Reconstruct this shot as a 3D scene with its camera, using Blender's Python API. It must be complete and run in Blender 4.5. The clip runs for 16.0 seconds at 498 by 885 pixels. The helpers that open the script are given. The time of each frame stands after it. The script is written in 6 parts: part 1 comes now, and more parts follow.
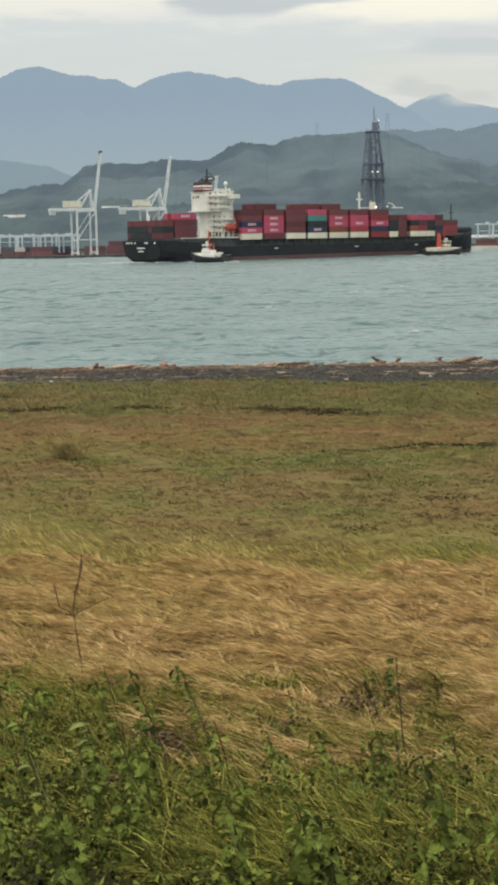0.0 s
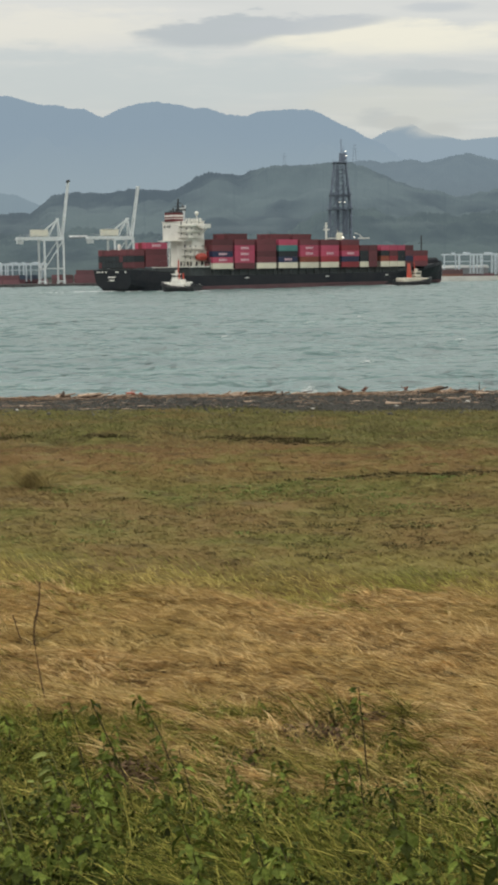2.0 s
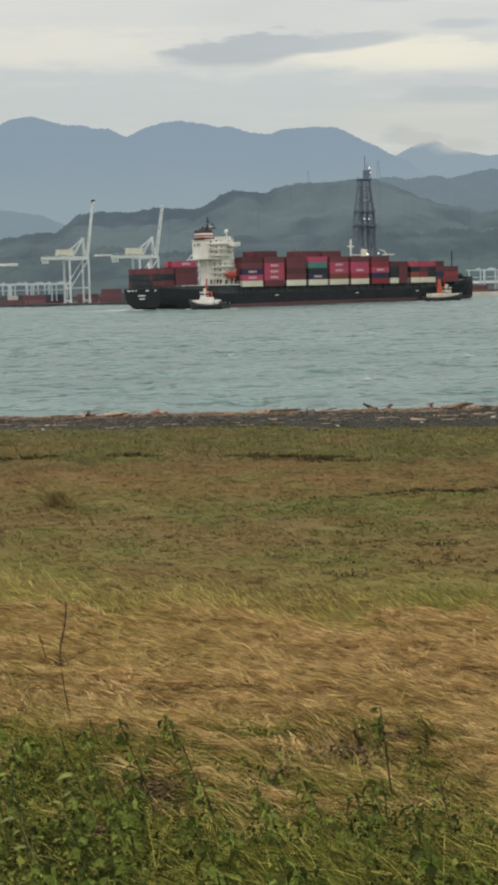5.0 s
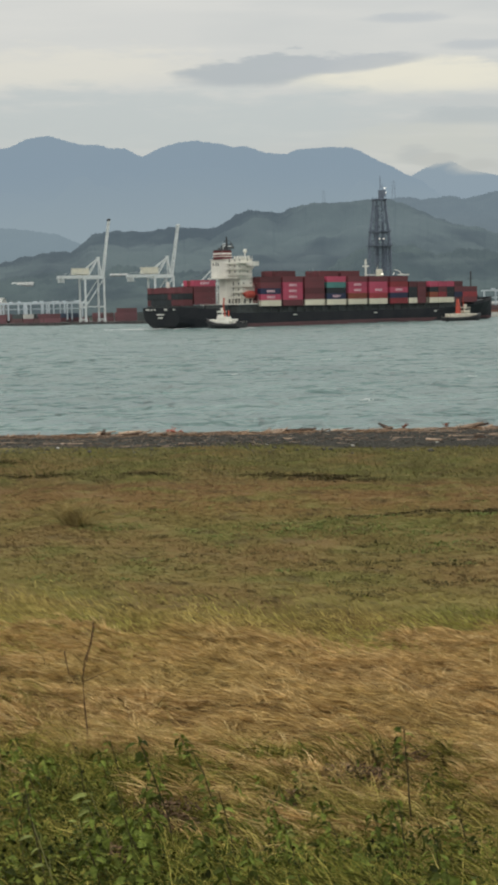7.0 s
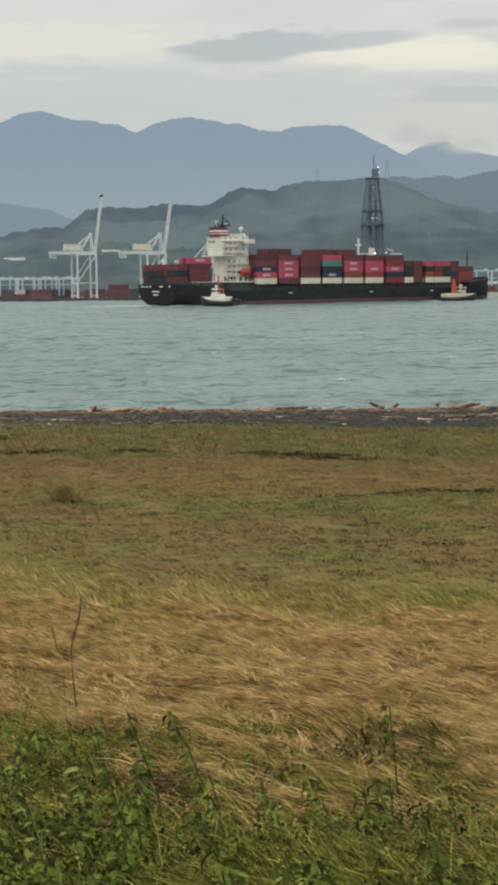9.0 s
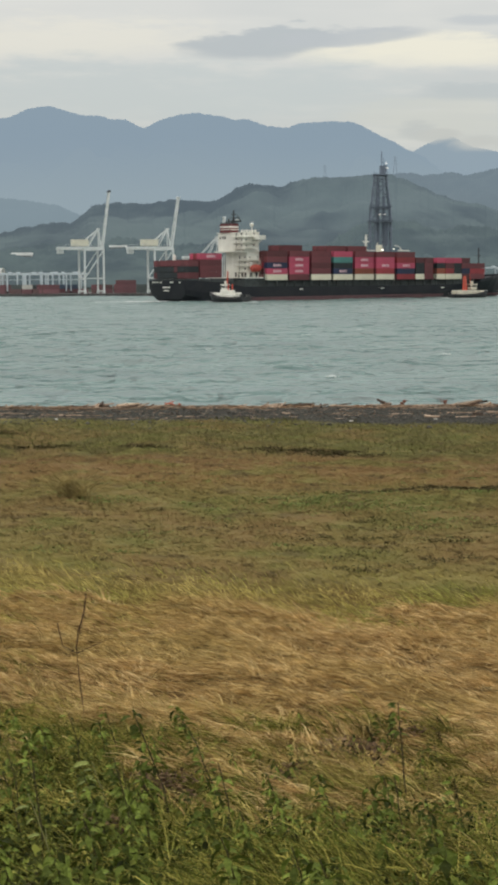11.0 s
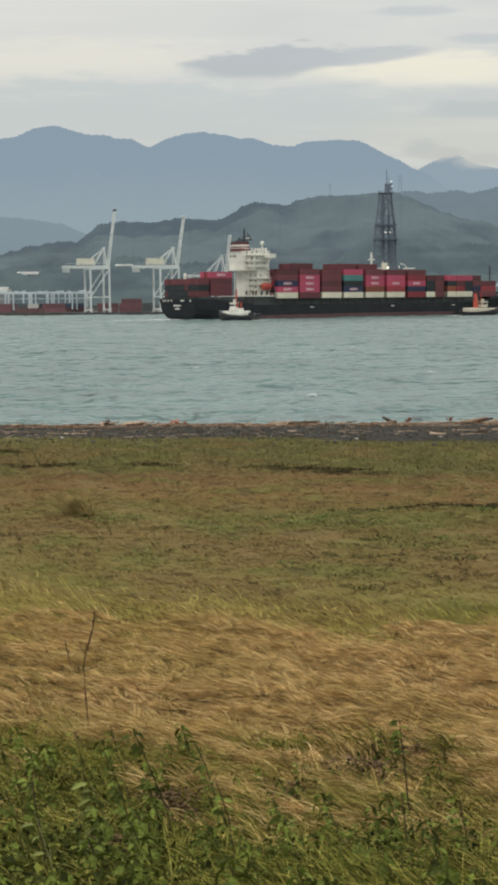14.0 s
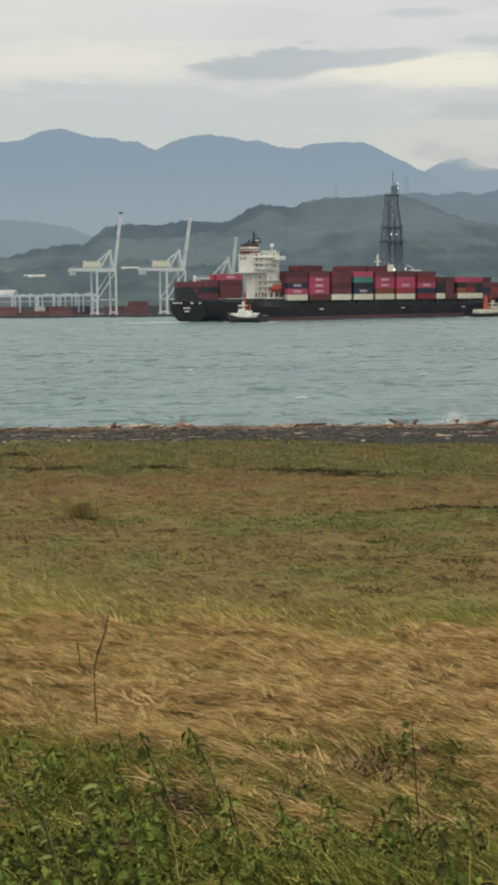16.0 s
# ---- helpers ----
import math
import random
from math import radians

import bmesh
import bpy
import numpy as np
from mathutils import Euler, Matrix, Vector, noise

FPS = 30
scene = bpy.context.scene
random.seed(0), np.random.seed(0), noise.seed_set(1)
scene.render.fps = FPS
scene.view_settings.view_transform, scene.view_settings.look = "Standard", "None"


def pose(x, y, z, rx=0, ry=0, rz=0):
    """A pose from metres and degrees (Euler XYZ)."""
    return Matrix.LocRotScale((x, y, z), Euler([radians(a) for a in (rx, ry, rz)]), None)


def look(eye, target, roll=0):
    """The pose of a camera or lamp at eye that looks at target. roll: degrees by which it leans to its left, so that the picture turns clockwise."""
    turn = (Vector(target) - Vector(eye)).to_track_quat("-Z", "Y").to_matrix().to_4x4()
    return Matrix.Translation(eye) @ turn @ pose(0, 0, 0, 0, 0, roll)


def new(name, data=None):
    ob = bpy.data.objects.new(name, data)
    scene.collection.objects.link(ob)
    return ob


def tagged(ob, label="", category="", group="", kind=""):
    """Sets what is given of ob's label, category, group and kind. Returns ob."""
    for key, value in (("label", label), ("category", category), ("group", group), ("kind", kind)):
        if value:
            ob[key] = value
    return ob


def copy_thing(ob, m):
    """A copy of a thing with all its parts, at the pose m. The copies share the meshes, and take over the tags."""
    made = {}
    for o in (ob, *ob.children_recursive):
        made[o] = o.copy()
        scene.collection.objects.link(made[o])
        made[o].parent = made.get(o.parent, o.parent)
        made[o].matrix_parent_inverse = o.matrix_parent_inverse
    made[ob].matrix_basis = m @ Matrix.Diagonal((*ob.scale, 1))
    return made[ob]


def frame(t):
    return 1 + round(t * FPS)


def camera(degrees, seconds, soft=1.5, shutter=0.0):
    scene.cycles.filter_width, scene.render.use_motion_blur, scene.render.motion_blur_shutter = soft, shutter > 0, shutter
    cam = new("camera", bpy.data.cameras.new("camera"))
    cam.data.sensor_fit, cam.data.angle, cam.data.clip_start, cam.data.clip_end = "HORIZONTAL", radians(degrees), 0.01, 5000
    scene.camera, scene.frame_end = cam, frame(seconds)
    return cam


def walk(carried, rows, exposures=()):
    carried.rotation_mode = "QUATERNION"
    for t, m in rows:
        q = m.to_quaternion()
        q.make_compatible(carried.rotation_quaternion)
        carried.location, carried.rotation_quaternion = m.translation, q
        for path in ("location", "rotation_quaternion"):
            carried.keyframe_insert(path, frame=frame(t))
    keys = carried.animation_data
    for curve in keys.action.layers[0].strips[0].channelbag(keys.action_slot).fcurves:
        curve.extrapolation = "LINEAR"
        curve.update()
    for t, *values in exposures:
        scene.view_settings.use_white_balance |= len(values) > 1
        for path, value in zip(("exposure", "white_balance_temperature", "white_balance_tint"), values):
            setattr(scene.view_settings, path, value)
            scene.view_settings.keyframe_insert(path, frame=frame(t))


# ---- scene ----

# ---- camera: a phone held by hand on the sea bank, 9.5 m above the water ----
EYE = 9.5
cam = camera(18.55, 16.0, soft=3.7)
# seconds, sideways shift, lift, turn, tilt, lean
HELD = [
    (0, -0.036, -0.011, -0.239, -7.688, -1.008),
    (0.5, -0.023, -0.011, -0.715, -7.431, -0.985),
    (1, -0.009, -0.012, -0.985, -7.090, -0.943),
    (1.5, -0.010, -0.013, -1.227, -6.833, -0.815),
    (2, -0.006, -0.021, -1.500, -6.610, -0.756),
    (2.5, 0.015, 0.000, -1.773, -6.434, -0.745),
    (3, 0.017, -0.003, -1.795, -6.407, -0.786),
    (3.5, 0.017, -0.000, -1.503, -6.391, -0.937),
    (4, 0.030, -0.012, -1.180, -6.249, -1.057),
    (4.5, 0.047, 0.002, -0.794, -6.125, -1.250),
    (7, 0.000, 0.000, 0.000, -5.206, -1.100),
    (7.5, 0.010, -0.002, -0.194, -5.257, -0.888),
    (8, -0.012, 0.008, -0.403, -5.455, -0.644),
    (8.5, 0.003, 0.003, -0.422, -5.741, -0.634),
    (9, -0.023, -0.002, -0.340, -6.035, -0.497),
    (11.5, -0.047, 0.000, -0.024, -6.181, -0.189),
    (12, -0.043, -0.008, 0.135, -6.151, -0.157),
    (12.5, -0.038, -0.007, 0.231, -6.085, -0.197),
    (13, -0.007, -0.009, 0.245, -5.936, -0.323),
    (13.5, -0.017, -0.002, 0.181, -5.778, -0.355),
    (14, -0.015, -0.007, 0.129, -5.500, -0.427),
    (14.5, -0.007, -0.005, 0.190, -5.379, -0.500),
    (15, -0.020, 0.000, 0.300, -5.387, -0.500),
    (15.5, -0.013, 0.002, 0.444, -5.419, -0.557),
    (16, -0.008, 0.001, 0.384, -5.415, -0.585),
]
walk(cam, [(t, pose(x, 0, EYE + z, 0, 0, turn) @ pose(0, 0, 0, 90 + tilt) @ pose(0, 0, 0, 0, 0, lean)) for t, x, z, turn, tilt, lean in HELD],
     exposures=[(0, 0.25), (0.5, 0.23), (1, 0.2), (1.5, 0.15), (2, 0.08), (2.5, 0.03), (4.5, 0.03), (7, -0.04), (7.5, 0.02), (9, 0.05), (12.5, 0.06), (14, 0.05), (16, 0.04)])

# ---- light: overcast late afternoon ----
world = bpy.data.worlds.new("overcast_sky")
scene.world = world
world.use_nodes = True


def build_sky():
    nt = world.node_tree
    nt.nodes.clear()
    N, K = nt.nodes.new, nt.links.new

    def math_node(op, a, b=None, clamp=False):
        n = N("ShaderNodeMath")
        n.operation, n.use_clamp = op, clamp
        for i, v in enumerate((a, b)):
            if v is None:
                continue
            if isinstance(v, (int, float)):
                n.inputs[i].default_value = v
            else:
                K(v, n.inputs[i])
        return n.outputs[0]

    def mixed(f, a, b):
        n = N("ShaderNodeMix")
        n.data_type = "RGBA"
        K(f, n.inputs[0])
        for i, v in ((6, a), (7, b)):
            if isinstance(v, tuple):
                n.inputs[i].default_value = (*v, 1)
            else:
                K(v, n.inputs[i])
        return n.outputs[2]

    sky = N("ShaderNodeTexSky")
    sky.sky_type, sky.sun_disc = "NISHITA", False
    sky.sun_elevation, sky.sun_rotation = radians(38), radians(215)
    bg_sky = N("ShaderNodeBackground")
    bg_sky.inputs[1].default_value = 0.012
    K(sky.outputs[0], bg_sky.inputs[0])

    coord = N("ShaderNodeTexCoord").outputs["Generated"]
    sep = N("ShaderNodeSeparateXYZ")
    K(coord, sep.inputs[0])
    x, y, z = sep.outputs
    up = math_node("MAXIMUM", z, 0.0)

    # cloud sheet seen in perspective: direction divided by height
    div = math_node("ADD", up, 0.12)
    flat = N("ShaderNodeCombineXYZ")
    K(math_node("DIVIDE", x, div), flat.inputs[0])
    K(math_node("DIVIDE", y, div), flat.inputs[1])

    def cloud(sx, sy, scale, detail, lo, hi, off):
        mp = N("ShaderNodeMapping")
        mp.inputs["Scale"].default_value = (sx, sy, 1)
        mp.inputs["Location"].default_value = off
        K(flat.outputs[0], mp.inputs[0])
        n = N("ShaderNodeTexNoise")
        n.inputs["Scale"].default_value, n.inputs["Detail"].default_value = scale, detail
        n.inputs["Roughness"].default_value = 0.55
        K(mp.outputs[0], n.inputs[0])
        r = N("ShaderNodeMapRange")
        r.interpolation_type = "SMOOTHSTEP"
        r.inputs[1].default_value, r.inputs[2].default_value = lo, hi
        K(n.outputs[0], r.inputs[0])
        return r.outputs[0]

    big = cloud(1.0, 1.0, 0.9, 4, 0.35, 0.68, (3.1, 0.4, 0))
    streak = cloud(1.0, 2.6, 1.6, 6, 0.42, 0.66, (0.7, 2.2, 0))

    # the long grey cloud over the range and the pale gap below it
    az = math_node("DIVIDE", x, math_node("MAXIMUM", y, 0.05))
    el = math_node("DIVIDE", z, math_node("MAXIMUM", y, 0.05))
    wob = N("ShaderNodeTexNoise")
    mpw = N("ShaderNodeMapping")
    mpw.inputs["Scale"].default_value = (14, 14, 70)
    K(coord, mpw.inputs[0])
    K(mpw.outputs[0], wob.inputs[0])
    wob.inputs["Scale"].default_value, wob.inputs["Detail"].default_value, wob.inputs["Roughness"].default_value = 1.9, 8, 0.6
    wv = math_node("SUBTRACT", wob.outputs[0], 0.5)

    def lens(ax, ez, wx, wz, amp=1.1, slope=0.0, core=0.0):
        ox = math_node("SUBTRACT", az, ax)
        dx = math_node("DIVIDE", ox, wx)
        rise = math_node("SUBTRACT", math_node("ADD", el, math_node("MULTIPLY", wv, wz * amp)), math_node("MULTIPLY", ox, slope))
        dz = math_node("DIVIDE", math_node("SUBTRACT", rise, ez), wz)
        d = math_node("ADD", math_node("MULTIPLY", dx, dx), math_node("MULTIPLY", dz, dz))
        r = N("ShaderNodeMapRange")
        r.interpolation_type = "SMOOTHSTEP"
        r.inputs[1].default_value, r.inputs[2].default_value = 1.0, core
        K(math_node("ADD", d, math_node("MULTIPLY", wv, 1.5)), r.inputs[0])
        front = math_node("GREATER_THAN", y, 0.1)
        return math_node("MULTIPLY", r.outputs[0], front)

    col = mixed(big, (0.80, 0.79, 0.735), (0.69, 0.70, 0.67))
    col = mixed(math_node("MULTIPLY", streak, 0.55), col, (0.86, 0.84, 0.77))
    col = mixed(math_node("MULTIPLY", lens(-0.12, 0.153, 0.14, 0.017), 0.8), col, (0.93, 0.885, 0.76))
    col = mixed(math_node("MULTIPLY", lens(0.125, 0.1445, 0.13, 0.014), 0.95), col, (1.02, 0.96, 0.78))
    col = mixed(math_node("MULTIPLY", lens(-0.07, 0.119, 0.26, 0.028, 0.6), 0.95), col, (0.672, 0.705, 0.68))
    col = mixed(math_node("MULTIPLY", lens(0.13, 0.102, 0.08, 0.02), 0.6), col, (0.76, 0.75, 0.66))
    col = mixed(math_node("MULTIPLY", lens(0.012, 0.1495, 0.062, 0.0115, 1.9, 0.06, 0.3), 0.9), col, (0.545, 0.575, 0.58))
    col = mixed(math_node("MULTIPLY", lens(0.068, 0.1525, 0.058, 0.0062, 1.6, 0.07, 0.25), 0.85), col, (0.585, 0.605, 0.61))
    col = mixed(math_node("MULTIPLY", lens(0.15, 0.1185, 0.06, 0.007, 1.4), 0.85), col, (0.60, 0.63, 0.62))
    col = mixed(math_node("MULTIPLY", lens(0.106, 0.181, 0.035, 0.0045, 1.6), 0.75), col, (0.62, 0.64, 0.64))
    col = mixed(math_node("MULTIPLY", lens(0.15, 0.1635, 0.03, 0.0045, 1.6), 0.75), col, (0.62, 0.64, 0.64))
    col = mixed(math_node("MULTIPLY", lens(0.111, 0.094, 0.017, 0.008, 1.6), 0.8), col, (0.62, 0.63, 0.60))
    # an overcast sky is about three times as bright overhead as near the horizon
    lift = math_node("ADD", math_node("MULTIPLY", math_node("POWER", up, 1.3), 1.25), 0.655)
    bg = N("ShaderNodeBackground")
    K(col, bg.inputs[0])
    K(lift, bg.inputs[1])
    add = N("ShaderNodeAddShader")
    K(bg.outputs[0], add.inputs[0])
    K(bg_sky.outputs[0], add.inputs[1])
    out = N("ShaderNodeOutputWorld")
    K(add.outputs[0], out.inputs[0])


build_sky()
sun = new("sun", bpy.data.lights.new("sun", "SUN"))
sun.data.energy, sun.data.angle, sun.data.color = 0.45, radians(30), (1.0, 0.96, 0.9)
sun.matrix_world = look((0, 0, 60), (35, 50, 0))


# ---- materials ----
def mat(name, base, alt=None, scale=2.0, rough=0.7, metal=0.0, bump=0.0, fine=8.0, stretch=(1, 1, 1), each=0.0, glow=None, glow_mix=0.0, coord="Object", lo=0.35, hi=0.65, deep=0.05, low=None):
    """Two-scale noise between two colours, fine relief; each: shift in value from piece to piece; glow: the light of the air in front of far land; low: that of the thicker air low down, and the heights between which it thins."""
    m = bpy.data.materials.new(name)
    m.use_nodes = True
    nt = m.node_tree
    N, K = nt.nodes.new, nt.links.new
    b = nt.nodes["Principled BSDF"]
    b.inputs["Roughness"].default_value, b.inputs["Metallic"].default_value = rough, metal
    alt = alt or tuple(c * 0.75 for c in base)
    tc, mp = N("ShaderNodeTexCoord"), N("ShaderNodeMapping")
    K(tc.outputs[coord], mp.inputs[0])
    mp.inputs["Scale"].default_value = stretch
    n1, n2, ramp, mix = N("ShaderNodeTexNoise"), N("ShaderNodeTexNoise"), N("ShaderNodeMapRange"), N("ShaderNodeMix")
    n1.inputs["Scale"].default_value, n1.inputs["Detail"].default_value = scale, 5
    n2.inputs["Scale"].default_value, n2.inputs["Detail"].default_value = scale * fine, 4
    K(mp.outputs[0], n1.inputs[0])
    K(mp.outputs[0], n2.inputs[0])
    add = N("ShaderNodeMath")
    add.operation = "MULTIPLY_ADD"
    K(n2.outputs[0], add.inputs[0])
    add.inputs[1].default_value = 0.4
    K(n1.outputs[0], add.inputs[2])
    ramp.inputs[1].default_value, ramp.inputs[2].default_value = lo + 0.2, hi + 0.2
    K(add.outputs[0], ramp.inputs[0])
    mix.data_type = "RGBA"
    mix.inputs[6].default_value, mix.inputs[7].default_value = (*base, 1), (*alt, 1)
    K(ramp.outputs[0], mix.inputs[0])
    col = mix.outputs[2]
    if each:
        info, hsv, mr = N("ShaderNodeObjectInfo" if each > 0 else "ShaderNodeNewGeometry"), N("ShaderNodeHueSaturation"), N("ShaderNodeMapRange")
        mr.inputs[3].default_value, mr.inputs[4].default_value = 1 - abs(each), 1 + abs(each)
        K(info.outputs["Random" if each > 0 else "Random Per Island"], mr.inputs[0])
        K(mr.outputs[0], hsv.inputs["Value"])
        K(col, hsv.inputs["Color"])
        col = hsv.outputs[0]
    K(col, b.inputs["Base Color"])
    if bump:
        bp = N("ShaderNodeBump")
        bp.inputs["Strength"].default_value = bump
        bp.inputs["Distance"].default_value = deep
        K(n2.outputs[0], bp.inputs["Height"])
        K(bp.outputs[0], b.inputs["Normal"])
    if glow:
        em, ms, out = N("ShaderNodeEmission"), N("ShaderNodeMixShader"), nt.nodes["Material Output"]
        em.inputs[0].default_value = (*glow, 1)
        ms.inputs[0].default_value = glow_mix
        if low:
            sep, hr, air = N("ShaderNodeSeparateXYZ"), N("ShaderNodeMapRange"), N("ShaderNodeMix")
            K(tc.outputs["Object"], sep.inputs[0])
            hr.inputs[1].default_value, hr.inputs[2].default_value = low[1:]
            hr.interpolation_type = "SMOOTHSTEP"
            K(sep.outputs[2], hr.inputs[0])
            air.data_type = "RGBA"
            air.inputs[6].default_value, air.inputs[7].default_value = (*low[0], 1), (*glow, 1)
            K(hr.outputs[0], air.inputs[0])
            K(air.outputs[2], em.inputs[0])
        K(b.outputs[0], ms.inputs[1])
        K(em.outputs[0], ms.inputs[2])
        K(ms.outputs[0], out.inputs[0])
    return m


M_hull = mat("black_hull_paint", (0.013, 0.016, 0.022), (0.024, 0.026, 0.03), 0.12, 0.65)
M_hull.node_tree.nodes["Principled BSDF"].inputs["Specular IOR Level"].default_value = 0.3
M_boot = mat("red_bottom_paint", (0.125, 0.06, 0.065), (0.09, 0.045, 0.05), 0.2, 0.6)
M_white = mat("white_ship_paint", (0.78, 0.768, 0.70), (0.67, 0.655, 0.59), 0.25, 0.6)
M_deck = mat("grey_green_deck_steel", (0.07, 0.085, 0.085), (0.04, 0.045, 0.045), 0.3, 0.7)
M_dark = mat("dark_steel", (0.03, 0.032, 0.036), (0.015, 0.016, 0.018), 0.5, 0.5)
M_red = mat("red_funnel_paint", (0.15, 0.026, 0.03), None, 0.5, 0.6)
M_orange = mat("orange_paint", (0.52, 0.085, 0.055), (0.42, 0.07, 0.045), 0.8, 0.45)
M_glass = mat("dark_window_glass", (0.02, 0.025, 0.03), None, 1.0, 0.12)
M_crane = mat("white_crane_paint", (0.68, 0.72, 0.72), (0.55, 0.58, 0.57), 0.3, 0.5)
M_cream = mat("cream_machine_house_paint", (0.74, 0.71, 0.58), (0.62, 0.6, 0.5), 0.3, 0.5)
M_steel = mat("grey_blue_lattice_steel", (0.155, 0.19, 0.245), (0.11, 0.14, 0.185), 0.4, 0.5)
M_conc = mat("quay_concrete", (0.12, 0.12, 0.115), (0.07, 0.07, 0.068), 0.15, 0.85)
M_roof = mat("white_roof_sheet", (0.8, 0.82, 0.8), None, 0.1, 0.5)
M_grey = mat("pale_building_wall", (0.27, 0.29, 0.30), (0.21, 0.23, 0.24), 0.1, 0.8)
M_wood = mat("bleached_driftwood", (0.55, 0.41, 0.30), (0.26, 0.18, 0.12), 1.2, 0.85, bump=0.4, stretch=(1, 6, 6), each=0.35)
M_wood_dark = mat("wet_dark_driftwood", (0.09, 0.055, 0.035), (0.05, 0.03, 0.02), 1.2, 0.8, bump=0.4, each=0.3)
M_net = mat("faded_orange_plastic", (0.52, 0.13, 0.075), (0.4, 0.13, 0.08), 2.0, 0.5)
M_litter = mat("weathered_pale_plastic", (0.5, 0.48, 0.42), (0.36, 0.34, 0.3), 3.0, 0.7)
M_foam = mat("white_sea_foam", (0.85, 0.88, 0.86), None, 3.0, 0.9)
BOX = {
    "brown": mat("oxide_brown_container", (0.14, 0.036, 0.043), (0.105, 0.029, 0.034), 0.15, 0.6, each=0.28),
    "red": mat("red_container", (0.30, 0.035, 0.045), (0.22, 0.03, 0.035), 0.15, 0.6, each=0.25),
    "pink": mat("magenta_container", (0.47, 0.07, 0.125), (0.38, 0.058, 0.105), 0.15, 0.55, each=0.12),
    "white": mat("cream_reefer_container", (0.74, 0.70, 0.55), (0.62, 0.58, 0.46), 0.15, 0.55, each=0.1),
    "navy": mat("navy_container", (0.018, 0.028, 0.075), (0.015, 0.02, 0.05), 0.15, 0.55, each=0.2),
    "dark": mat("black_green_container", (0.02, 0.028, 0.032), (0.012, 0.016, 0.02), 0.15, 0.6, each=0.2),
    "teal": mat("teal_container", (0.075, 0.24, 0.22), (0.06, 0.18, 0.17), 0.15, 0.55),
    "rust": mat("orange_brown_container", (0.26, 0.07, 0.035), (0.2, 0.05, 0.03), 0.15, 0.6, each=0.2),
}
# Yard container colours, greyed to carry the haze before the far quay.
HAZED = {
    "brown": mat("hazed_brown_container", (0.15, 0.085, 0.085), (0.11, 0.065, 0.068), 0.15, 0.7, each=0.3),
    "red": mat("hazed_red_container", (0.2, 0.088, 0.1), (0.15, 0.075, 0.085), 0.15, 0.7, each=0.25),
    "navy": mat("hazed_blue_container", (0.07, 0.10, 0.15), (0.055, 0.075, 0.11), 0.15, 0.7, each=0.25),
    "dark": mat("hazed_green_grey_container", (0.09, 0.11, 0.11), (0.06, 0.075, 0.075), 0.15, 0.7, each=0.25),
    "white": mat("hazed_pale_container", (0.5, 0.5, 0.46), (0.4, 0.4, 0.37), 0.15, 0.7, each=0.2),
    "rust": mat("hazed_rust_container", (0.22, 0.10, 0.07), (0.17, 0.08, 0.055), 0.15, 0.7, each=0.25),
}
M_logo = mat("pale_lettering_bars", (0.74, 0.5, 0.54), None, 0.5, 0.6)
# Haze is put into these land materials as emission; low tints it downhill.
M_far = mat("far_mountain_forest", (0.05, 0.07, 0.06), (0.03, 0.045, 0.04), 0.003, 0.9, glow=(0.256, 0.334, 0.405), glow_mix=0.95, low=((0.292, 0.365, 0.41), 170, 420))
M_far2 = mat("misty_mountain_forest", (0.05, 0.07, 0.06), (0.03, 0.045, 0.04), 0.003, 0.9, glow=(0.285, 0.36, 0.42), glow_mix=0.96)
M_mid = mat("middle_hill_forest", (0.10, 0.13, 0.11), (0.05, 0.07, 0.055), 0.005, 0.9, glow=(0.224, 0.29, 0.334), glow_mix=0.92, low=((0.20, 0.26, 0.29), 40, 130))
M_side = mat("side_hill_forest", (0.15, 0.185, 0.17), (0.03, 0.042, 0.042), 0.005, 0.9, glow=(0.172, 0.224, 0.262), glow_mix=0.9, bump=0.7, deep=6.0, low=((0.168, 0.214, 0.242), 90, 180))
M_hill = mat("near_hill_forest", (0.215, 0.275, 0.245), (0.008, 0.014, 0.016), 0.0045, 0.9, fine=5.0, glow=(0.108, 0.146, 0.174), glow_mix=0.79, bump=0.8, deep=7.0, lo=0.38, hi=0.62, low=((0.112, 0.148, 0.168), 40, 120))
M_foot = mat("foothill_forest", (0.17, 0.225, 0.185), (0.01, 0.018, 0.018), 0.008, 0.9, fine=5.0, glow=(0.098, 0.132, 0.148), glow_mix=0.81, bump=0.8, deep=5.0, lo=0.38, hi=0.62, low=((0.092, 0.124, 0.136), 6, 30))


# ---- mesh helpers ----
def part(name, bm, material, parent=None, label=""):
    me = bpy.data.meshes.new(name)
    bm.to_mesh(me)
    bm.free()
    me.materials.append(material)
    ob = new(name, me)
    if parent:
        ob.parent = parent
    return tagged(ob, label)


def thing(name, m, label, category, group="", kind=""):
    e = new(name)
    e.matrix_basis = m
    return tagged(e, label, category, group, kind)


def box(bm, cx, cy, cz, sx, sy, sz, rz=0.0, bevel=0.0):
    r = bmesh.ops.create_cube(bm, size=1, matrix=Matrix.Translation((cx, cy, cz)) @ Matrix.Rotation(rz, 4, "Z") @ Matrix.Diagonal((sx, sy, sz, 1)))
    if bevel:
        bmesh.ops.bevel(bm, geom=list({e for v in r["verts"] for e in v.link_edges}), offset=bevel, segments=1, affect="EDGES")


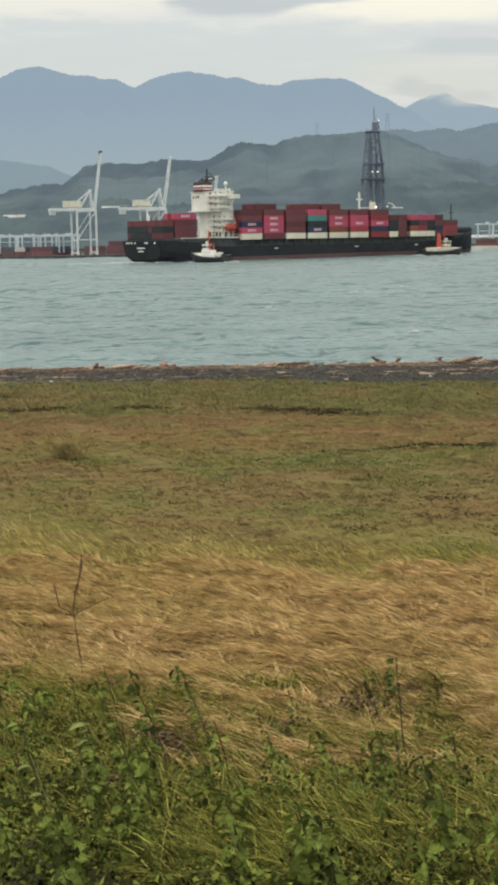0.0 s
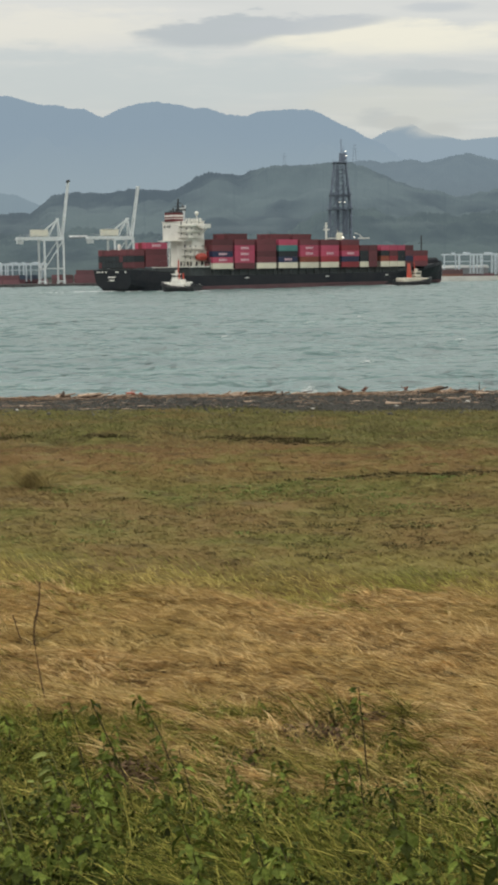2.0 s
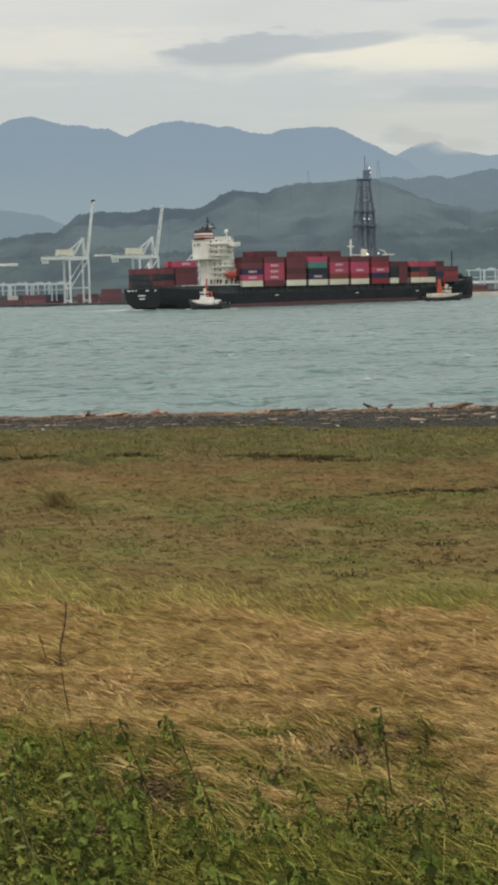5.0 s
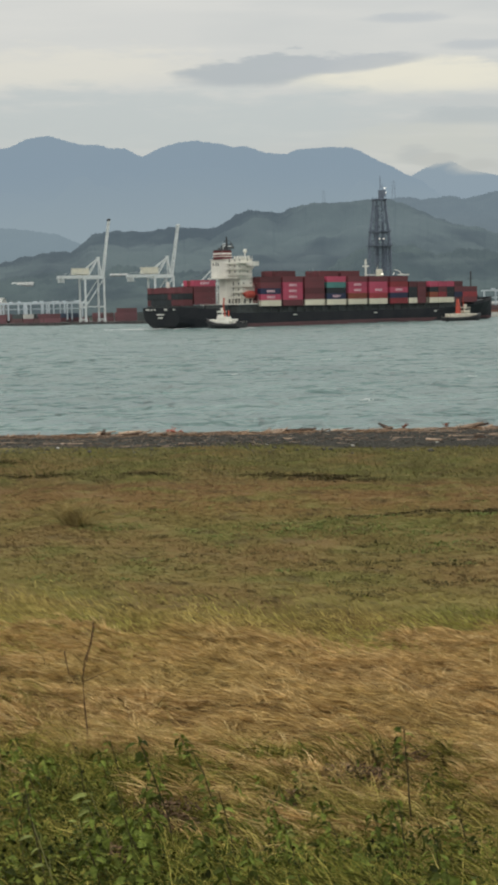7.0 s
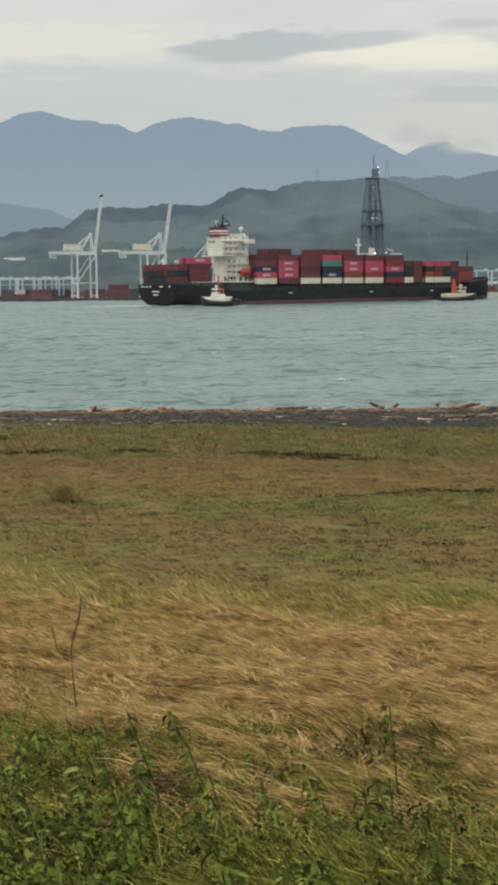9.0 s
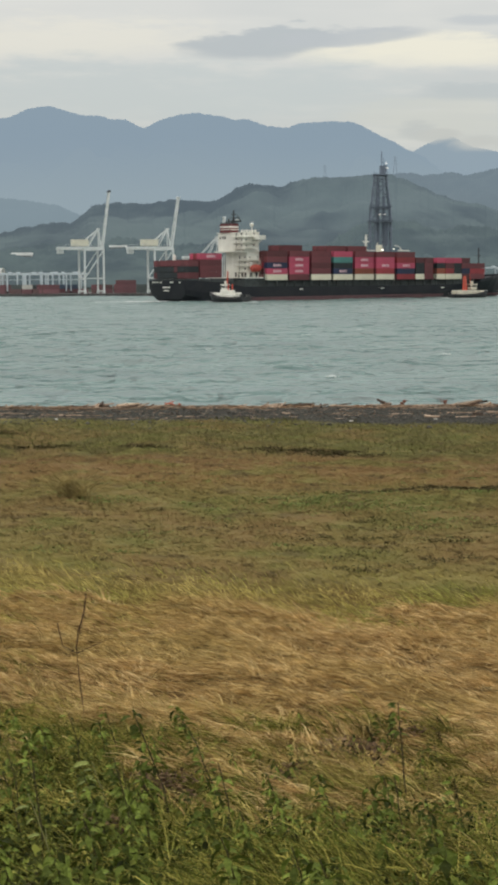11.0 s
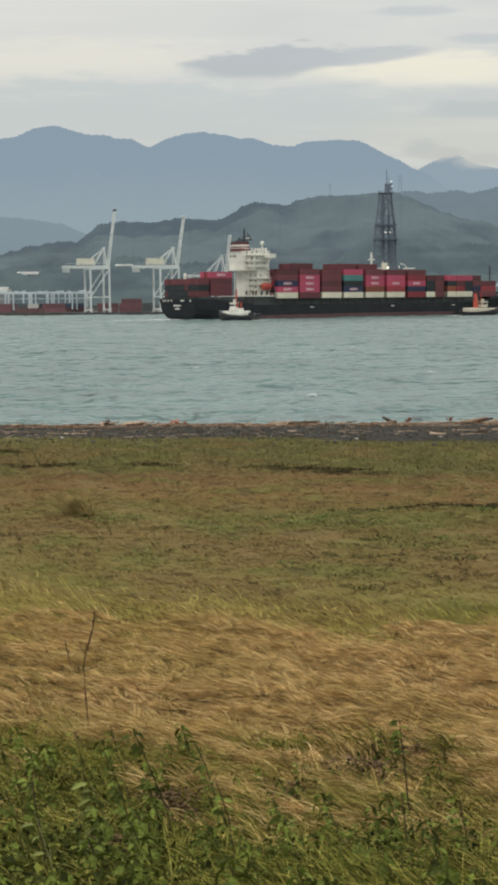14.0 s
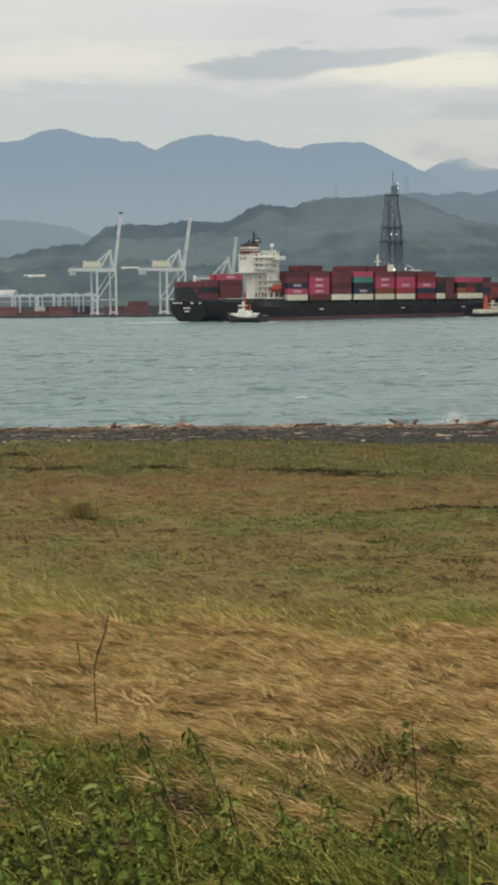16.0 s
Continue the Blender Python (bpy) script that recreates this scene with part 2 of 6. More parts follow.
def beam(bm, a, b, w, n=4):
    """A square or round bar from a to b."""
    a, b = Vector(a), Vector(b)
    d = b - a
    q = d.to_track_quat("Z", "Y").to_matrix().to_4x4()
    bmesh.ops.create_cone(bm, cap_ends=True, segments=n, radius1=w * 0.7, radius2=w * 0.7, depth=d.length, matrix=Matrix.Translation((a + b) / 2) @ q @ Matrix.Rotation(math.pi / 4, 4, "Z"))


def tube(bm, pts, radii, n=6):
    rings = []
    for i, p in enumerate(pts):
        p = Vector(p)
        d = Vector(pts[min(i + 1, len(pts) - 1)]) - Vector(pts[max(i - 1, 0)])
        q = d.to_track_quat("Z", "Y")
        rings.append([bm.verts.new(p + q @ Vector((math.cos(k * 2 * math.pi / n) * radii[i], math.sin(k * 2 * math.pi / n) * radii[i], 0))) for k in range(n)])
    for r0, r1 in zip(rings, rings[1:]):
        for k in range(n):
            bm.faces.new((r0[k], r0[(k + 1) % n], r1[(k + 1) % n], r1[k]))
    bm.faces.new(rings[0][::-1])
    bm.faces.new(rings[-1])


def sheet(name, verts, faces, material, smooth=True):
    me = bpy.data.meshes.new(name)
    me.vertices.add(len(verts))
    me.vertices.foreach_set("co", np.asarray(verts, dtype=np.float32).ravel())
    faces = np.asarray(faces, dtype=np.int32)
    k = faces.shape[1]
    me.loops.add(faces.size)
    me.loops.foreach_set("vertex_index", faces.ravel())
    me.polygons.add(len(faces))
    me.polygons.foreach_set("loop_start", np.arange(0, faces.size, k, dtype=np.int32))
    me.polygons.foreach_set("loop_total", np.full(len(faces), k, dtype=np.int32))
    me.update(calc_edges=True)
    me.validate()
    if smooth:
        me.polygons.foreach_set("use_smooth", np.ones(len(faces), dtype=bool))
    me.materials.append(material)
    return new(name, me)


def grid_faces(nx, ny):
    i = np.arange(nx - 1)[None, :] + np.arange(ny - 1)[:, None] * nx
    return np.stack([i, i + 1, i + nx + 1, i + nx], -1).reshape(-1, 4)


def waves(x, y, seed, octaves):
    """Smooth height noise from summed sine waves."""
    rng = np.random.RandomState(seed)
    h = np.zeros(np.broadcast(x, y).shape)
    for size, amp in octaves:
        for _ in range(6):
            a, ph = rng.uniform(0, math.pi), rng.uniform(0, 6.28)
            k = 2 * math.pi / (size * rng.uniform(0.7, 1.4))
            h = h + amp / 2.5 * np.sin(k * (x * math.cos(a) + y * math.sin(a)) + ph)
    return h


# ---- ground: sea bank, meadow, shingle ridge, sea bed and far land in one sheet ----
PROFILE_Y = [-60, -3, 1, 10, 17, 23, 30, 60, 73, 78, 80.5, 83, 90, 100, 200, 872, 884, 2000, 5000]
SEA = -0.9
PROFILE_Z = [8.3, 8.1, 7.9, 4.85, 3.2, 2.45, 2.3, 2.3, 2.4, 2.6, 2.68, 2.3, -1.5, -2, -4, -4, -0.4, 4, 6]


def ground_height(x, y):
    z = np.interp(y, PROFILE_Y, PROFILE_Z)
    near = np.clip((95 - y) / 10, 0, 1) * (1 - 0.75 * np.clip((y - 70) / 6, 0, 1))
    return z + near * waves(x, y, 4, ((9, 0.07), (3, 0.035), (1.1, 0.022), (0.5, 0.012)))


def zone_material(name, turf):
    """Colour bands across the meadow: bank, straw, olive turf, brown band, green strip, shingle, drift line."""
    m = bpy.data.materials.new(name)
    m.use_nodes = True
    nt = m.node_tree
    N, K = nt.nodes.new, nt.links.new
    b = nt.nodes["Principled BSDF"]
    b.inputs["Roughness"].default_value, b.inputs["Specular IOR Level"].default_value = 0.95, 0.08
    tc, sep = N("ShaderNodeTexCoord"), N("ShaderNodeSeparateXYZ")
    K(tc.outputs["Object"], sep.inputs[0])

    def nz(scale, stretch, detail=6):
        mp, n = N("ShaderNodeMapping"), N("ShaderNodeTexNoise")
        mp.inputs["Scale"].default_value = stretch
        K(tc.outputs["Object"], mp.inputs[0])
        K(mp.outputs[0], n.inputs[0])
        n.inputs["Scale"].default_value, n.inputs["Detail"].default_value = scale, detail
        return n.outputs[0]

    wob = N("ShaderNodeMath")
    wob.operation = "MULTIPLY_ADD"
    K(nz(0.22, (0.5, 1, 1)), wob.inputs[0])
    wob.inputs[1].default_value = 5
    K(sep.outputs[1], wob.inputs[2])
    # toward positive x the shingle reaches further inland
    slant, fade, moved = N("ShaderNodeMapRange"), N("ShaderNodeMapRange"), N("ShaderNodeMath")
    slant.inputs[1].default_value, slant.inputs[2].default_value, slant.inputs[4].default_value = 2, 16, 3.9
    K(sep.outputs[0], slant.inputs[0])
    fade.inputs[1].default_value, fade.inputs[2].default_value = 79.5, 76.0
    K(sep.outputs[1], fade.inputs[0])
    moved.operation = "MULTIPLY_ADD"
    K(slant.outputs[0], moved.inputs[0])
    K(fade.outputs[0], moved.inputs[1])
    K(wob.outputs[0], moved.inputs[2])
    mr = N("ShaderNodeMapRange")
    mr.inputs[1].default_value, mr.inputs[2].default_value = 2.5, 102.5
    K(moved.outputs[0], mr.inputs[0])
    ramp = N("ShaderNodeValToRGB")
    K(mr.outputs[0], ramp.inputs[0])
    stops = [
        (0.0, (0.05, 0.055, 0.022)), (0.18, (0.07, 0.06, 0.026)), (0.22, (0.12, 0.075, 0.03)), (0.33, (0.15, 0.09, 0.035)),
        (0.36, (0.235, 0.19, 0.062)), (0.43, (0.20, 0.155, 0.058)), (0.50, (0.19, 0.156, 0.055)), (0.545, (0.228, 0.153, 0.06)),
        (0.57, (0.232, 0.146, 0.063)), (0.605, (0.20, 0.126, 0.057)), (0.625, (0.145, 0.13, 0.05)), (0.748, (0.155, 0.142, 0.058)), (0.757, (0.062, 0.060, 0.051)),
        (0.800, (0.056, 0.053, 0.046)), (0.806, (0.33, 0.24, 0.18)), (0.86, (0.2, 0.15, 0.11)), (0.9, (0.06, 0.07, 0.06)),
    ]
    els = ramp.color_ramp.elements
    while len(els) < len(stops):
        els.new(0.5)
    for e, (p, c) in zip(els, stops):
        e.position, e.color = p, (*c, 1)
    col = ramp.outputs[0]
    beach_side, bank_side, inland = N("ShaderNodeMapRange"), N("ShaderNodeMapRange"), N("ShaderNodeMath")
    beach_side.inputs[1].default_value, beach_side.inputs[2].default_value = 0.757, 0.748
    bank_side.inputs[1].default_value, bank_side.inputs[2].default_value = 0.22, 0.32
    K(mr.outputs[0], beach_side.inputs[0])
    K(mr.outputs[0], bank_side.inputs[0])
    inland.operation = "MULTIPLY"
    K(beach_side.outputs[0], inland.inputs[0])
    K(bank_side.outputs[0], inland.inputs[1])

    def over(col, f, lo, hi, c, amount=1.0):
        r, mx = N("ShaderNodeMapRange"), N("ShaderNodeMix")
        r.inputs[1].default_value, r.inputs[2].default_value, r.inputs[4].default_value = lo, hi, amount
        K(f, r.inputs[0])
        mx.data_type = "RGBA"
        on = N("ShaderNodeMath")
        on.operation = "MULTIPLY"
        K(r.outputs[0], on.inputs[0])
        K(inland.outputs[0], on.inputs[1])
        K(on.outputs[0], mx.inputs[0])
        K(col, mx.inputs[6])
        mx.inputs[7].default_value = (*c, 1)
        return mx.outputs[2]

    col = over(col, nz(0.42, (0.8, 1, 1)), 0.50, 0.62, (0.16, 0.165, 0.05), 0.6)
    col = over(col, nz(0.27, (0.9, 1, 1)), 0.50, 0.62, (0.225, 0.145, 0.064), 0.65)
    col = over(col, nz(1.3, (0.8, 0.7, 1), 3), 0.54, 0.66, (0.27, 0.225, 0.085), 0.5)
    col = over(col, nz(1.0, (0.7, 0.8, 1), 3), 0.57, 0.69, (0.12, 0.088, 0.044), 0.6)
    if turf:
        col = over(col, nz(3.2, (1.2, 0.7, 1), 2), 0.57, 0.66, (0.085, 0.068, 0.03), 0.55)
        col = over(col, nz(2.7, (1.3, 0.8, 1), 2), 0.60, 0.68, (0.31, 0.265, 0.10), 0.5)
        hs, r, geo = N("ShaderNodeHueSaturation"), N("ShaderNodeMapRange"), N("ShaderNodeNewGeometry")
        r.inputs[3].default_value, r.inputs[4].default_value = 0.76, 1.03
        K(geo.outputs["Random Per Island"], r.inputs[0])
        K(r.outputs[0], hs.inputs["Value"])
        K(col, hs.inputs["Color"])
        K(hs.outputs[0], b.inputs["Base Color"])
        return m
    col = over(col, nz(2.6, (0.7, 1.0, 1)), 0.55, 0.72, (0.05, 0.042, 0.024), 0.45)
    soil = N("ShaderNodeHueSaturation")
    soil.inputs["Value"].default_value = 0.84
    K(col, soil.inputs["Color"])
    K(soil.outputs[0], b.inputs["Base Color"])
    bp = N("ShaderNodeBump")
    bp.inputs["Strength"].default_value, bp.inputs["Distance"].default_value = 0.8, 0.08
    K(nz(9, (1, 1, 1)), bp.inputs["Height"])
    K(bp.outputs[0], b.inputs["Normal"])
    return m


def build_ground():
    ys = np.concatenate([np.linspace(-60, 4, 12), np.linspace(5, 95, 420), np.geomspace(97, 860, 14), [872, 884], np.geomspace(900, 4900, 16)])
    xs = np.concatenate([-np.geomspace(2600, 24, 24), np.linspace(-22, 22, 190), np.geomspace(24, 2600, 24)])
    X, Y = np.meshgrid(xs, ys)
    V = np.stack([X, Y, ground_height(X, Y)], -1).reshape(-1, 3)
    g = sheet("ground", V, grid_faces(len(xs), len(ys)), zone_material("meadow_and_shingle", False))
    tagged(g, "grassy sea bank and meadow behind a dark shingle ridge", "ground", kind="structure")


build_ground()


# ---- water ----
def build_water():
    m = bpy.data.materials.new("choppy_grey_green_sea")
    m.use_nodes = True
    nt = m.node_tree
    N, K = nt.nodes.new, nt.links.new
    b = nt.nodes["Principled BSDF"]
    b.inputs["Roughness"].default_value = 0.28
    b.inputs["IOR"].default_value = 1.33
    tc = N("ShaderNodeTexCoord")

    def nz(scale, stretch, detail=5):
        mp, n = N("ShaderNodeMapping"), N("ShaderNodeTexNoise")
        mp.inputs["Scale"].default_value = stretch
        K(tc.outputs["Object"], mp.inputs[0])
        K(mp.outputs[0], n.inputs[0])
        n.inputs["Scale"].default_value, n.inputs["Detail"].default_value = scale, detail
        return n.outputs[0]

    mx, r = N("ShaderNodeMix"), N("ShaderNodeMapRange")
    mx.data_type = "RGBA"
    mx.inputs[6].default_value, mx.inputs[7].default_value = (0.107, 0.174, 0.168, 1), (0.150, 0.226, 0.216, 1)
    r.inputs[1].default_value, r.inputs[2].default_value = 0.4, 0.62
    K(nz(0.05, (0.5, 1, 1)), r.inputs[0])
    K(r.outputs[0], mx.inputs[0])
    K(mx.outputs[2], b.inputs["Base Color"])
    h = None
    for scale, stretch, dist in ((0.11, (0.8, 0.9, 1), 4.6), (0.34, (0.95, 0.8, 1), 3.2), (1.0, (0.9, 0.9, 1), 0.6)):
        bp = N("ShaderNodeBump")
        bp.inputs["Strength"].default_value, bp.inputs["Distance"].default_value = 1.0, dist
        K(nz(scale, stretch, 1.4), bp.inputs["Height"])
        if h:
            K(h, bp.inputs["Normal"])
        h = bp.outputs[0]
    K(h, b.inputs["Normal"])
    ys = np.concatenate([np.linspace(84, 330, 300), np.linspace(332, 905, 120)])
    xs = np.concatenate([-np.geomspace(2600, 190, 16), np.linspace(-180, 180, 260), np.geomspace(190, 2600, 16)])
    X, Y = np.meshgrid(xs, ys)
    Z = waves(X * 0.55, Y, 11, ((26, 0.16), (9, 0.15), (4.2, 0.11)))
    w = sheet("water", np.stack([X, Y, Z + SEA], -1).reshape(-1, 3), grid_faces(len(xs), len(ys)), m)
    return tagged(w, "choppy grey-green harbour water under an overcast sky", "water", kind="structure")


water = build_water()


# ---- far land ----
def ridge(name, dist, depth, crest, base, material, label, seed, rough):
    """A range of hills: crest line through (azimuth, elevation) tangents at that distance, falling toward the viewer with gullies."""
    az = np.unique(np.concatenate([np.linspace(crest[0][0], crest[-1][0], 160), np.linspace(-0.2, 0.22, 420)]))
    az = az[(az >= crest[0][0]) & (az <= crest[-1][0])]
    el = np.interp(az, [c[0] for c in crest], [c[1] for c in crest])
    ker = np.ones(5) / 5
    el = np.convolve(np.pad(el, 2, mode="edge"), ker, mode="valid")
    top = EYE + el * dist
    X0 = az * dist
    rows, n = [], 44
    for k in range(n + 1):
        f = k / n
        gully = waves(X0, X0 * 0 + f * depth * 1.5, seed, ((depth * 0.55, 0.13), (depth * 0.22, 0.09), (depth * 0.09, 0.05)))
        fall = (1 - f) ** 0.9
        z = base + (top - base) * np.clip(fall * (1 + gully * 4 * f * (1 - f)), 0, None) + (1 - f) * rough * waves(X0, X0 * 0 + f * 50, seed + 1, ((rough * 14, 0.5), (rough * 5, 0.45), (rough * 2.2, 0.4)))
        rows.append(np.stack([X0 * (1 - f * depth / dist), np.full_like(X0, dist - f * depth), z], -1))
    back = rows[0].copy()
    back[:, 1] += depth * 0.3
    back[:, 2] = base
    V = np.concatenate([back[None], np.array(rows)], 0)
    ob = sheet(name, V.reshape(-1, 3), grid_faces(len(az), n + 2), material)
    return tagged(ob, label, "mountain range", kind="structure")


FAR = [(-0.42, 0.085), (-0.3, 0.098), (-0.22, 0.094), (-0.187, 0.1), (-0.1647, 0.1019), (-0.1512, 0.1034), (-0.1397, 0.1088), (-0.1251, 0.11), (-0.1127, 0.1064), (-0.1049, 0.1043), (-0.0929, 0.104), (-0.0869, 0.1017), (-0.0767, 0.1016),
       (-0.0711, 0.0984), (-0.0655, 0.0957), (-0.0542, 0.1014), (-0.0417, 0.1046), (-0.0293, 0.1058), (-0.0203, 0.1022), (-0.0068, 0.0998), (0.0, 0.1018), (0.0067, 0.0997), (0.0135, 0.0972), (0.027, 0.0957), (0.0349, 0.0988),
       (0.0495, 0.0994), (0.056, 0.1001), (0.0625, 0.0994), (0.0686, 0.0996), (0.0759, 0.0969), (0.085, 0.0918), (0.0959, 0.0862), (0.1032, 0.0822), (0.1089, 0.0800), (0.14, 0.066), (0.2, 0.055), (0.42, 0.05)]
FAR2 = [(0.05, 0.04), (0.09, 0.07), (0.1089, 0.0806), (0.116, 0.0846), (0.1233, 0.0876), (0.127, 0.0902), (0.1291, 0.0909), (0.1343, 0.0897), (0.1416, 0.0858), (0.1478, 0.0830), (0.1565, 0.0816), (0.1678, 0.0791), (0.19, 0.081), (0.21, 0.08), (0.3, 0.07), (0.42, 0.06)]
MID = [(-0.42, 0.06), (-0.2, 0.054), (-0.1529, 0.0515), (-0.1365, 0.0495), (-0.1201, 0.0467), (-0.1063, 0.04), (-0.09, 0.03), (-0.05, 0.02), (0.0, 0.01)]
SIDE = [(0.03, 0.04), (0.06, 0.055), (0.09, 0.0652), (0.0985, 0.0666), (0.1051, 0.0668), (0.1161, 0.0653), (0.1245, 0.0658), (0.1289, 0.0668), (0.1362, 0.0674), (0.1428, 0.0650), (0.1540, 0.0675), (0.1713, 0.0709), (0.1872, 0.0668), (0.1953, 0.0656), (0.22, 0.064), (0.42, 0.07)]
HILL = [(-0.42, 0.03), (-0.2, 0.028), (-0.163, 0.0285), (-0.14, 0.0335), (-0.113, 0.0345), (-0.1075, 0.0385), (-0.1, 0.0445), (-0.085, 0.048), (-0.063, 0.0478), (-0.048, 0.0505), (-0.0335, 0.0495),
        (-0.0207, 0.0488), (-0.0063, 0.0569), (0.0007, 0.0600), (0.0154, 0.0594), (0.0227, 0.0573), (0.03, 0.0606), (0.0447, 0.0641), (0.0667, 0.0648),
        (0.0813, 0.0661), (0.0925, 0.0664), (0.1106, 0.0596), (0.1252, 0.0534), (0.1399, 0.0478), (0.163, 0.042), (0.2, 0.05), (0.42, 0.04)]
FOOT = [(-0.42, 0.018), (-0.16, 0.019), (-0.13, 0.022), (-0.1, 0.0225), (-0.075, 0.026), (-0.05, 0.022), (0.0, 0.022), (0.05, 0.02), (0.085, 0.0395), (0.105, 0.036), (0.125, 0.030), (0.14, 0.033), (0.163, 0.031), (0.2, 0.034), (0.42, 0.03)]
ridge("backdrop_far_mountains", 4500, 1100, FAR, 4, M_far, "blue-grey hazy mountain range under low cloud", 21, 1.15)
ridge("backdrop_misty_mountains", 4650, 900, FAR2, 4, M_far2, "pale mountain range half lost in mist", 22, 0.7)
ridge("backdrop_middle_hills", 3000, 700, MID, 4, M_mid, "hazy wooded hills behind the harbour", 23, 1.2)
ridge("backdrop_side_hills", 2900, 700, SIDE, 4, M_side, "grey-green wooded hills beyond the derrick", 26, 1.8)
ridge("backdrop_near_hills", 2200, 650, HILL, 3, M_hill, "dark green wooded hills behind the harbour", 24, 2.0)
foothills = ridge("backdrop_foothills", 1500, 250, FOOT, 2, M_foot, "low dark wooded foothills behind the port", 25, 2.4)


def low_cloud(az, el, wide, high, amount, seed, dist=4250, light=(0.53, 0.545, 0.515)):
    """A glowing veil before far land, for cloud wisps and hillside haze, ragged and thin at its rim."""
    xs, zs = np.linspace(-1, 1, 41), np.linspace(-1, 1, 17)
    X, Z = np.meshgrid(xs, zs)
    V = np.stack([X * wide * dist, 60 * (X * X + Z * Z), Z * high * dist], -1).reshape(-1, 3)
    m = bpy.data.materials.new("glowing_cloud_veil")
    m.use_nodes = True
    nt = m.node_tree
    N, K = nt.nodes.new, nt.links.new
    nt.nodes.clear()
    tc, mp, ln, n, rim, mul, thin = N("ShaderNodeTexCoord"), N("ShaderNodeMapping"), N("ShaderNodeVectorMath"), N("ShaderNodeTexNoise"), N("ShaderNodeMapRange"), N("ShaderNodeMath"), N("ShaderNodeMapRange")
    mp.inputs["Scale"].default_value = (1 / (wide * dist), 0, 1 / (high * dist))
    K(tc.outputs["Object"], mp.inputs[0])
    ln.operation = "LENGTH"
    K(mp.outputs[0], ln.inputs[0])
    K(ln.outputs["Value"], rim.inputs[0])
    rim.inputs[1].default_value, rim.inputs[2].default_value = 1.0, 0.1
    n.inputs["Scale"].default_value, n.inputs["Detail"].default_value = 60 / dist, 5
    off = N("ShaderNodeMapping")
    off.inputs["Location"].default_value = (seed * 300, 0, 0)
    off.inputs["Scale"].default_value = (0.7, 1, 1.5)
    K(tc.outputs["Object"], off.inputs[0])
    K(off.outputs[0], n.inputs[0])
    mul.operation = "MULTIPLY_ADD"
    K(n.outputs[0], mul.inputs[0])
    mul.inputs[1].default_value = 1.0
    K(rim.outputs[0], mul.inputs[2])
    thin.interpolation_type = "SMOOTHSTEP"
    thin.inputs[1].default_value, thin.inputs[2].default_value, thin.inputs[4].default_value = 0.65, 1.35, amount
    K(mul.outputs[0], thin.inputs[0])
    # the veil's daylight is put in as emission, not taken from the sky
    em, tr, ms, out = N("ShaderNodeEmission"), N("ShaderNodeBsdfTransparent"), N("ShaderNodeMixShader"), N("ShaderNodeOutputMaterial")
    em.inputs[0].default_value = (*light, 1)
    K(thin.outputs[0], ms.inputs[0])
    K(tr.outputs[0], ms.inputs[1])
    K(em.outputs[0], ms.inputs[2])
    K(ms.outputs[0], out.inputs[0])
    ob = sheet("backdrop_glowing_veil", V, grid_faces(41, 17), m)
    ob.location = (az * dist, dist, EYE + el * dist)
    tagged(ob, "thin pale glowing veil of cloud and haze before far land", "cloud", kind="structure")


low_cloud(0.152, 0.0866, 0.026, 0.0085, 0.9, 1)
low_cloud(0.127, 0.0915, 0.024, 0.0062, 0.97, 2)
# glowing veils hung before the hills to pale their slopes like haze
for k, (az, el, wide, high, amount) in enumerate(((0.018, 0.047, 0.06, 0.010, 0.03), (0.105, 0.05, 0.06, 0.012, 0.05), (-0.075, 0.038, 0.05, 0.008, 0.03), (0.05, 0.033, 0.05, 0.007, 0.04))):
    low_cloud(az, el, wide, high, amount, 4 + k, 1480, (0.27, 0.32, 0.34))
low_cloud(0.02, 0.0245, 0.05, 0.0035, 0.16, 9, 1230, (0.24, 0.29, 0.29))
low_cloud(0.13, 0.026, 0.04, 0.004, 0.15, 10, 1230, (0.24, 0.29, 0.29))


# ---- port on the far shore ----
QUAY_Z = 0.35


def build_quay():
    bm = bmesh.new()
    box(bm, 0, 940, QUAY_Z / 2 - 1.5, 1400, 120, QUAY_Z + 3)
    box(bm, 0, 880.2, QUAY_Z + 0.15, 1400, 0.8, 0.3)
    q = part("quay", bm, M_conc)
    tagged(q, "low grey concrete quay along the harbour", "quay", kind="structure")
    bm = bmesh.new()
    for k in range(140):
        box(bm, -350 + k * 5, 879.6, -0.3, 0.7, 0.5, 1.2)
    part("fender_row", bm, M_dark, q, "black rubber fenders on the quay face")["kind"] = "stuff"


build_quay()
M_pier = mat("pale_pier_concrete", (0.6, 0.6, 0.55), (0.42, 0.42, 0.39), 0.08, 0.8)
bm = bmesh.new()
box(bm, 260, 873, 0.1, 260, 9, 2.4)
box(bm, 260, 870, 1.6, 258, 1.2, 0.8)
tagged(part("pier", bm, M_pier), "long pale concrete pier beyond the ship's bow", "pier", kind="structure")


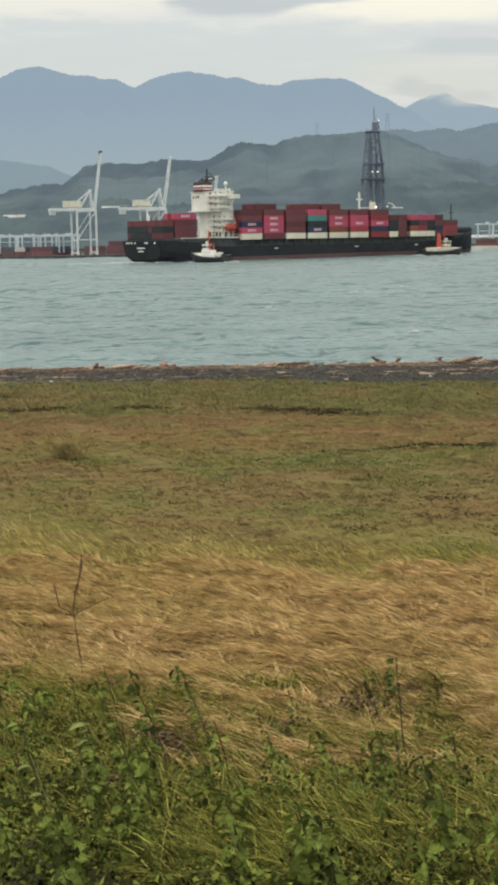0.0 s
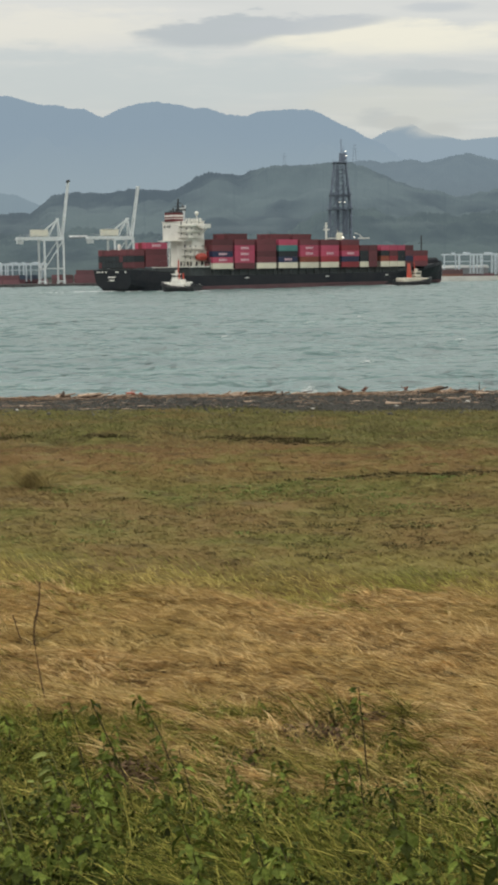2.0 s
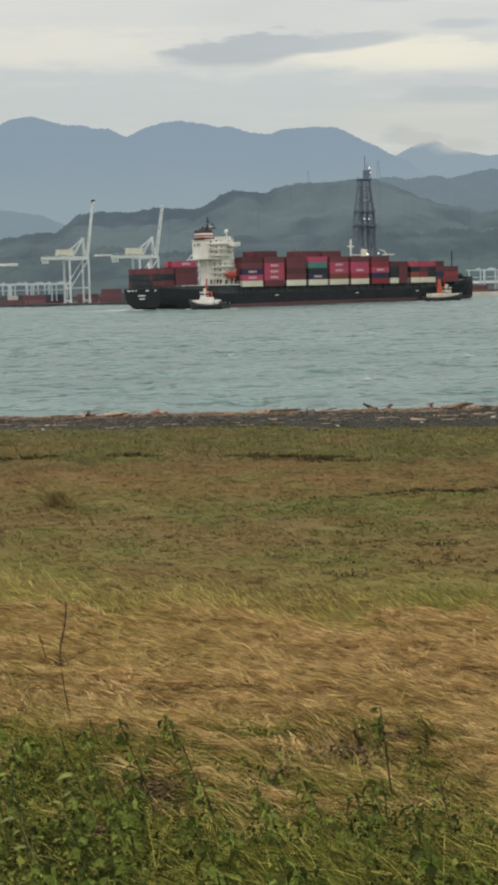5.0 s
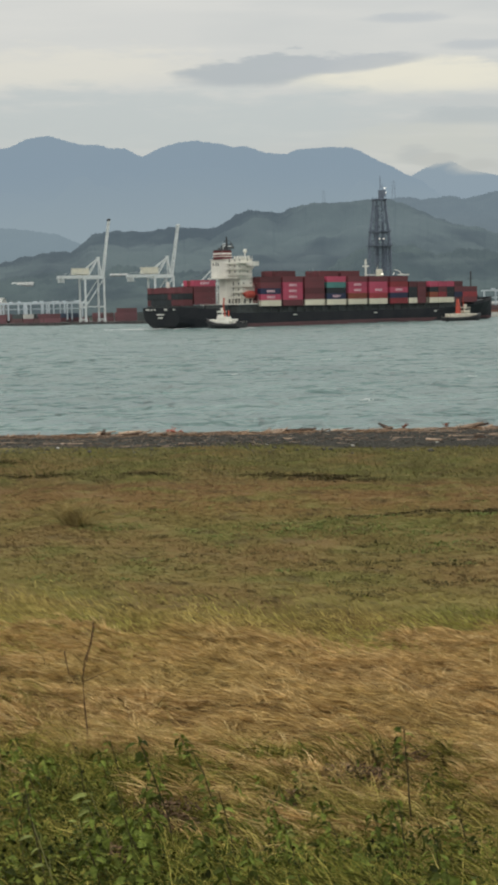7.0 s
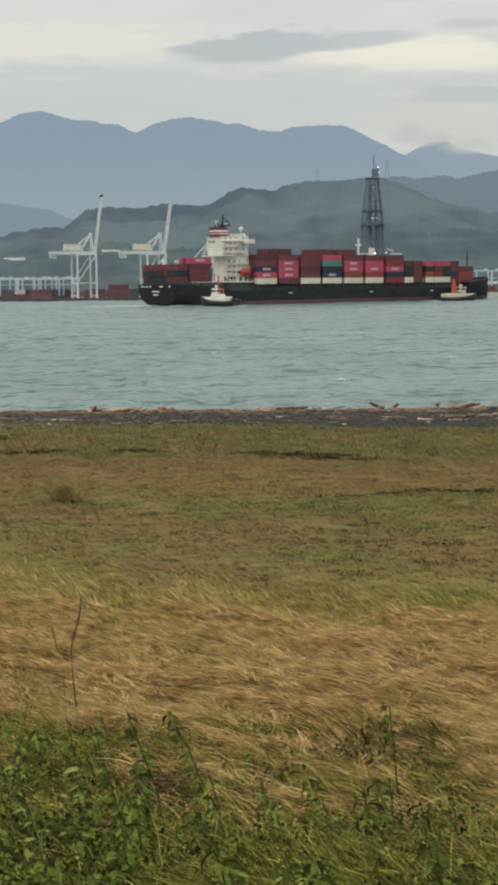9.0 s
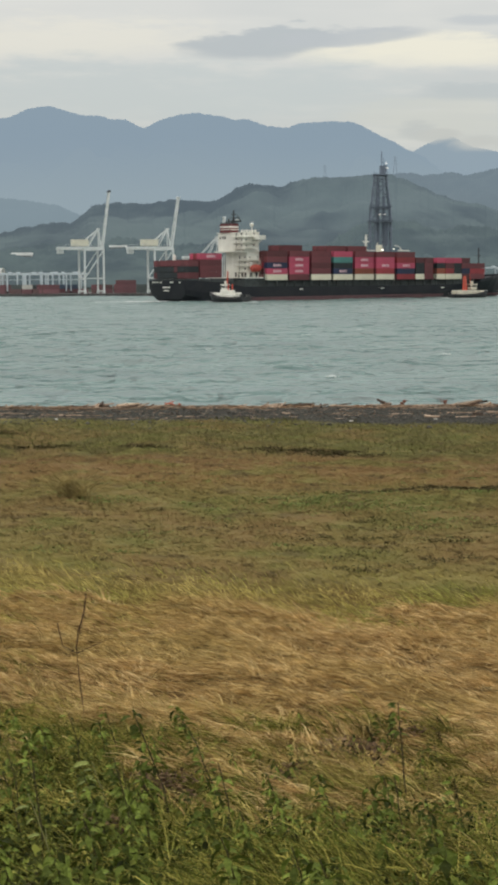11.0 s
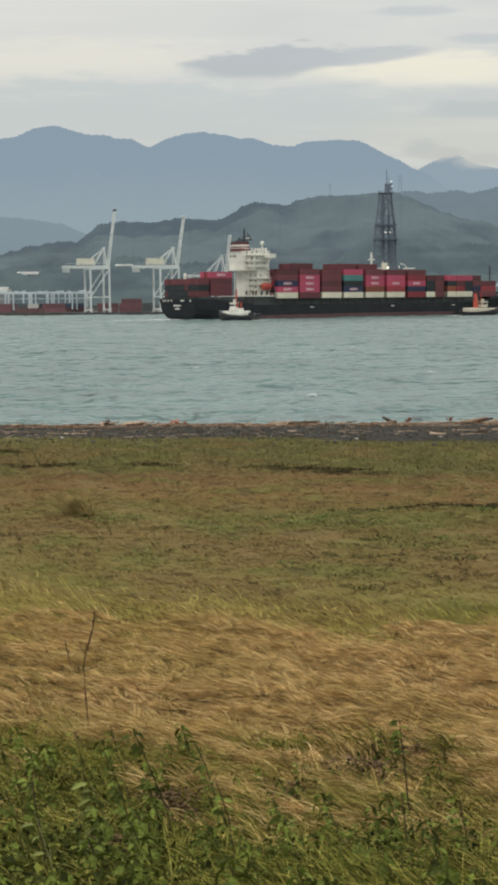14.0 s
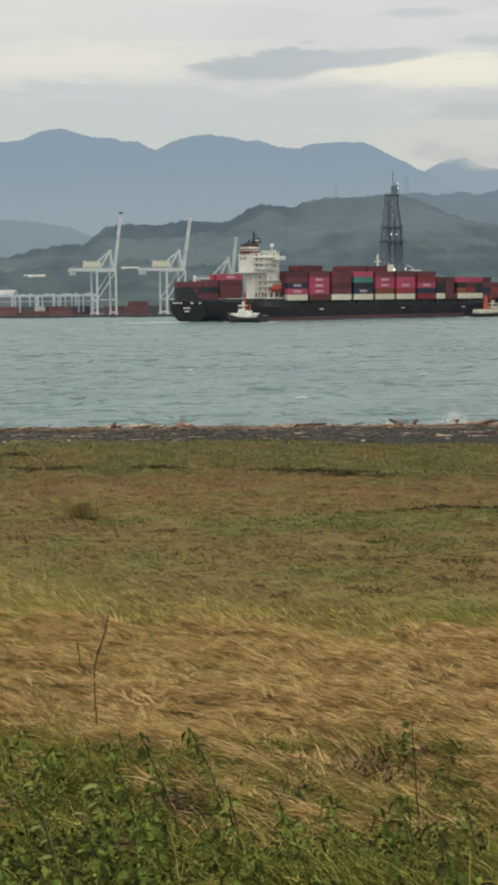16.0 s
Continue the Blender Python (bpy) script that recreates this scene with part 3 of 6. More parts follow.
def gantry_crane(m, label, boom_tilt=82, boom=32.4, head=M_dark, apex=11.6, housed=True):
    """Ship-to-shore gantry: x is seaward, y runs along the rails."""
    c = thing("gantry_crane", m, label, "crane", "ship-to-shore gantry cranes")
    gx, gy, top = 5.6, 8.0, 25.8
    for sx in (-1, 1):
        for sy in (-1, 1):
            bm = bmesh.new()
            box(bm, sx * gx, sy * gy, top / 2 + 0.8, 1.0, 1.1, top - 1.6, bevel=0.1)
            part("leg", bm, M_crane, c)
            bm = bmesh.new()
            for k in range(3):
                box(bm, sx * gx, sy * gy + (k - 1) * 1.7, 0.55, 1.0, 1.2, 1.1, bevel=0.15)
            part("bogie", bm, M_crane, c)
        bm = bmesh.new()
        box(bm, sx * gx, 0, 1.6, 1.1, 2 * gy + 2.2, 1.0)
        box(bm, sx * gx, 0, 9.0, 0.9, 2 * gy, 0.9)
        part("sill_beam", bm, M_crane, c)
    for sy in (-1, 1):
        bm = bmesh.new()
        beam(bm, (-gx, sy * gy, 9), (gx, sy * gy, top - 0.5), 0.55)
        beam(bm, (-gx, sy * gy, 9), (gx, sy * gy, 9), 0.5)
        part("brace", bm, M_crane, c)
    bm = bmesh.new()
    for sy in (-1, 1):
        box(bm, -6.5, sy * 2.6, top + 0.7, 27, 0.8, 1.7)
        box(bm, 0, sy * gy, top, 12.2, 1.0, 1.2)
    for sx in (-gx, gx, -14, -19.8):
        box(bm, sx, 0, top + 0.1, 0.9, 2 * gy if abs(sx) < 6 else 5.4, 1.0)
    part("girder", bm, M_crane, c)
    bm = bmesh.new()
    for k in range(10):
        beam(bm, (-19 + k * 2.6, -3.4, top + 1.6), (-19 + k * 2.6, -3.4, top + 2.7), 0.07)
    beam(bm, (-19.5, -3.4, top + 2.7), (6, -3.4, top + 2.7), 0.08)
    part("walkway_rail", bm, M_crane, c)
    if housed:
        bm = bmesh.new()
        box(bm, -6.8, 0, top + 3.7, 9.6, 6.0, 3.6, bevel=0.25)
        box(bm, -6.8, 0, top + 5.6, 9.9, 6.3, 0.25)
        part("machine_house", bm, M_cream, c, "cream-yellow machinery house")
    bm = bmesh.new()
    for sy in (-1, 1):
        beam(bm, (gx - 0.4, sy * 3.2, top + 1), (gx - 1.4, sy * 1.0, top + apex), 0.6)
        beam(bm, (-2.5, sy * 3.0, top + 1), (gx - 1.6, sy * 1.0, top + apex - 0.2), 0.45)
        beam(bm, (-8.5, sy * 2.4, top + 1.4), (gx - 1.6, sy * 1.0, top + apex), 0.4)
    box(bm, gx - 1.4, 0, top + apex + 0.2, 1.6, 2.8, 0.9)
    part("apex_frame", bm, M_crane, c)
    bm = bmesh.new()
    a = radians(boom_tilt)
    foot = Vector((gx + 1.0, 0, top + 1.2))
    tip = foot + Vector((math.cos(a), 0, math.sin(a))) * boom
    for sy in (-1, 1):
        beam(bm, foot + Vector((0, sy * 2.4, 0)), tip + Vector((0, sy * 1.9, 0)), 0.75)
    for k in range(9):
        p, q = foot.lerp(tip, k / 9 + 0.05), foot.lerp(tip, (k + 1) / 9)
        w0, w1 = 2.4 - 0.5 * k / 9, 2.4 - 0.5 * (k + 1) / 9
        s = 1 if k % 2 else -1
        beam(bm, p + Vector((0, s * w0, 0)), q + Vector((0, -s * w1, 0)), 0.2)
        beam(bm, p + Vector((0, w0, 0)), p + Vector((0, -w0, 0)), 0.2)
    part("boom", bm, M_crane, c, "white boom raised almost upright")
    bm = bmesh.new()
    box(bm, tip.x, 0, tip.z + 0.5, 1.5, 4.4, 1.1, bevel=0.2)
    part("boom_head", bm, head, c)
    bm = bmesh.new()
    for sy in (-1, 1):
        beam(bm, (gx - 1.4, sy * 1.0, top + apex + 0.4), foot.lerp(tip, 0.62) + Vector((0, sy * 2, 0)), 0.14)
        beam(bm, (gx - 1.4, sy * 1.0, top + apex + 0.4), (-18.5, sy * 2.4, top + 1.6), 0.14)
    part("stay_cable", bm, M_steel, c)
    bm = bmesh.new()
    box(bm, -18.2, 0, top - 1.4, 3.4, 4.2, 2.2, bevel=0.2)
    part("trolley_cabin", bm, M_crane, c)
    return c


gantry_crane(pose(-90.5, 900, QUAY_Z, 0, 0, 18), "white container gantry crane with raised boom on the quay")
gantry_crane(pose(-50.2, 905, QUAY_Z, 0, 0, 18), "white container gantry crane with raised boom near the ship's stern", 81, 28.7, M_crane)
gantry_crane(pose(-24.0, 1060, QUAY_Z, 0, 0, 18), "farther white gantry crane with raised boom behind the ship", 84, 30.5, M_crane, 16.5, False).scale = (1, 1, 0.87)


def yard_crane(m, height=11.5, span=11.0, slim=1.0):
    """Rubber-tyred yard gantry."""
    c = thing("yard_crane", m, "pale blue-grey yard gantry over stacked containers", "crane", "yard gantries")
    for sx in (-1, 1):
        for sy in (-1, 1):
            bm = bmesh.new()
            box(bm, sx * span / 2, sy * 3.2, height / 2 + 0.5, 0.72 * slim, 0.7 * slim, height - 1, bevel=0.06)
            part("leg", bm, M_yard, c)
        bm = bmesh.new()
        box(bm, sx * span / 2, 0, 1.0, 0.8, 8, 0.8)
        for sy in (-1, 1):
            box(bm, sx * span / 2, sy * 3.3, 0.5, 0.6, 1.2, 1.0, bevel=0.2)
        part("bogie", bm, M_dark, c)
    for sy in (-1, 1):
        bm = bmesh.new()
        box(bm, 0, sy * 3.2, height + 0.3, span + 3.2, 0.7, 1.25 * slim)
        box(bm, 0, sy * 3.2, height * 0.72, span, 0.3, 0.35)
        part("girder", bm, M_yard, c)
    bm = bmesh.new()
    box(bm, 1.0, 0, height + 1.1, 2.0, 4.6, 0.9, bevel=0.15)
    part("trolley", bm, M_yard, c)
    return c


M_yard = mat("pale_blue_crane_paint", (0.62, 0.70, 0.74), (0.5, 0.57, 0.61), 0.3, 0.5)
first_yard = yard_crane(pose(-139, 930, QUAY_Z, 0, 0, 6))
slim_yard = yard_crane(pose(150, 936, QUAY_Z, 0, 0, -5), 14.0, 9.0, 0.55)
for x, y, r in ((-132, 952, 6), (-126, 934, 6), (-119, 955, 6), (-112.5, 938, 6), (-147, 950, 6), (-153, 930, 6), (-160, 962, 6), (-135, 968, 6), (-123, 966, 6), (-108, 957, 6), (-104, 936, 6), (-167, 931, 6), (-181, 934, 6), (158, 942, -5), (163, 960, -5), (171, 940, -5), (177, 962, -5), (185, 944, -5), (192, 965, -5), (200, 940, -5), (166, 975, -5), (181, 978, -5), (207, 968, -5), (214, 942, -5), (228, 944, -5)):
    copy_thing(first_yard if x < 0 else slim_yard, pose(x, y, QUAY_Z, 0, 0, r))


def box_mesh(length, name):
    """A shipping container: corner posts, rails and set-back ribbed sides."""
    bm = bmesh.new()
    L, W, H = length, 2.44, 2.62
    box(bm, 0, 0, H / 2, L - 0.12, W - 0.1, H - 0.1)
    for sy in (-1, 1):
        for z in (0.09, H - 0.09):
            box(bm, 0, sy * (W / 2 - 0.06), z, L, 0.12, 0.18)
        for sx in (-1, 1):
            box(bm, sx * (L / 2 - 0.09), sy * (W / 2 - 0.06), H / 2, 0.18, 0.13, H)
    me = bpy.data.meshes.new(name)
    bm.to_mesh(me)
    bm.free()
    return me


def logo_mesh():
    bm = bmesh.new()
    for k, (w, o) in enumerate(((1.05, -1.85), (0.95, -0.55), (1.05, 0.75), (0.7, 1.95))):
        box(bm, o, -1.235, 1.35, w, 0.03, 1.05)
    me = bpy.data.meshes.new("lettering")
    bm.to_mesh(me)
    bm.free()
    me.materials.append(M_logo)
    return me


FORTY, TWENTY = {}, {}
for key, m_ in BOX.items():
    for store, length in ((FORTY, 12.19), (TWENTY, 6.06)):
        me = box_mesh(length, "container")
        me.materials.append(m_)
        store[key] = me
LOGO = logo_mesh()
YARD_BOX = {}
for key, m_ in HAZED.items():
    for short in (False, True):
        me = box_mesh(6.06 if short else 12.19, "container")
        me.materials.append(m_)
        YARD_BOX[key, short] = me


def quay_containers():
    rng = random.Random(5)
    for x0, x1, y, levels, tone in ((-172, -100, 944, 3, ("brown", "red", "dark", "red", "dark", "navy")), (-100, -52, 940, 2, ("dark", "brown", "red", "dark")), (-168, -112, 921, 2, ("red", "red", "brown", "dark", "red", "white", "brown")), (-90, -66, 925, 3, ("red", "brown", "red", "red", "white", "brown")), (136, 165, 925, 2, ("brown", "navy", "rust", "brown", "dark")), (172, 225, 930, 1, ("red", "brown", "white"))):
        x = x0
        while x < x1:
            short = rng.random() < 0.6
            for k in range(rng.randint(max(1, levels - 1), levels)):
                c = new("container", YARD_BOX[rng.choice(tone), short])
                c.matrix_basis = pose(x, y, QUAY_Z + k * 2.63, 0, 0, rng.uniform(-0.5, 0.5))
                tagged(c, "shipping container stacked on the far quay, colour greyed for haze", "container", "containers on the quay")
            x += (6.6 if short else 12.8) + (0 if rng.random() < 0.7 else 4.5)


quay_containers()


def shed(m, w, d, h, label, arch=0.28):
    s = thing("warehouse", m, label, "building", "port sheds")
    bm = bmesh.new()
    box(bm, 0, 0, h / 2, w, d, h)
    part("wall", bm, M_grey, s)
    bm = bmesh.new()
    n = 8
    rows = []
    for k in range(n + 1):
        a = -1 + 2 * k / n
        rows.append([bm.verts.new((sx * (w / 2 + 0.5), a * (d / 2 + 0.5), h + (1 - a * a) * h * arch + 0.02)) for sx in (-1, 1)])
    for r0, r1 in zip(rows, rows[1:]):
        bm.faces.new((r0[0], r0[1], r1[1], r1[0]))
    bmesh.ops.solidify(bm, geom=bm.faces[:], thickness=0.3)
    part("roof", bm, M_roof, s, "curved white metal roof")


shed(pose(-180, 1010, QUAY_Z), 40, 22, 12.5, "pale port shed with a curved white roof")
shed(pose(-226, 1000, QUAY_Z), 44, 22, 11, "pale port shed with a curved white roof")


def hill_spot(az, el):
    """The place on the foothills that lies in that direction from the bank."""
    v = np.empty(len(foothills.data.vertices) * 3)
    foothills.data.vertices.foreach_get("co", v)
    v = v.reshape(-1, 3)
    k = np.argmin((v[:, 0] / v[:, 1] - az) ** 2 + ((v[:, 2] - EYE) / v[:, 1] - el) ** 2)
    return pose(*v[k])


shed(hill_spot(-0.145, 0.0135), 19, 9, 1.6, "white-roofed building on the wooded hillside", 1.7)
shed(hill_spot(-0.083, 0.0195), 16, 8, 1.2, "white-roofed building on the wooded hillside", 1.4)
shed(pose(150, 985, QUAY_Z), 60, 18, 6.0, "long low pale port shed")


def drill_tower():
    """The drilling ship's derrick behind the container ship."""
    s = thing("drilling_ship", pose(105.2, 1195, 0), "grey drilling ship with a tall lattice derrick", "ship")
    bm = bmesh.new()
    box(bm, 0, 8, 6.5, 150, 30, 15, bevel=1.5)
    part("hull", bm, M_hull, s)
    bm = bmesh.new()
    box(bm, 0, 8, 18, 70, 26, 9, bevel=0.6)
    box(bm, -8, 8, 25, 24, 20, 7, bevel=0.6)
    part("deckhouse", bm, M_white, s)
    zs = [28, 37, 46, 54, 62, 71, 80, 88]
    hw = [8.2, 8.2, 8.1, 7.9, 7.3, 6.3, 5.2, 4.5]
    for cx in (-1, 1):
        for cy in (-1, 1):
            bm = bmesh.new()
            tube(bm, [(cx * w, 8 + cy * w, z) for w, z in zip(hw, zs)], [0.52] * len(zs), 6)
            part("derrick_leg", bm, M_steel, s)
    for face in range(4):
        bm = bmesh.new()
        r = Matrix.Translation((0, 8, 0)) @ Matrix.Rotation(face * math.pi / 2, 4, "Z")
        for k in range(len(zs) - 1):
            w0, w1, z0, z1 = hw[k], hw[k + 1], zs[k], zs[k + 1]
            beam(bm, r @ Vector((-w0, -w0, z0)), r @ Vector((w1, -w1, z1)), 0.34)
            beam(bm, r @ Vector((w0, -w0, z0)), r @ Vector((-w1, -w1, z1)), 0.34)
            beam(bm, r @ Vector((-w1, -w1, z1)), r @ Vector((w1, -w1, z1)), 0.4)
            beam(bm, r @ Vector((-w0 * 0.45, -w0, z0)), r @ Vector((-w1 * 0.45, -w1, z1)), 0.4)
            beam(bm, r @ Vector((w0 * 0.45, -w0, z0)), r @ Vector((w1 * 0.45, -w1, z1)), 0.4)
            for f in (0.33, 0.66):
                wf, zf = w0 + (w1 - w0) * f, z0 + (z1 - z0) * f
                beam(bm, r @ Vector((-wf, -wf, zf)), r @ Vector((wf, -wf, zf)), 0.26)
            beam(bm, r @ Vector((-w0, -w0, z0)), r @ Vector((0, -w1, z1)), 0.28)
            beam(bm, r @ Vector((w0, -w0, z0)), r @ Vector((0, -w1, z1)), 0.28)
        part("derrick_lattice", bm, M_steel, s)
    for z, w in ((52.5, 9.6), (63.5, 8.4), (88.4, 5.8)):
        bm = bmesh.new()
        box(bm, 0, 8, z, 2 * w, 2 * w, 0.7)
        for k in range(4):
            a, b = (-1, -1, 1, 1)[k], (-1, 1, 1, -1)[k]
            a2, b2 = (-1, 1, 1, -1)[k], (1, 1, -1, -1)[k]
            beam(bm, (a * w, 8 + b * w, z + 1.4), (a2 * w, 8 + b2 * w, z + 1.4), 0.15)
        part("platform", bm, M_steel, s)
    bm = bmesh.new()
    box(bm, -2.0, 8, 56, 2.6, 3.0, 56)
    box(bm, 2.4, 8, 50, 1.6, 3.0, 44)
    box(bm, 4.6, 6, 43, 2.4, 2.4, 20)
    part("pipe_rack", bm, M_steel, s)
    bm = bmesh.new()
    box(bm, 1.6, 8, 92, 4.2, 4.6, 6.8)
    box(bm, 4.0, 6, 93, 2.0, 2.0, 5.0)
    beam(bm, (0.9, 8, 95), (0.9, 8, 106.5), 0.55)
    beam(bm, (2.6, 8, 95), (2.6, 8, 101), 0.35)
    beam(bm, (0.9, 8, 99), (4.0, 8, 95), 0.3)
    part("crown_block", bm, M_steel, s)
    bm = bmesh.new()
    beam(bm, (-12.1, -6, 22), (-12.1, -6, 42), 1.3)
    beam(bm, (-14.6, -6, 36.6), (-9.6, -6, 36.6), 1.1)
    box(bm, -12.1, -6, 39.2, 2.0, 1.2, 1.0)
    part("mast", bm, M_white, s, "white mast with a cross-arm")
    bm = bmesh.new()
    box(bm, -8.4, -6, 29.9, 7.6, 3, 0.7)
    part("walkway", bm, M_white, s)
    bm = bmesh.new()
    box(bm, -1.9, -6, 30, 4.6, 4, 8, bevel=0.3)
    box(bm, -3.2, -6, 35.0, 0.5, 0.5, 2.0)
    part("cabin", bm, M_cream, s, "cream cabin at the foot of the derrick")
    bm = bmesh.new()
    beam(bm, (9.9, -6, 33.6), (13.5, -6, 32.6), 0.6)
    beam(bm, (13.5, -6, 32.6), (15.5, -6, 30.0), 0.6)
    box(bm, 17.0, -6, 29.6, 9.0, 2, 0.8)
    part("deck_crane", bm, M_white, s, "white deck crane")
    lamp = bpy.data.materials.new("lit_floodlight")
    lamp.use_nodes = True
    lamp.node_tree.nodes["Principled BSDF"].inputs["Emission Color"].default_value = (1, 0.9, 0.7, 1)
    lamp.node_tree.nodes["Principled BSDF"].inputs["Emission Strength"].default_value = 2.2
    for x, z in ((3.6, 96.5), (4.0, 93.0), (-1.2, 57.5), (2.6, 57.5), (0.6, 30.2), (9.2, 30.6)):
        bm = bmesh.new()
        bmesh.ops.create_icosphere(bm, subdivisions=1, radius=0.72 if z < 30.4 else 0.42, matrix=Matrix.Translation((x, -1.8 if z > 90 else -3.0 if z > 40 else -8.6, z)))
        part("floodlight", bm, lamp, s, "small lit floodlight")


drill_tower()


# The haze before the pylons is mixed into their steel as emission.
M_pylon = mat("hazy_pylon_steel", (0.2, 0.22, 0.24), None, 0.4, 0.6, glow=(0.18, 0.23, 0.27), glow_mix=0.75)


def pylon(m, h):
    p = thing("power_pylon", m, "slim steel power pylon on the hill ridge", "pylon", "power pylons")
    bm = bmesh.new()
    for sx in (-1, 1):
        for sy in (-1, 1):
            beam(bm, (sx * h * 0.1, sy * h * 0.1, 0), (sx * h * 0.02, sy * h * 0.02, h), h * 0.012)
    part("tower", bm, M_pylon, p)
    bm = bmesh.new()
    for z in (0.6, 0.75, 0.9):
        beam(bm, (-h * 0.16, 0, h * z), (h * 0.16, 0, h * z), h * 0.012)
    part("cross_arm", bm, M_pylon, p)


pylon(pose(113, 2195, 148), 20)
pylon(pose(290, 2990, 205), 36)


# ---- container ship: x forward, y to port, z up from the waterline ----
ship = thing("container_ship", pose(-37.9, 671.5, 0, 0, 0, 40), "black-hulled container ship stacked with red and magenta boxes, white bridge aft", "ship")


def hull_sections():
    # x, half width at deck, at mid height, at waterline, deck height, lowest height
    return [(0, 13.0, 12.8, 11.6, 9.3, 1.0), (3, 13.8, 13.6, 12.6, 9.3, 0.4), (9, 14.6, 14.5, 13.6, 9.0, -1), (22, 15, 15, 14.4, 8.0, -2), (32, 15, 15, 15, 6.3, -2), (100, 15, 15, 15, 6.2, -2),
            (158, 15, 15, 14.6, 6.4, -2), (176, 14.6, 13.4, 11.6, 7.0, -2), (190, 13.4, 10.8, 7.6, 8.0, -2), (203, 10.2, 6.6, 3.2, 9.4, -2), (212, 5.8, 3.0, 0.8, 10.2, -2), (219, 0.5, 0.25, 0.1, 10.7, 1)]


def hull_mesh(z_from, z_to, swell=0.0, start=0.0):
    """The hull's skin between two heights, as a closed loft."""
    bm = bmesh.new()
    rows = []
    for x, wd, wm, ww, dz, bz in hull_sections():
        if x < start:
            continue
        hs = np.linspace(max(z_from(x), bz), min(z_to(x, dz), dz), 5)
        ring = []
        for z in hs:
            w = np.interp(z, [bz, max(bz + 0.5, 0.2), dz * 0.5, dz], [ww * 0.8 if bz > 0 else ww, ww, wm, wd]) + swell
            ring.append((x if bz <= 0.9 or x > 210 else x + (dz - z) * 0.18, w, z))
        rows.append([[bm.verts.new((px, s * w, z)) for px, w, z in ring] for s in (-1, 1)])
    for (s0, p0), (s1, p1) in zip(rows, rows[1:]):
        for k in range(4):
            bm.faces.new((s0[k], s1[k], s1[k + 1], s0[k + 1]))
            bm.faces.new((p0[k], p0[k + 1], p1[k + 1], p1[k]))
        bm.faces.new((s0[-1], s1[-1], p1[-1], p0[-1]))
        bm.faces.new((s0[0], p0[0], p1[0], s1[0]))
    for s, p in (rows[0], rows[-1]):
        for k in range(4):
            bm.faces.new((s[k], s[k + 1], p[k + 1], p[k]))
    bmesh.ops.recalc_face_normals(bm, faces=bm.faces[:])
    return bm


part("hull", hull_mesh(lambda x: -2, lambda x, dz: dz), M_hull, ship, "black painted steel hull")
part("boot_top", hull_mesh(lambda x: -2, lambda x, dz: -0.4 + 2.3 * min(1, max(0.0, (x - 20) / 14)), 0.05, 20), M_boot, ship, "dull red paint along the waterline")

for sy in (-1, 1):
    bm = bmesh.new()
    for k in range(70):
        box(bm, 33 + k * 2.05, sy * 14.8, 6.85, 0.12, 0.1, 1.2)
    for z in (6.9, 7.4):
        box(bm, 104, sy * 14.8, z, 142, 0.07, 0.07)
    part("deck_rail", bm, M_deck, ship)
    bm = bmesh.new()
    box(bm, 112, sy * 12.6, 7.4, 134, 0.4, 2.4)
    for k in range(26):
        box(bm, 47 + k * 5.3, sy * 13.9, 7.6, 0.5, 0.5, 2.8)
    part("hatch_coaming", bm, M_deck, ship)
for k in range(11):
    bm = bmesh.new()
    box(bm, 52 + k * 13.9 - 0.4, 0, 8.72, 12.4, 27.0 - max(0, k - 7) * 3.2, 0.7, bevel=0.1)
    part("hatch_cover", bm, M_deck, ship)
for x, z in ((8.6, 9.6), (21.4, 9.6)):
    bm = bmesh.new()
    box(bm, x, 0, z - 0.4, 12.4, 26, 1.6, bevel=0.1)
    part("hatch_cover", bm, M_deck, ship)
for k in range(10):
    bm = bmesh.new()
    x = 44.6 + k * 13.9
    w = 14.2 - max(0, k - 8) * 1.6
    for sy in (-1, -0.33, 0.33, 1):
        beam(bm, (x, sy * w, 6.0), (x, sy * w, 14.0), 0.3)
    beam(bm, (x, -w, 12), (x, w, 12), 0.25)
    beam(bm, (x, -w, 14.0), (x, w, 14.0), 0.25)
    part("lashing_bridge", bm, M_deck, ship)

# stern name and port as plain bars, draught marks, mooring openings
bm = bmesh.new()
for y, z, w in ((0.5, 6.2, 5.4), (0.5, 4.8, 3.6)):
    box(bm, 0.55, y, z, 0.08, w, 0.55)
part("stern_lettering", bm, M_white, ship, "plain white bars of lettering on the stern")
bm = bmesh.new()
for y in (-10, -4.6, -3.4, 4, 6.4, 8.4, 10):
    box(bm, 0.1, y, 8.4, 0.5, 0.9, 0.7, bevel=0.1)
part("mooring_gear", bm, M_white, ship)
bm = bmesh.new()
for x in (66, 118, 160):
    box(bm, x, -15.06, 5.0, 2.2, 0.06, 0.45)
part("side_marking", bm, M_white, ship, "small white marks on the hull side")

# superstructure: a wide base deck, a set-back lower house and the overhanging upper house
M_boat = mat("red_orange_lifeboat", (0.40, 0.055, 0.035), (0.3, 0.045, 0.03), 0.8, 0.5)
bm = bmesh.new()
box(bm, 41.0, 0, 8.1, 13.6, 26.0, 3.8, bevel=0.1)
part("base_deckhouse", bm, M_deck, ship, "grey-green steel base of the deckhouse")
bm = bmesh.new()
box(bm, 41.2, 0, 10.2, 15.0, 28.0, 0.5, bevel=0.08)
for k in range(9):
    beam(bm, (34.2 + k * 1.75, -13.8, 10.4), (34.2 + k * 1.75, -13.8, 11.5), 0.07)
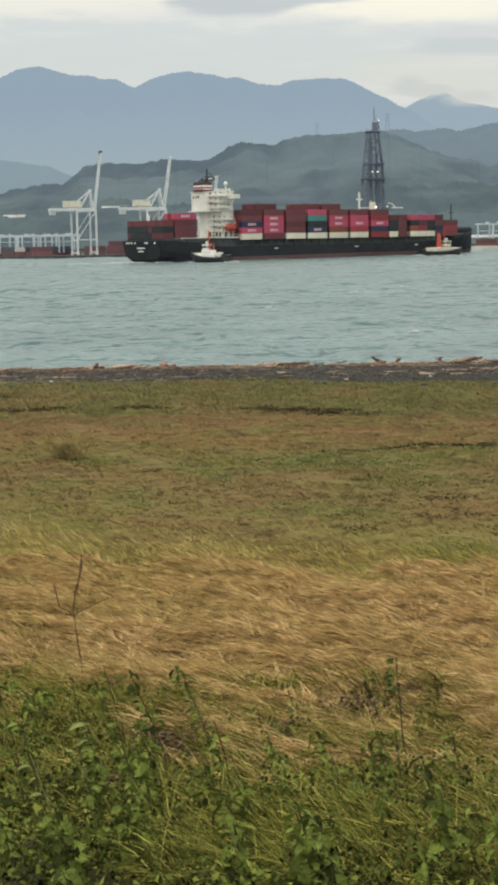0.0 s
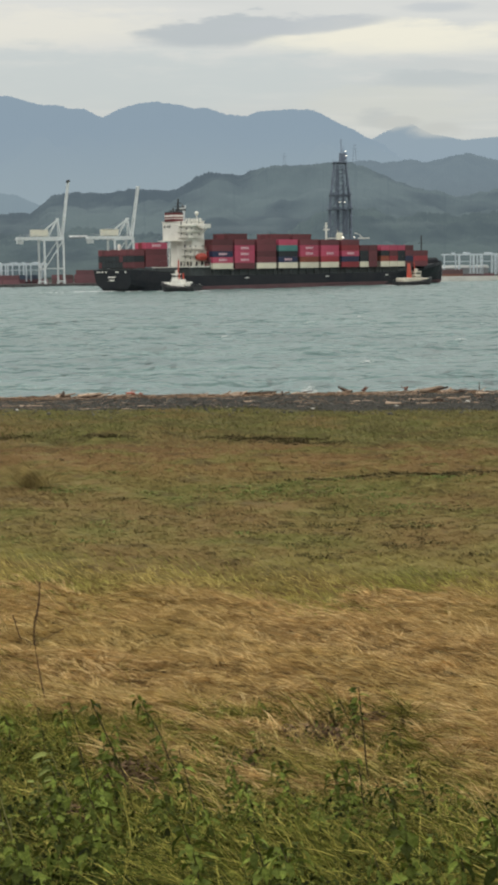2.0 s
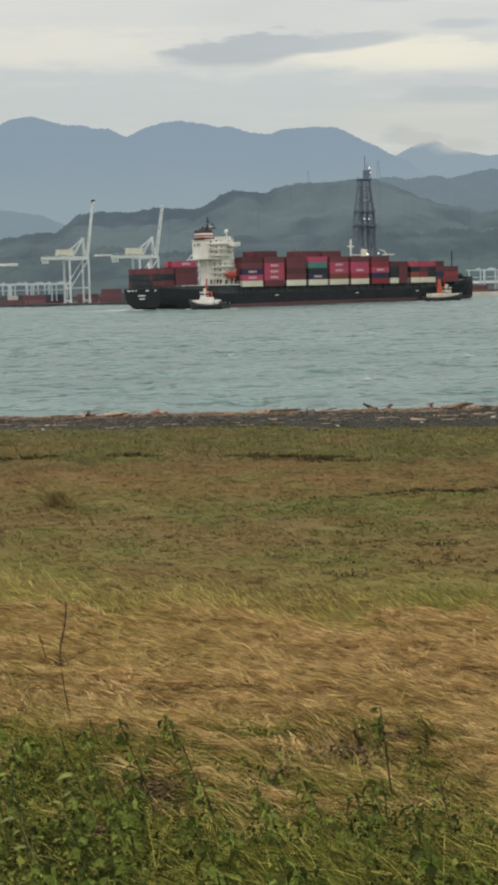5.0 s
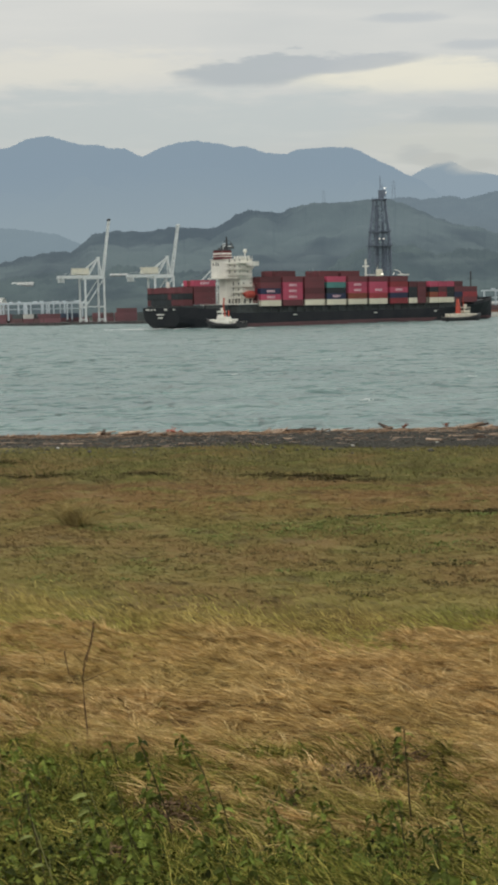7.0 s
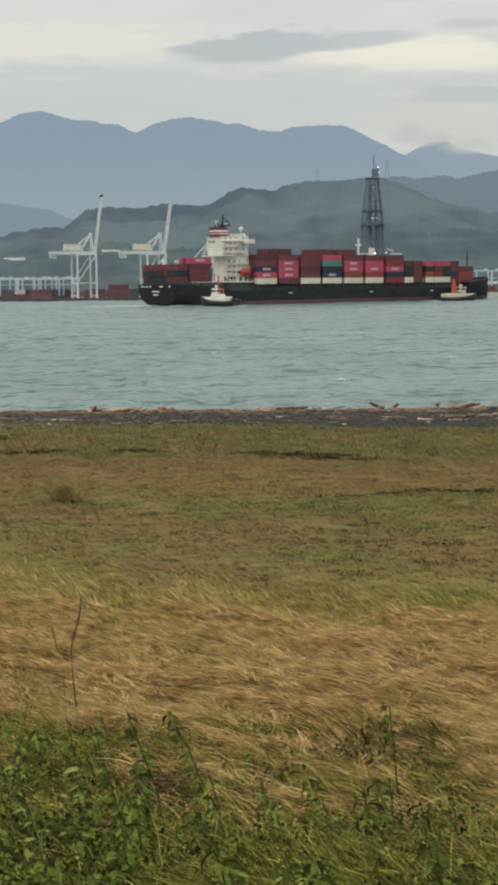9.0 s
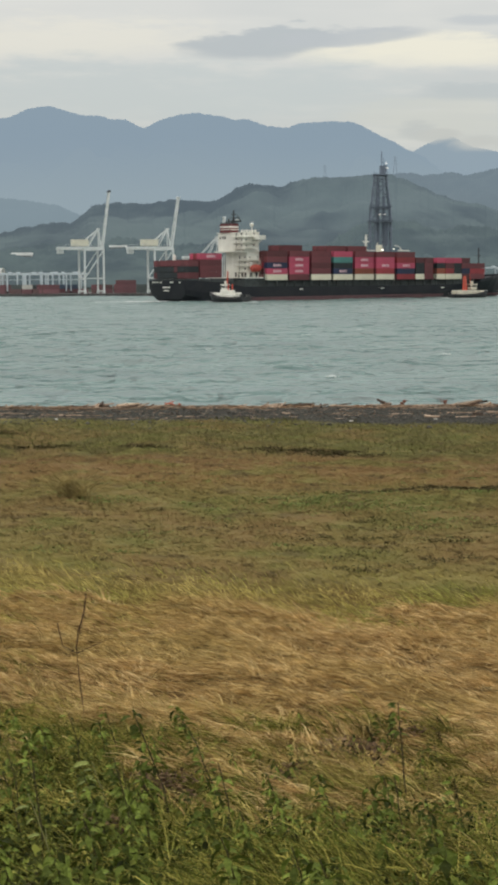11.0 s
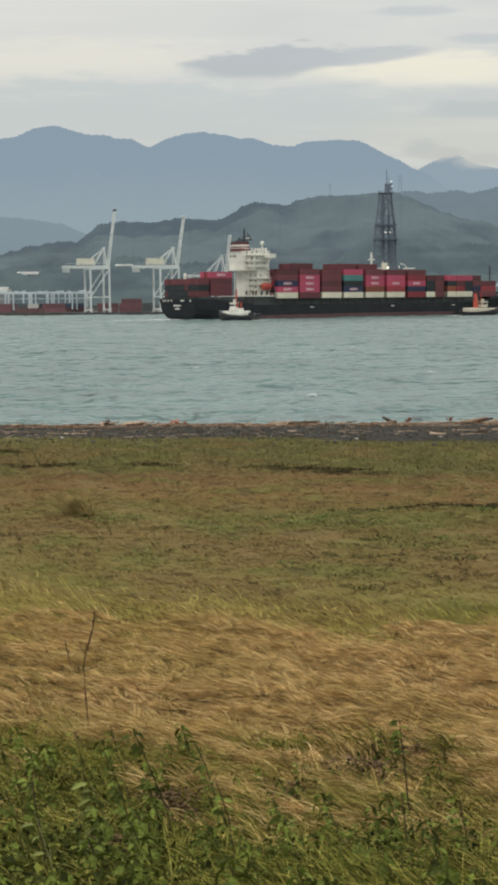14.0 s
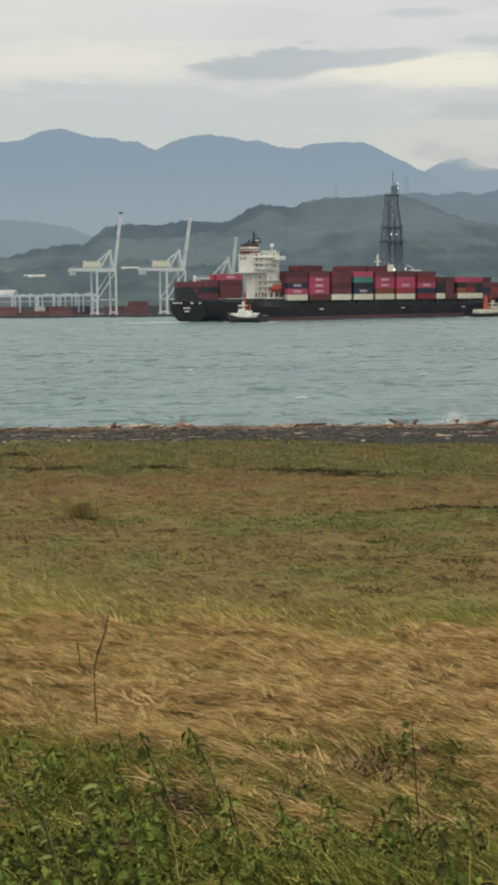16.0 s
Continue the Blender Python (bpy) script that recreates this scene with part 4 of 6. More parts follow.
beam(bm, (34.0, -13.8, 11.5), (48.4, -13.8, 11.5), 0.09)
part("boat_deck", bm, M_white, ship)
bm = bmesh.new()
box(bm, 42.0, -1.7, 16.2, 7.2, 15.6, 11.6, bevel=0.15)
part("lower_deckhouse", bm, M_white, ship, "white lower accommodation block")
bm = bmesh.new()
box(bm, 41.0, -0.1, 26.3, 9.0, 18.6, 8.2, bevel=0.15)
part("deckhouse", bm, M_white, ship, "white accommodation block")
bm = bmesh.new()
box(bm, 40.3, 0.0, 22.0, 11.4, 19.8, 0.4)
for y in (9.4, 4.0, -2.0):
    beam(bm, (36.0, y, 10.4), (36.0, y, 21.9), 0.3)
part("overhang_deck", bm, M_white, ship)
bm = bmesh.new()
box(bm, 43.0, 0, 29.3, 5.8, 18.4, 2.6, bevel=0.2)
box(bm, 43.2, 0, 27.5, 3.6, 29.4, 0.5, bevel=0.1)
for y in (-14.6, 14.6):
    box(bm, 43.2, y, 28.4, 3.6, 0.2, 1.6)
for x in (41.5, 44.9):
    for y in (-11.9, 11.9):
        box(bm, x, y, 28.4, 0.2, 5.2, 1.6)
for y in (-1, 1):
    beam(bm, (43.2, y * 9.4, 24.4), (43.2, y * 13.8, 27.3), 0.45)
box(bm, 41.0, 0, 30.5, 9.6, 19.2, 0.3)
part("bridge", bm, M_white, ship, "white wheelhouse with open wings")
bm = bmesh.new()
for k in range(8):
    beam(bm, (36.6 + k * 1.25, -9.4, 30.6), (36.6 + k * 1.25, -9.4, 31.6), 0.06)
beam(bm, (36.4, -9.4, 31.6), (45.6, -9.4, 31.6), 0.08)
beam(bm, (36.4, -9.4, 31.6), (36.4, -0.6, 31.6), 0.08)
for k in range(6):
    box(bm, 44.2, -8.2 + k * 1.9, 31.3, 0.8, 0.6, 1.2, bevel=0.1)
part("roof_rail", bm, M_white, ship)
bm = bmesh.new()
box(bm, 45.93, 0, 29.2, 0.1, 17, 1.1)
box(bm, 43.2, -9.24, 29.2, 4.4, 0.1, 1.0)
part("bridge_window", bm, M_glass, ship)
for lev in range(7):
    z = 12.9 + lev * 2.6
    if lev == 3:
        continue
    upper = lev > 3
    aft, edge = (36.5, -9.4) if upper else (38.4, -9.5)
    bm = bmesh.new()
    box(bm, aft + 3.4, edge - 0.9, z, 6.6, 1.8, 0.22)
    box(bm, aft - 0.9, edge + 3.2, z, 1.8, 8.0, 0.22)
    beam(bm, (aft, edge - 1.7, z + 1.05), (aft + 6.6, edge - 1.7, z + 1.05), 0.07)
    beam(bm, (aft - 1.7, edge - 0.8, z + 1.05), (aft - 1.7, edge + 7.0, z + 1.05), 0.07)
    for k in range(5):
        beam(bm, (aft + 0.2 + k * 1.6, edge - 1.7, z), (aft + 0.2 + k * 1.6, edge - 1.7, z + 1.05), 0.05)
        beam(bm, (aft - 1.7, edge - 0.6 + k * 1.9, z), (aft - 1.7, edge - 0.6 + k * 1.9, z + 1.05), 0.05)
    part("balcony", bm, M_white, ship)
    for k in (0, 2, 3, 5):
        bm = bmesh.new()
        if k < 3:
            box(bm, aft + 1.6 + k * 2.2, edge + 0.03 if upper else edge, z + 1.4, 0.5, 0.16, 0.7)
        else:
            box(bm, aft, edge + 1.4 + (k - 3) * 1.9, z + 1.3, 0.16, 0.8 if k % 2 else 0.5, 1.5 if k == 5 else 0.8)
        part("porthole", bm, M_glass, ship)
    bm = bmesh.new()
    beam(bm, (aft - 1.2, edge + 2.5, z - 2.4), (aft - 1.2, edge + 6.0, z), 0.3)
    part("stair", bm, M_white, ship)
for y in (7.4, 5.4, 3.9):
    bm = bmesh.new()
    box(bm, 36.5, y, 28.4, 0.14, 0.8, 1.2)
    part("porthole", bm, M_glass, ship)
for k in range(6):
    bm = bmesh.new()
    if k < 4:
        box(bm, 38.36, -8.4 + k * 2.3, 11.6, 0.16, 1.0, 2.0)
    else:
        box(bm, 40.6 + (k - 4) * 3.4, -9.54, 11.6, 1.4, 0.16, 2.0)
    part("doorway", bm, M_dark, ship)
# funnel, aft of the wheelhouse
bm = bmesh.new()
for z, h in ((31.2, 1.3), (32.45, 0.7), (34.0, 0.9)):
    box(bm, 38.6, 3.4, z, 5.4, 7.0, h, bevel=0.15)
part("funnel", bm, M_red, ship, "dark red banded funnel")
bm = bmesh.new()
for z, h in ((31.97, 0.46), (33.15, 0.9)):
    box(bm, 38.6, 3.4, z, 5.3, 6.9, h, bevel=0.1)
part("funnel_band", bm, M_white, ship)
bm = bmesh.new()
box(bm, 38.6, 3.4, 34.75, 5.2, 6.8, 0.6, bevel=0.15)
for y, h in ((1.4, 1.2), (3.4, 1.8), (5.2, 1.0)):
    beam(bm, (38.6, y, 34.8), (38.2, y, 35.0 + h), 0.6, 8)
part("exhaust_pipe", bm, M_dark, ship)
bm = bmesh.new()
beam(bm, (40.8, 2.9, 30.1), (40.8, 2.9, 40.8), 0.5)
beam(bm, (40.8, -1.6, 37.4), (40.8, 5.4, 37.4), 0.32)
beam(bm, (40.8, 0.9, 38.9), (40.8, 4.4, 38.9), 0.28)
beam(bm, (40.8, -1.8, 36.0), (40.8, 0.4, 38.6), 0.3)
beam(bm, (39.4, 0.2, 31.5), (40.8, 2.4, 37.0), 0.3)
beam(bm, (39.4, 5.6, 31.5), (40.8, 3.4, 37.0), 0.3)
box(bm, 41.8, 2.0, 35.8, 2.2, 4.2, 0.6)
part("radar_mast", bm, M_dark, ship, "black radar mast")
bm = bmesh.new()
beam(bm, (41.2, -0.2, 36.5), (41.2, 3.6, 36.5), 0.35)
part("radar_scanner", bm, M_white, ship)
bm = bmesh.new()
beam(bm, (43, -7.4, 30.3), (43, -7.4, 33.6), 0.3)
bmesh.ops.create_icosphere(bm, subdivisions=2, radius=0.95, matrix=Matrix.Translation((43, -7.4, 34.1)))
beam(bm, (42, -11.5, 29.2), (42, -11.5, 31.6), 0.15)
part("satellite_dome", bm, M_white, ship)
bm = bmesh.new()
tube(bm, [(38.6, -12.0, 14.3), (39.2, -12.0, 14.4), (41.2, -12.0, 14.5), (43.4, -12.0, 14.5), (44.2, -12.0, 14.5)], [0.7, 1.5, 1.75, 1.5, 0.7], 12)
part("lifeboat", bm, M_boat, ship, "orange enclosed lifeboat")
bm = bmesh.new()
for x in (38.9, 43.8):
    beam(bm, (x, -10.2, 10.4), (x, -12.4, 17.2), 0.28)
    beam(bm, (x, -9.6, 16.8), (x, -12.6, 17.2), 0.25)
part("davit", bm, M_white, ship)
# white ventilator and store door among the aft boxes
bm = bmesh.new()
tube(bm, [(8.0, 4.4, 17.8), (8.0, 4.4, 19.8), (8.0, 4.4, 20.6)], [0.75, 0.75, 0.4], 10)
part("ventilator", bm, M_white, ship, "white deck ventilator")
# foremast and bow gear
bm = bmesh.new()
beam(bm, (203, 0, 10), (203, 0, 25), 0.5)
beam(bm, (203, -2, 21), (203, 2, 21), 0.2)
part("foremast", bm, M_dark, ship)
for s in (-1, 1):
    bm = bmesh.new()
    rows = [[bm.verts.new((x, s * (w - d), z)) for d, z in ((0, dz - 0.3), (0, dz + 1.1), (0.2, dz + 1.1), (0.2, dz - 0.3))] for x, w, _, _, dz, _ in hull_sections()[-4:]]
    for r0, r1 in zip(rows, rows[1:]):
        for k in range(4):
            bm.faces.new((r0[k], r1[k], r1[(k + 1) % 4], r0[(k + 1) % 4]))
    bm.faces.new(rows[0])
    bm.faces.new(rows[-1])
    bmesh.ops.recalc_face_normals(bm, faces=bm.faces[:])
    part("bulwark", bm, M_hull, ship)

# container stacks: bay start, boxes from the bottom up on the starboard row, tiers of the inner rows
BAYS = [
    (45.6, 1, ("white", "pink", "navy", "brown", "brown"), 5),
    (58.9, 1, ("brown", "pink", "pink", "pink", "brown"), 6),
    (72.5, 1, ("white", "brown", "brown", "brown", "brown"), 5),
    (86.3, 1, ("white", "navy", "dark", "teal", "pink"), 6),
    (100.2, 1, ("white", "rust", "pink", "pink", "brown"), 6),
    (114.1, 1, ("white", "red", "pink", "pink", "brown"), 5),
    (128.2, 1, ("red", "navy", "pink", "red", "brown"), 5),
    (141.0, 2, ("white/brown", "dark/brown", "dark/brown", "brown/brown"), 4),
    (156.0, 2, ("white/white", "rust/red", "dark/brown", "pink/pink"), 4),
    (169.2, 2, ("white/brown", "dark/navy", "dark/brown", "pink/brown"), 4),
    (182.4, 1, ("brown", "red", "brown"), 3),
]
AFT = [(2.0, 2, ("brown", "dark", "brown"), 10.02), (8.8, 1, ("brown", "brown", "brown", "pink"), 10.32)]
BASE_Z, TIER = 9.12, 2.66
inner = {}


def place(x, y, k, kind, key, lettered=False, base=BASE_Z):
    c = new("container", (FORTY if kind == 1 else TWENTY)[key])
    c.parent = ship
    c.matrix_basis = pose(x, y, base + k * TIER)
    if lettered:
        g = new("lettering", LOGO)
        g.parent = c
        g.matrix_basis = pose(0, 0, 0)
    return c


def join_boxes(bm_by_key, x, y, k, key):
    bm_ = bm_by_key.setdefault(key, bmesh.new())
    box(bm_, x, y, BASE_Z + k * TIER + 1.31, 12.1, 2.42, 2.6)


rng = random.Random(12)
for x0, kind, tiers, deep in BAYS:
    edge = 13.7 if x0 < 160 else 13.7 - (x0 - 160) * 0.14
    rows_n = int((2 * edge + 2.4) // 2.5)
    for k, key in enumerate(tiers):
        if kind == 1:
            place(x0 + 6.1, -edge, k, 1, key, key in ("pink", "navy") and rng.random() < 0.85)
        else:
            a, b = key.split("/")
            place(x0 + 3.05, -edge, k, 2, a)
            place(x0 + 9.3, -edge, k, 2, b)
    for r in range(1, rows_n):
        y = -edge + r * 2.5
        high = deep if 2 <= r <= 5 else min(deep, len(tiers))
        for k in range(high):
            if r == 1 and k >= len(tiers) - 1 or k == high - 1:
                place(x0 + 6.1, y, k, 1, "brown")
            else:
                join_boxes(inner, x0 + 6.1, y, k, rng.choice(("brown", "red")))
for x0, kind, tiers, base in AFT:
    for r in range(10):
        y = -11.9 + r * 2.5
        for k in range(len(tiers) if r < 3 else 3):
            if r == 0:
                key = tiers[k]
            elif kind == 2:
                key = "brown" if k == 2 else rng.choice(("dark", "dark", "brown"))
            else:
                key = rng.choice(("red", "pink")) if k == 3 else "brown"
            place(x0 + (3.05 if kind == 2 else 6.1), y, k, kind, key, key == "pink" and kind == 1 and r == 0, base)
for key, bm_ in inner.items():
    part("container_stack", bm_, BOX[key], ship)["kind"] = "stuff"


def wake(parent, spots, seed):
    """Broken white water on the surface beside a hull: ragged flat lumps."""
    r = random.Random(seed)
    bm = bmesh.new()
    for cx, cy, wx, wy, n in spots:
        for _ in range(n):
            s = r.uniform(0.15, 0.5)
            bmesh.ops.create_icosphere(bm, subdivisions=1, radius=1, matrix=Matrix.Translation((cx + r.gauss(0, wx), cy + r.gauss(0, wy), 0.12)) @ Matrix.Diagonal((s * 2.2, s, 0.16, 1)))
    part("wake_foam", bm, M_foam, parent, "broken white water along the hull")["kind"] = "stuff"


wake(ship, ((-8, 2, 5, 5, 60), (-22, 4, 9, 4, 40), (2, -12, 3, 1.2, 20)), 1)


def whitecaps():
    """Small breaking crests scattered over the open water."""
    r = random.Random(21)
    bm = bmesh.new()
    for _ in range(7):
        y = r.uniform(110, 420)
        cx = r.uniform(-0.17, 0.17) * y + 8
        for _ in range(r.randint(9, 16)):
            s = r.uniform(0.035, 0.085)
            bmesh.ops.create_icosphere(bm, subdivisions=1, radius=1, matrix=Matrix.Translation((cx + r.gauss(0, 0.4), y + r.gauss(0, 0.35), SEA + r.uniform(0.1, 0.26))) @ Matrix.Diagonal((s * 2.2, s * 1.2, 0.05, 1)))
    part("whitecap", bm, M_foam, water, "small white crests on the choppy water")["kind"] = "stuff"


whitecaps()


# ---- tugs: x forward ----
def tug(m, label, hull_m, top_m, stack_m, length=26.0, size=1.0, tall=1.0, stack=1.0):
    t = thing("tugboat", m, label, "tugboat", "harbour tugs")
    bm = bmesh.new()
    rows = []
    for f, w, dz in ((0, 3.6, 1.9), (0.06, 4.3, 1.8), (0.3, 4.7, 1.7), (0.6, 4.7, 2.0), (0.8, 4.0, 2.7), (0.93, 2.2, 3.3), (1.0, 0.4, 3.6)):
        x = (f - 0.5) * length
        dz *= 1.15
        rows.append([bm.verts.new((x - (1 - z / dz) * (0 if f < 0.7 else 1.2), s * w * (0.82 + 0.18 * z / dz), z)) for s in (-1, 1) for z in (-1, dz * 0.5, dz)])
    for r0, r1 in zip(rows, rows[1:]):
        for a, b in ((0, 1), (1, 2), (2, 5), (5, 4), (4, 3)):
            bm.faces.new((r0[a], r1[a], r1[b], r0[b]))
    for r in (rows[0], rows[-1]):
        bm.faces.new((r[0], r[1], r[2], r[5], r[4], r[3]))
    bmesh.ops.recalc_face_normals(bm, faces=bm.faces[:])
    part("hull", bm, hull_m, t)
    bm = bmesh.new()
    for s in (-1, 1):
        tube(bm, [((f - 0.5) * length, s * w, z) for f, w, z in ((0.0, 3.7, 1.5), (0.3, 4.8, 1.35), (0.6, 4.8, 1.6), (0.8, 4.1, 2.2), (0.95, 1.9, 2.9))], [0.32] * 5, 6)
    part("fender", bm, M_dark, t, "black rubber fender")
    bm = bmesh.new()
    if stack < 1:
        # a stepped house, narrowing upward
        box(bm, 0, 0, 2.5, length * 0.46, 5.0, 1.5, bevel=0.3)
        box(bm, length * 0.02, 0, 3.9, length * 0.28, 4.2, 1.9, bevel=0.3)
        box(bm, -length * 0.3, 0.6, 3.0, length * 0.1, 3.0, 1.8, bevel=0.3)
    else:
        box(bm, -length * 0.1, 0, 2.8, length * 0.62, 6.2, 2.3, bevel=0.3)
    box(bm, length * 0.3, 0, 3.2, length * 0.12, 4.5, 1.2, bevel=0.3)
    part("deckhouse", bm, top_m, t)
    bm = bmesh.new()
    k = 0.8 if stack < 1 else 1.0
    box(bm, length * 0.08, 0, 5.6, 4.4 * k, 4.2 * k, 2.7, bevel=0.4)
    box(bm, length * 0.08, 0, 7.0, 4.8 * k, 4.6 * k, 0.3, bevel=0.1)
    box(bm, length * 0.06, 0, 7.8, 1.8 * k, 1.8 * k, 1.4, bevel=0.2)
    part("wheelhouse", bm, top_m, t)
    bm = bmesh.new()
    box(bm, length * 0.08, 0, 6.1, 4.4 * k + 0.06, 3.2 * k, 0.7)
    box(bm, length * 0.08, 0, 6.1, 3.4 * k, 4.2 * k + 0.06, 0.7)
    part("wheelhouse_window", bm, M_glass, t)
    for s in ((-1, 1) if stack < 1 else (0,)):
        bm = bmesh.new()
        if stack < 1:
            box(bm, -length * 0.1 * stack, s * 1.5, 4.1 + 2.7 * stack, 1.2 * stack, 1.2 * stack, 5.4 * stack, bevel=0.2)
        else:
            tube(bm, [(-length * 0.12, 0, 3.6), (-length * 0.125, 0, 7.5), (-length * 0.13, 0, 11.2)], [1.7, 1.35, 0.85], 10)
        part("funnel", bm, stack_m, t)
    bm = bmesh.new()
    beam(bm, (0.6, 0, 7.4), (0.2, 0, 12.4), 0.3 if stack >= 1 else 0.5)
    beam(bm, (0.4, -1.4, 10.2), (0.4, 1.4, 10.2), 0.15)
    beam(bm, (1.4, 0, 7.4), (0.4, 0, 10.6), 0.14)
    part("mast", bm, stack_m, t)
    bm = bmesh.new()
    box(bm, -length * 0.33, 0, 2.5, 2.2, 2.4, 1.4, bevel=0.2)
    part("winch", bm, M_dark, t)
    bm = bmesh.new()
    for k in range(12):
        s = -1 if k % 2 else 1
        beam(bm, (-length * 0.46 + (k // 2) * length * 0.11, s * 4.0, 1.7), (-length * 0.46 + (k // 2) * length * 0.11, s * 4.0, 2.8), 0.06)
    for s in (-1, 1):
        beam(bm, (-length * 0.46, s * 4.0, 2.8), (length * 0.1, s * 4.0, 2.8), 0.06)
    part("rail", bm, top_m, t)
    t.scale = (size, size, size * tall)
    wake(t, ((-length * 0.6, 0, 2.5, 1.5, 26), (length * 0.45, 0, 1.0, 2.0, 14), (0, -5, 6, 0.4, 14)), 3)
    return t


M_tug = mat("cream_tug_paint", (0.70, 0.65, 0.53), (0.52, 0.48, 0.4), 0.4, 0.6)
tug_aft = tug(pose(-9.3, 648, 0, 0, 0, 140), "white harbour tug with a black hull beside the ship's stern", M_dark, M_white, M_orange, 24.0, 0.84, 1.25, 0.6)
tug_fore = tug(pose(104.2, 738, 0, 0, 0, 25), "cream harbour tug with an orange funnel beside the ship's bow", M_dark, M_tug, M_orange, 26.0, 0.8, 1.18, 1.0)


# ---- plants of the meadow and the sea bank ----
rs = np.random.RandomState(7)


def grass_material(name, tones, spread, patch_tones, patch_scale, rough=0.75, lo=0.42, hi=0.62, tuft_scale=3.0, tuft_value=0.45):
    """Blade colours: a ramp over the blades, shifted by slow patches over the ground; thin blades let some light through."""
    m = bpy.data.materials.new(name)
    m.use_nodes = True
    nt = m.node_tree
    N, K = nt.nodes.new, nt.links.new
    b = nt.nodes["Principled BSDF"]
    b.inputs["Roughness"].default_value, b.inputs["Specular IOR Level"].default_value = rough, 0.05
    geo, tc = N("ShaderNodeNewGeometry"), N("ShaderNodeTexCoord")

    def ramp_of(cols):
        r = N("ShaderNodeValToRGB")
        els = r.color_ramp.elements
        while len(els) < len(cols):
            els.new(0.5)
        for i, (e, c) in enumerate(zip(els, cols)):
            e.position, e.color = i / (len(cols) - 1), (*c, 1)
        K(geo.outputs["Random Per Island"], r.inputs[0])
        return r.outputs[0]

    n, mr, mx = N("ShaderNodeTexNoise"), N("ShaderNodeMapRange"), N("ShaderNodeMix")
    n.inputs["Scale"].default_value, n.inputs["Detail"].default_value = patch_scale, 5
    mp = N("ShaderNodeMapping")
    mp.inputs["Scale"].default_value = (0.6, 1, 1)
    K(tc.outputs["Object"], mp.inputs[0])
    K(mp.outputs[0], n.inputs[0])
    mr.inputs[1].default_value, mr.inputs[2].default_value = lo, hi
    K(n.outputs[0], mr.inputs[0])
    mx.data_type = "RGBA"
    K(mr.outputs[0], mx.inputs[0])
    K(ramp_of(tones), mx.inputs[6])
    K(ramp_of(patch_tones), mx.inputs[7])
    tuft, tr_, hs = N("ShaderNodeTexNoise"), N("ShaderNodeMapRange"), N("ShaderNodeHueSaturation")
    tuft.inputs["Scale"].default_value, tuft.inputs["Detail"].default_value = tuft_scale, 3
    K(mp.outputs[0], tuft.inputs[0])
    tr_.inputs[1].default_value, tr_.inputs[2].default_value = 0.35, 0.65
    tr_.inputs[3].default_value, tr_.inputs[4].default_value = 1 - tuft_value, 1 + tuft_value * 0.8
    K(tuft.outputs[0], tr_.inputs[0])
    K(tr_.outputs[0], hs.inputs["Value"])
    K(mx.outputs[2], hs.inputs["Color"])
    K(hs.outputs[0], b.inputs["Base Color"])
    if spread:
        tr, ms, out = N("ShaderNodeBsdfTranslucent"), N("ShaderNodeMixShader"), nt.nodes["Material Output"]
        K(hs.outputs[0], tr.inputs[0])
        ms.inputs[0].default_value = spread
        K(b.outputs[0], ms.inputs[1])
        K(tr.outputs[0], ms.inputs[2])
        K(ms.outputs[0], out.inputs[0])
    return m


M_straw = grass_material("dry_straw_grass", [(0.19, 0.112, 0.0431), (0.43, 0.275, 0.108), (0.57, 0.385, 0.162), (0.78, 0.59, 0.30)], 0.12, [(0.17, 0.112, 0.041), (0.40, 0.272, 0.0985), (0.50, 0.355, 0.136), (0.66, 0.50, 0.226)], 0.35, tuft_scale=6.5, tuft_value=0.4)
M_strip = grass_material("olive_beach_grass", [(0.08, 0.085, 0.03), (0.15, 0.15, 0.05), (0.24, 0.215, 0.085)], 0.1, [(0.10, 0.095, 0.035), (0.18, 0.16, 0.06), (0.29, 0.24, 0.10)], 0.3)
M_lime = grass_material("yellow_green_grass", [(0.17, 0.20, 0.0405), (0.30, 0.32, 0.0675), (0.48, 0.45, 0.117)], 0.2, [(0.32, 0.25, 0.0765), (0.54, 0.42, 0.135), (0.68, 0.55, 0.198)], 0.35)
M_bank = grass_material("green_bank_grass", [(0.0286, 0.0363, 0.00748), (0.0974, 0.109, 0.0186), (0.208, 0.208, 0.0392), (0.441, 0.376, 0.0935)], 0.05, [(0.0389, 0.0363, 0.00935), (0.143, 0.137, 0.0281), (0.325, 0.28, 0.0654), (0.649, 0.519, 0.158)], 0.7, tuft_scale=5.0, tuft_value=0.7)
M_rank = grass_material("rank_green_grass", [(0.0287, 0.0345, 0.00662), (0.0978, 0.106, 0.0182), (0.196, 0.193, 0.0365), (0.414, 0.356, 0.0911)], 0.05, [(0.023, 0.0264, 0.0058), (0.069, 0.0759, 0.014), (0.144, 0.138, 0.0282), (0.345, 0.287, 0.0745)], 0.9, tuft_scale=6.0, tuft_value=0.6)
M_olive = grass_material("olive_and_straw_grass", [(0.09, 0.064, 0.022), (0.27, 0.19, 0.066), (0.42, 0.305, 0.115), (0.60, 0.46, 0.20)], 0.15, [(0.05, 0.052, 0.012), (0.155, 0.145, 0.033), (0.28, 0.235, 0.06), (0.48, 0.38, 0.135)], 0.9, tuft_scale=6.0, tuft_value=0.55)
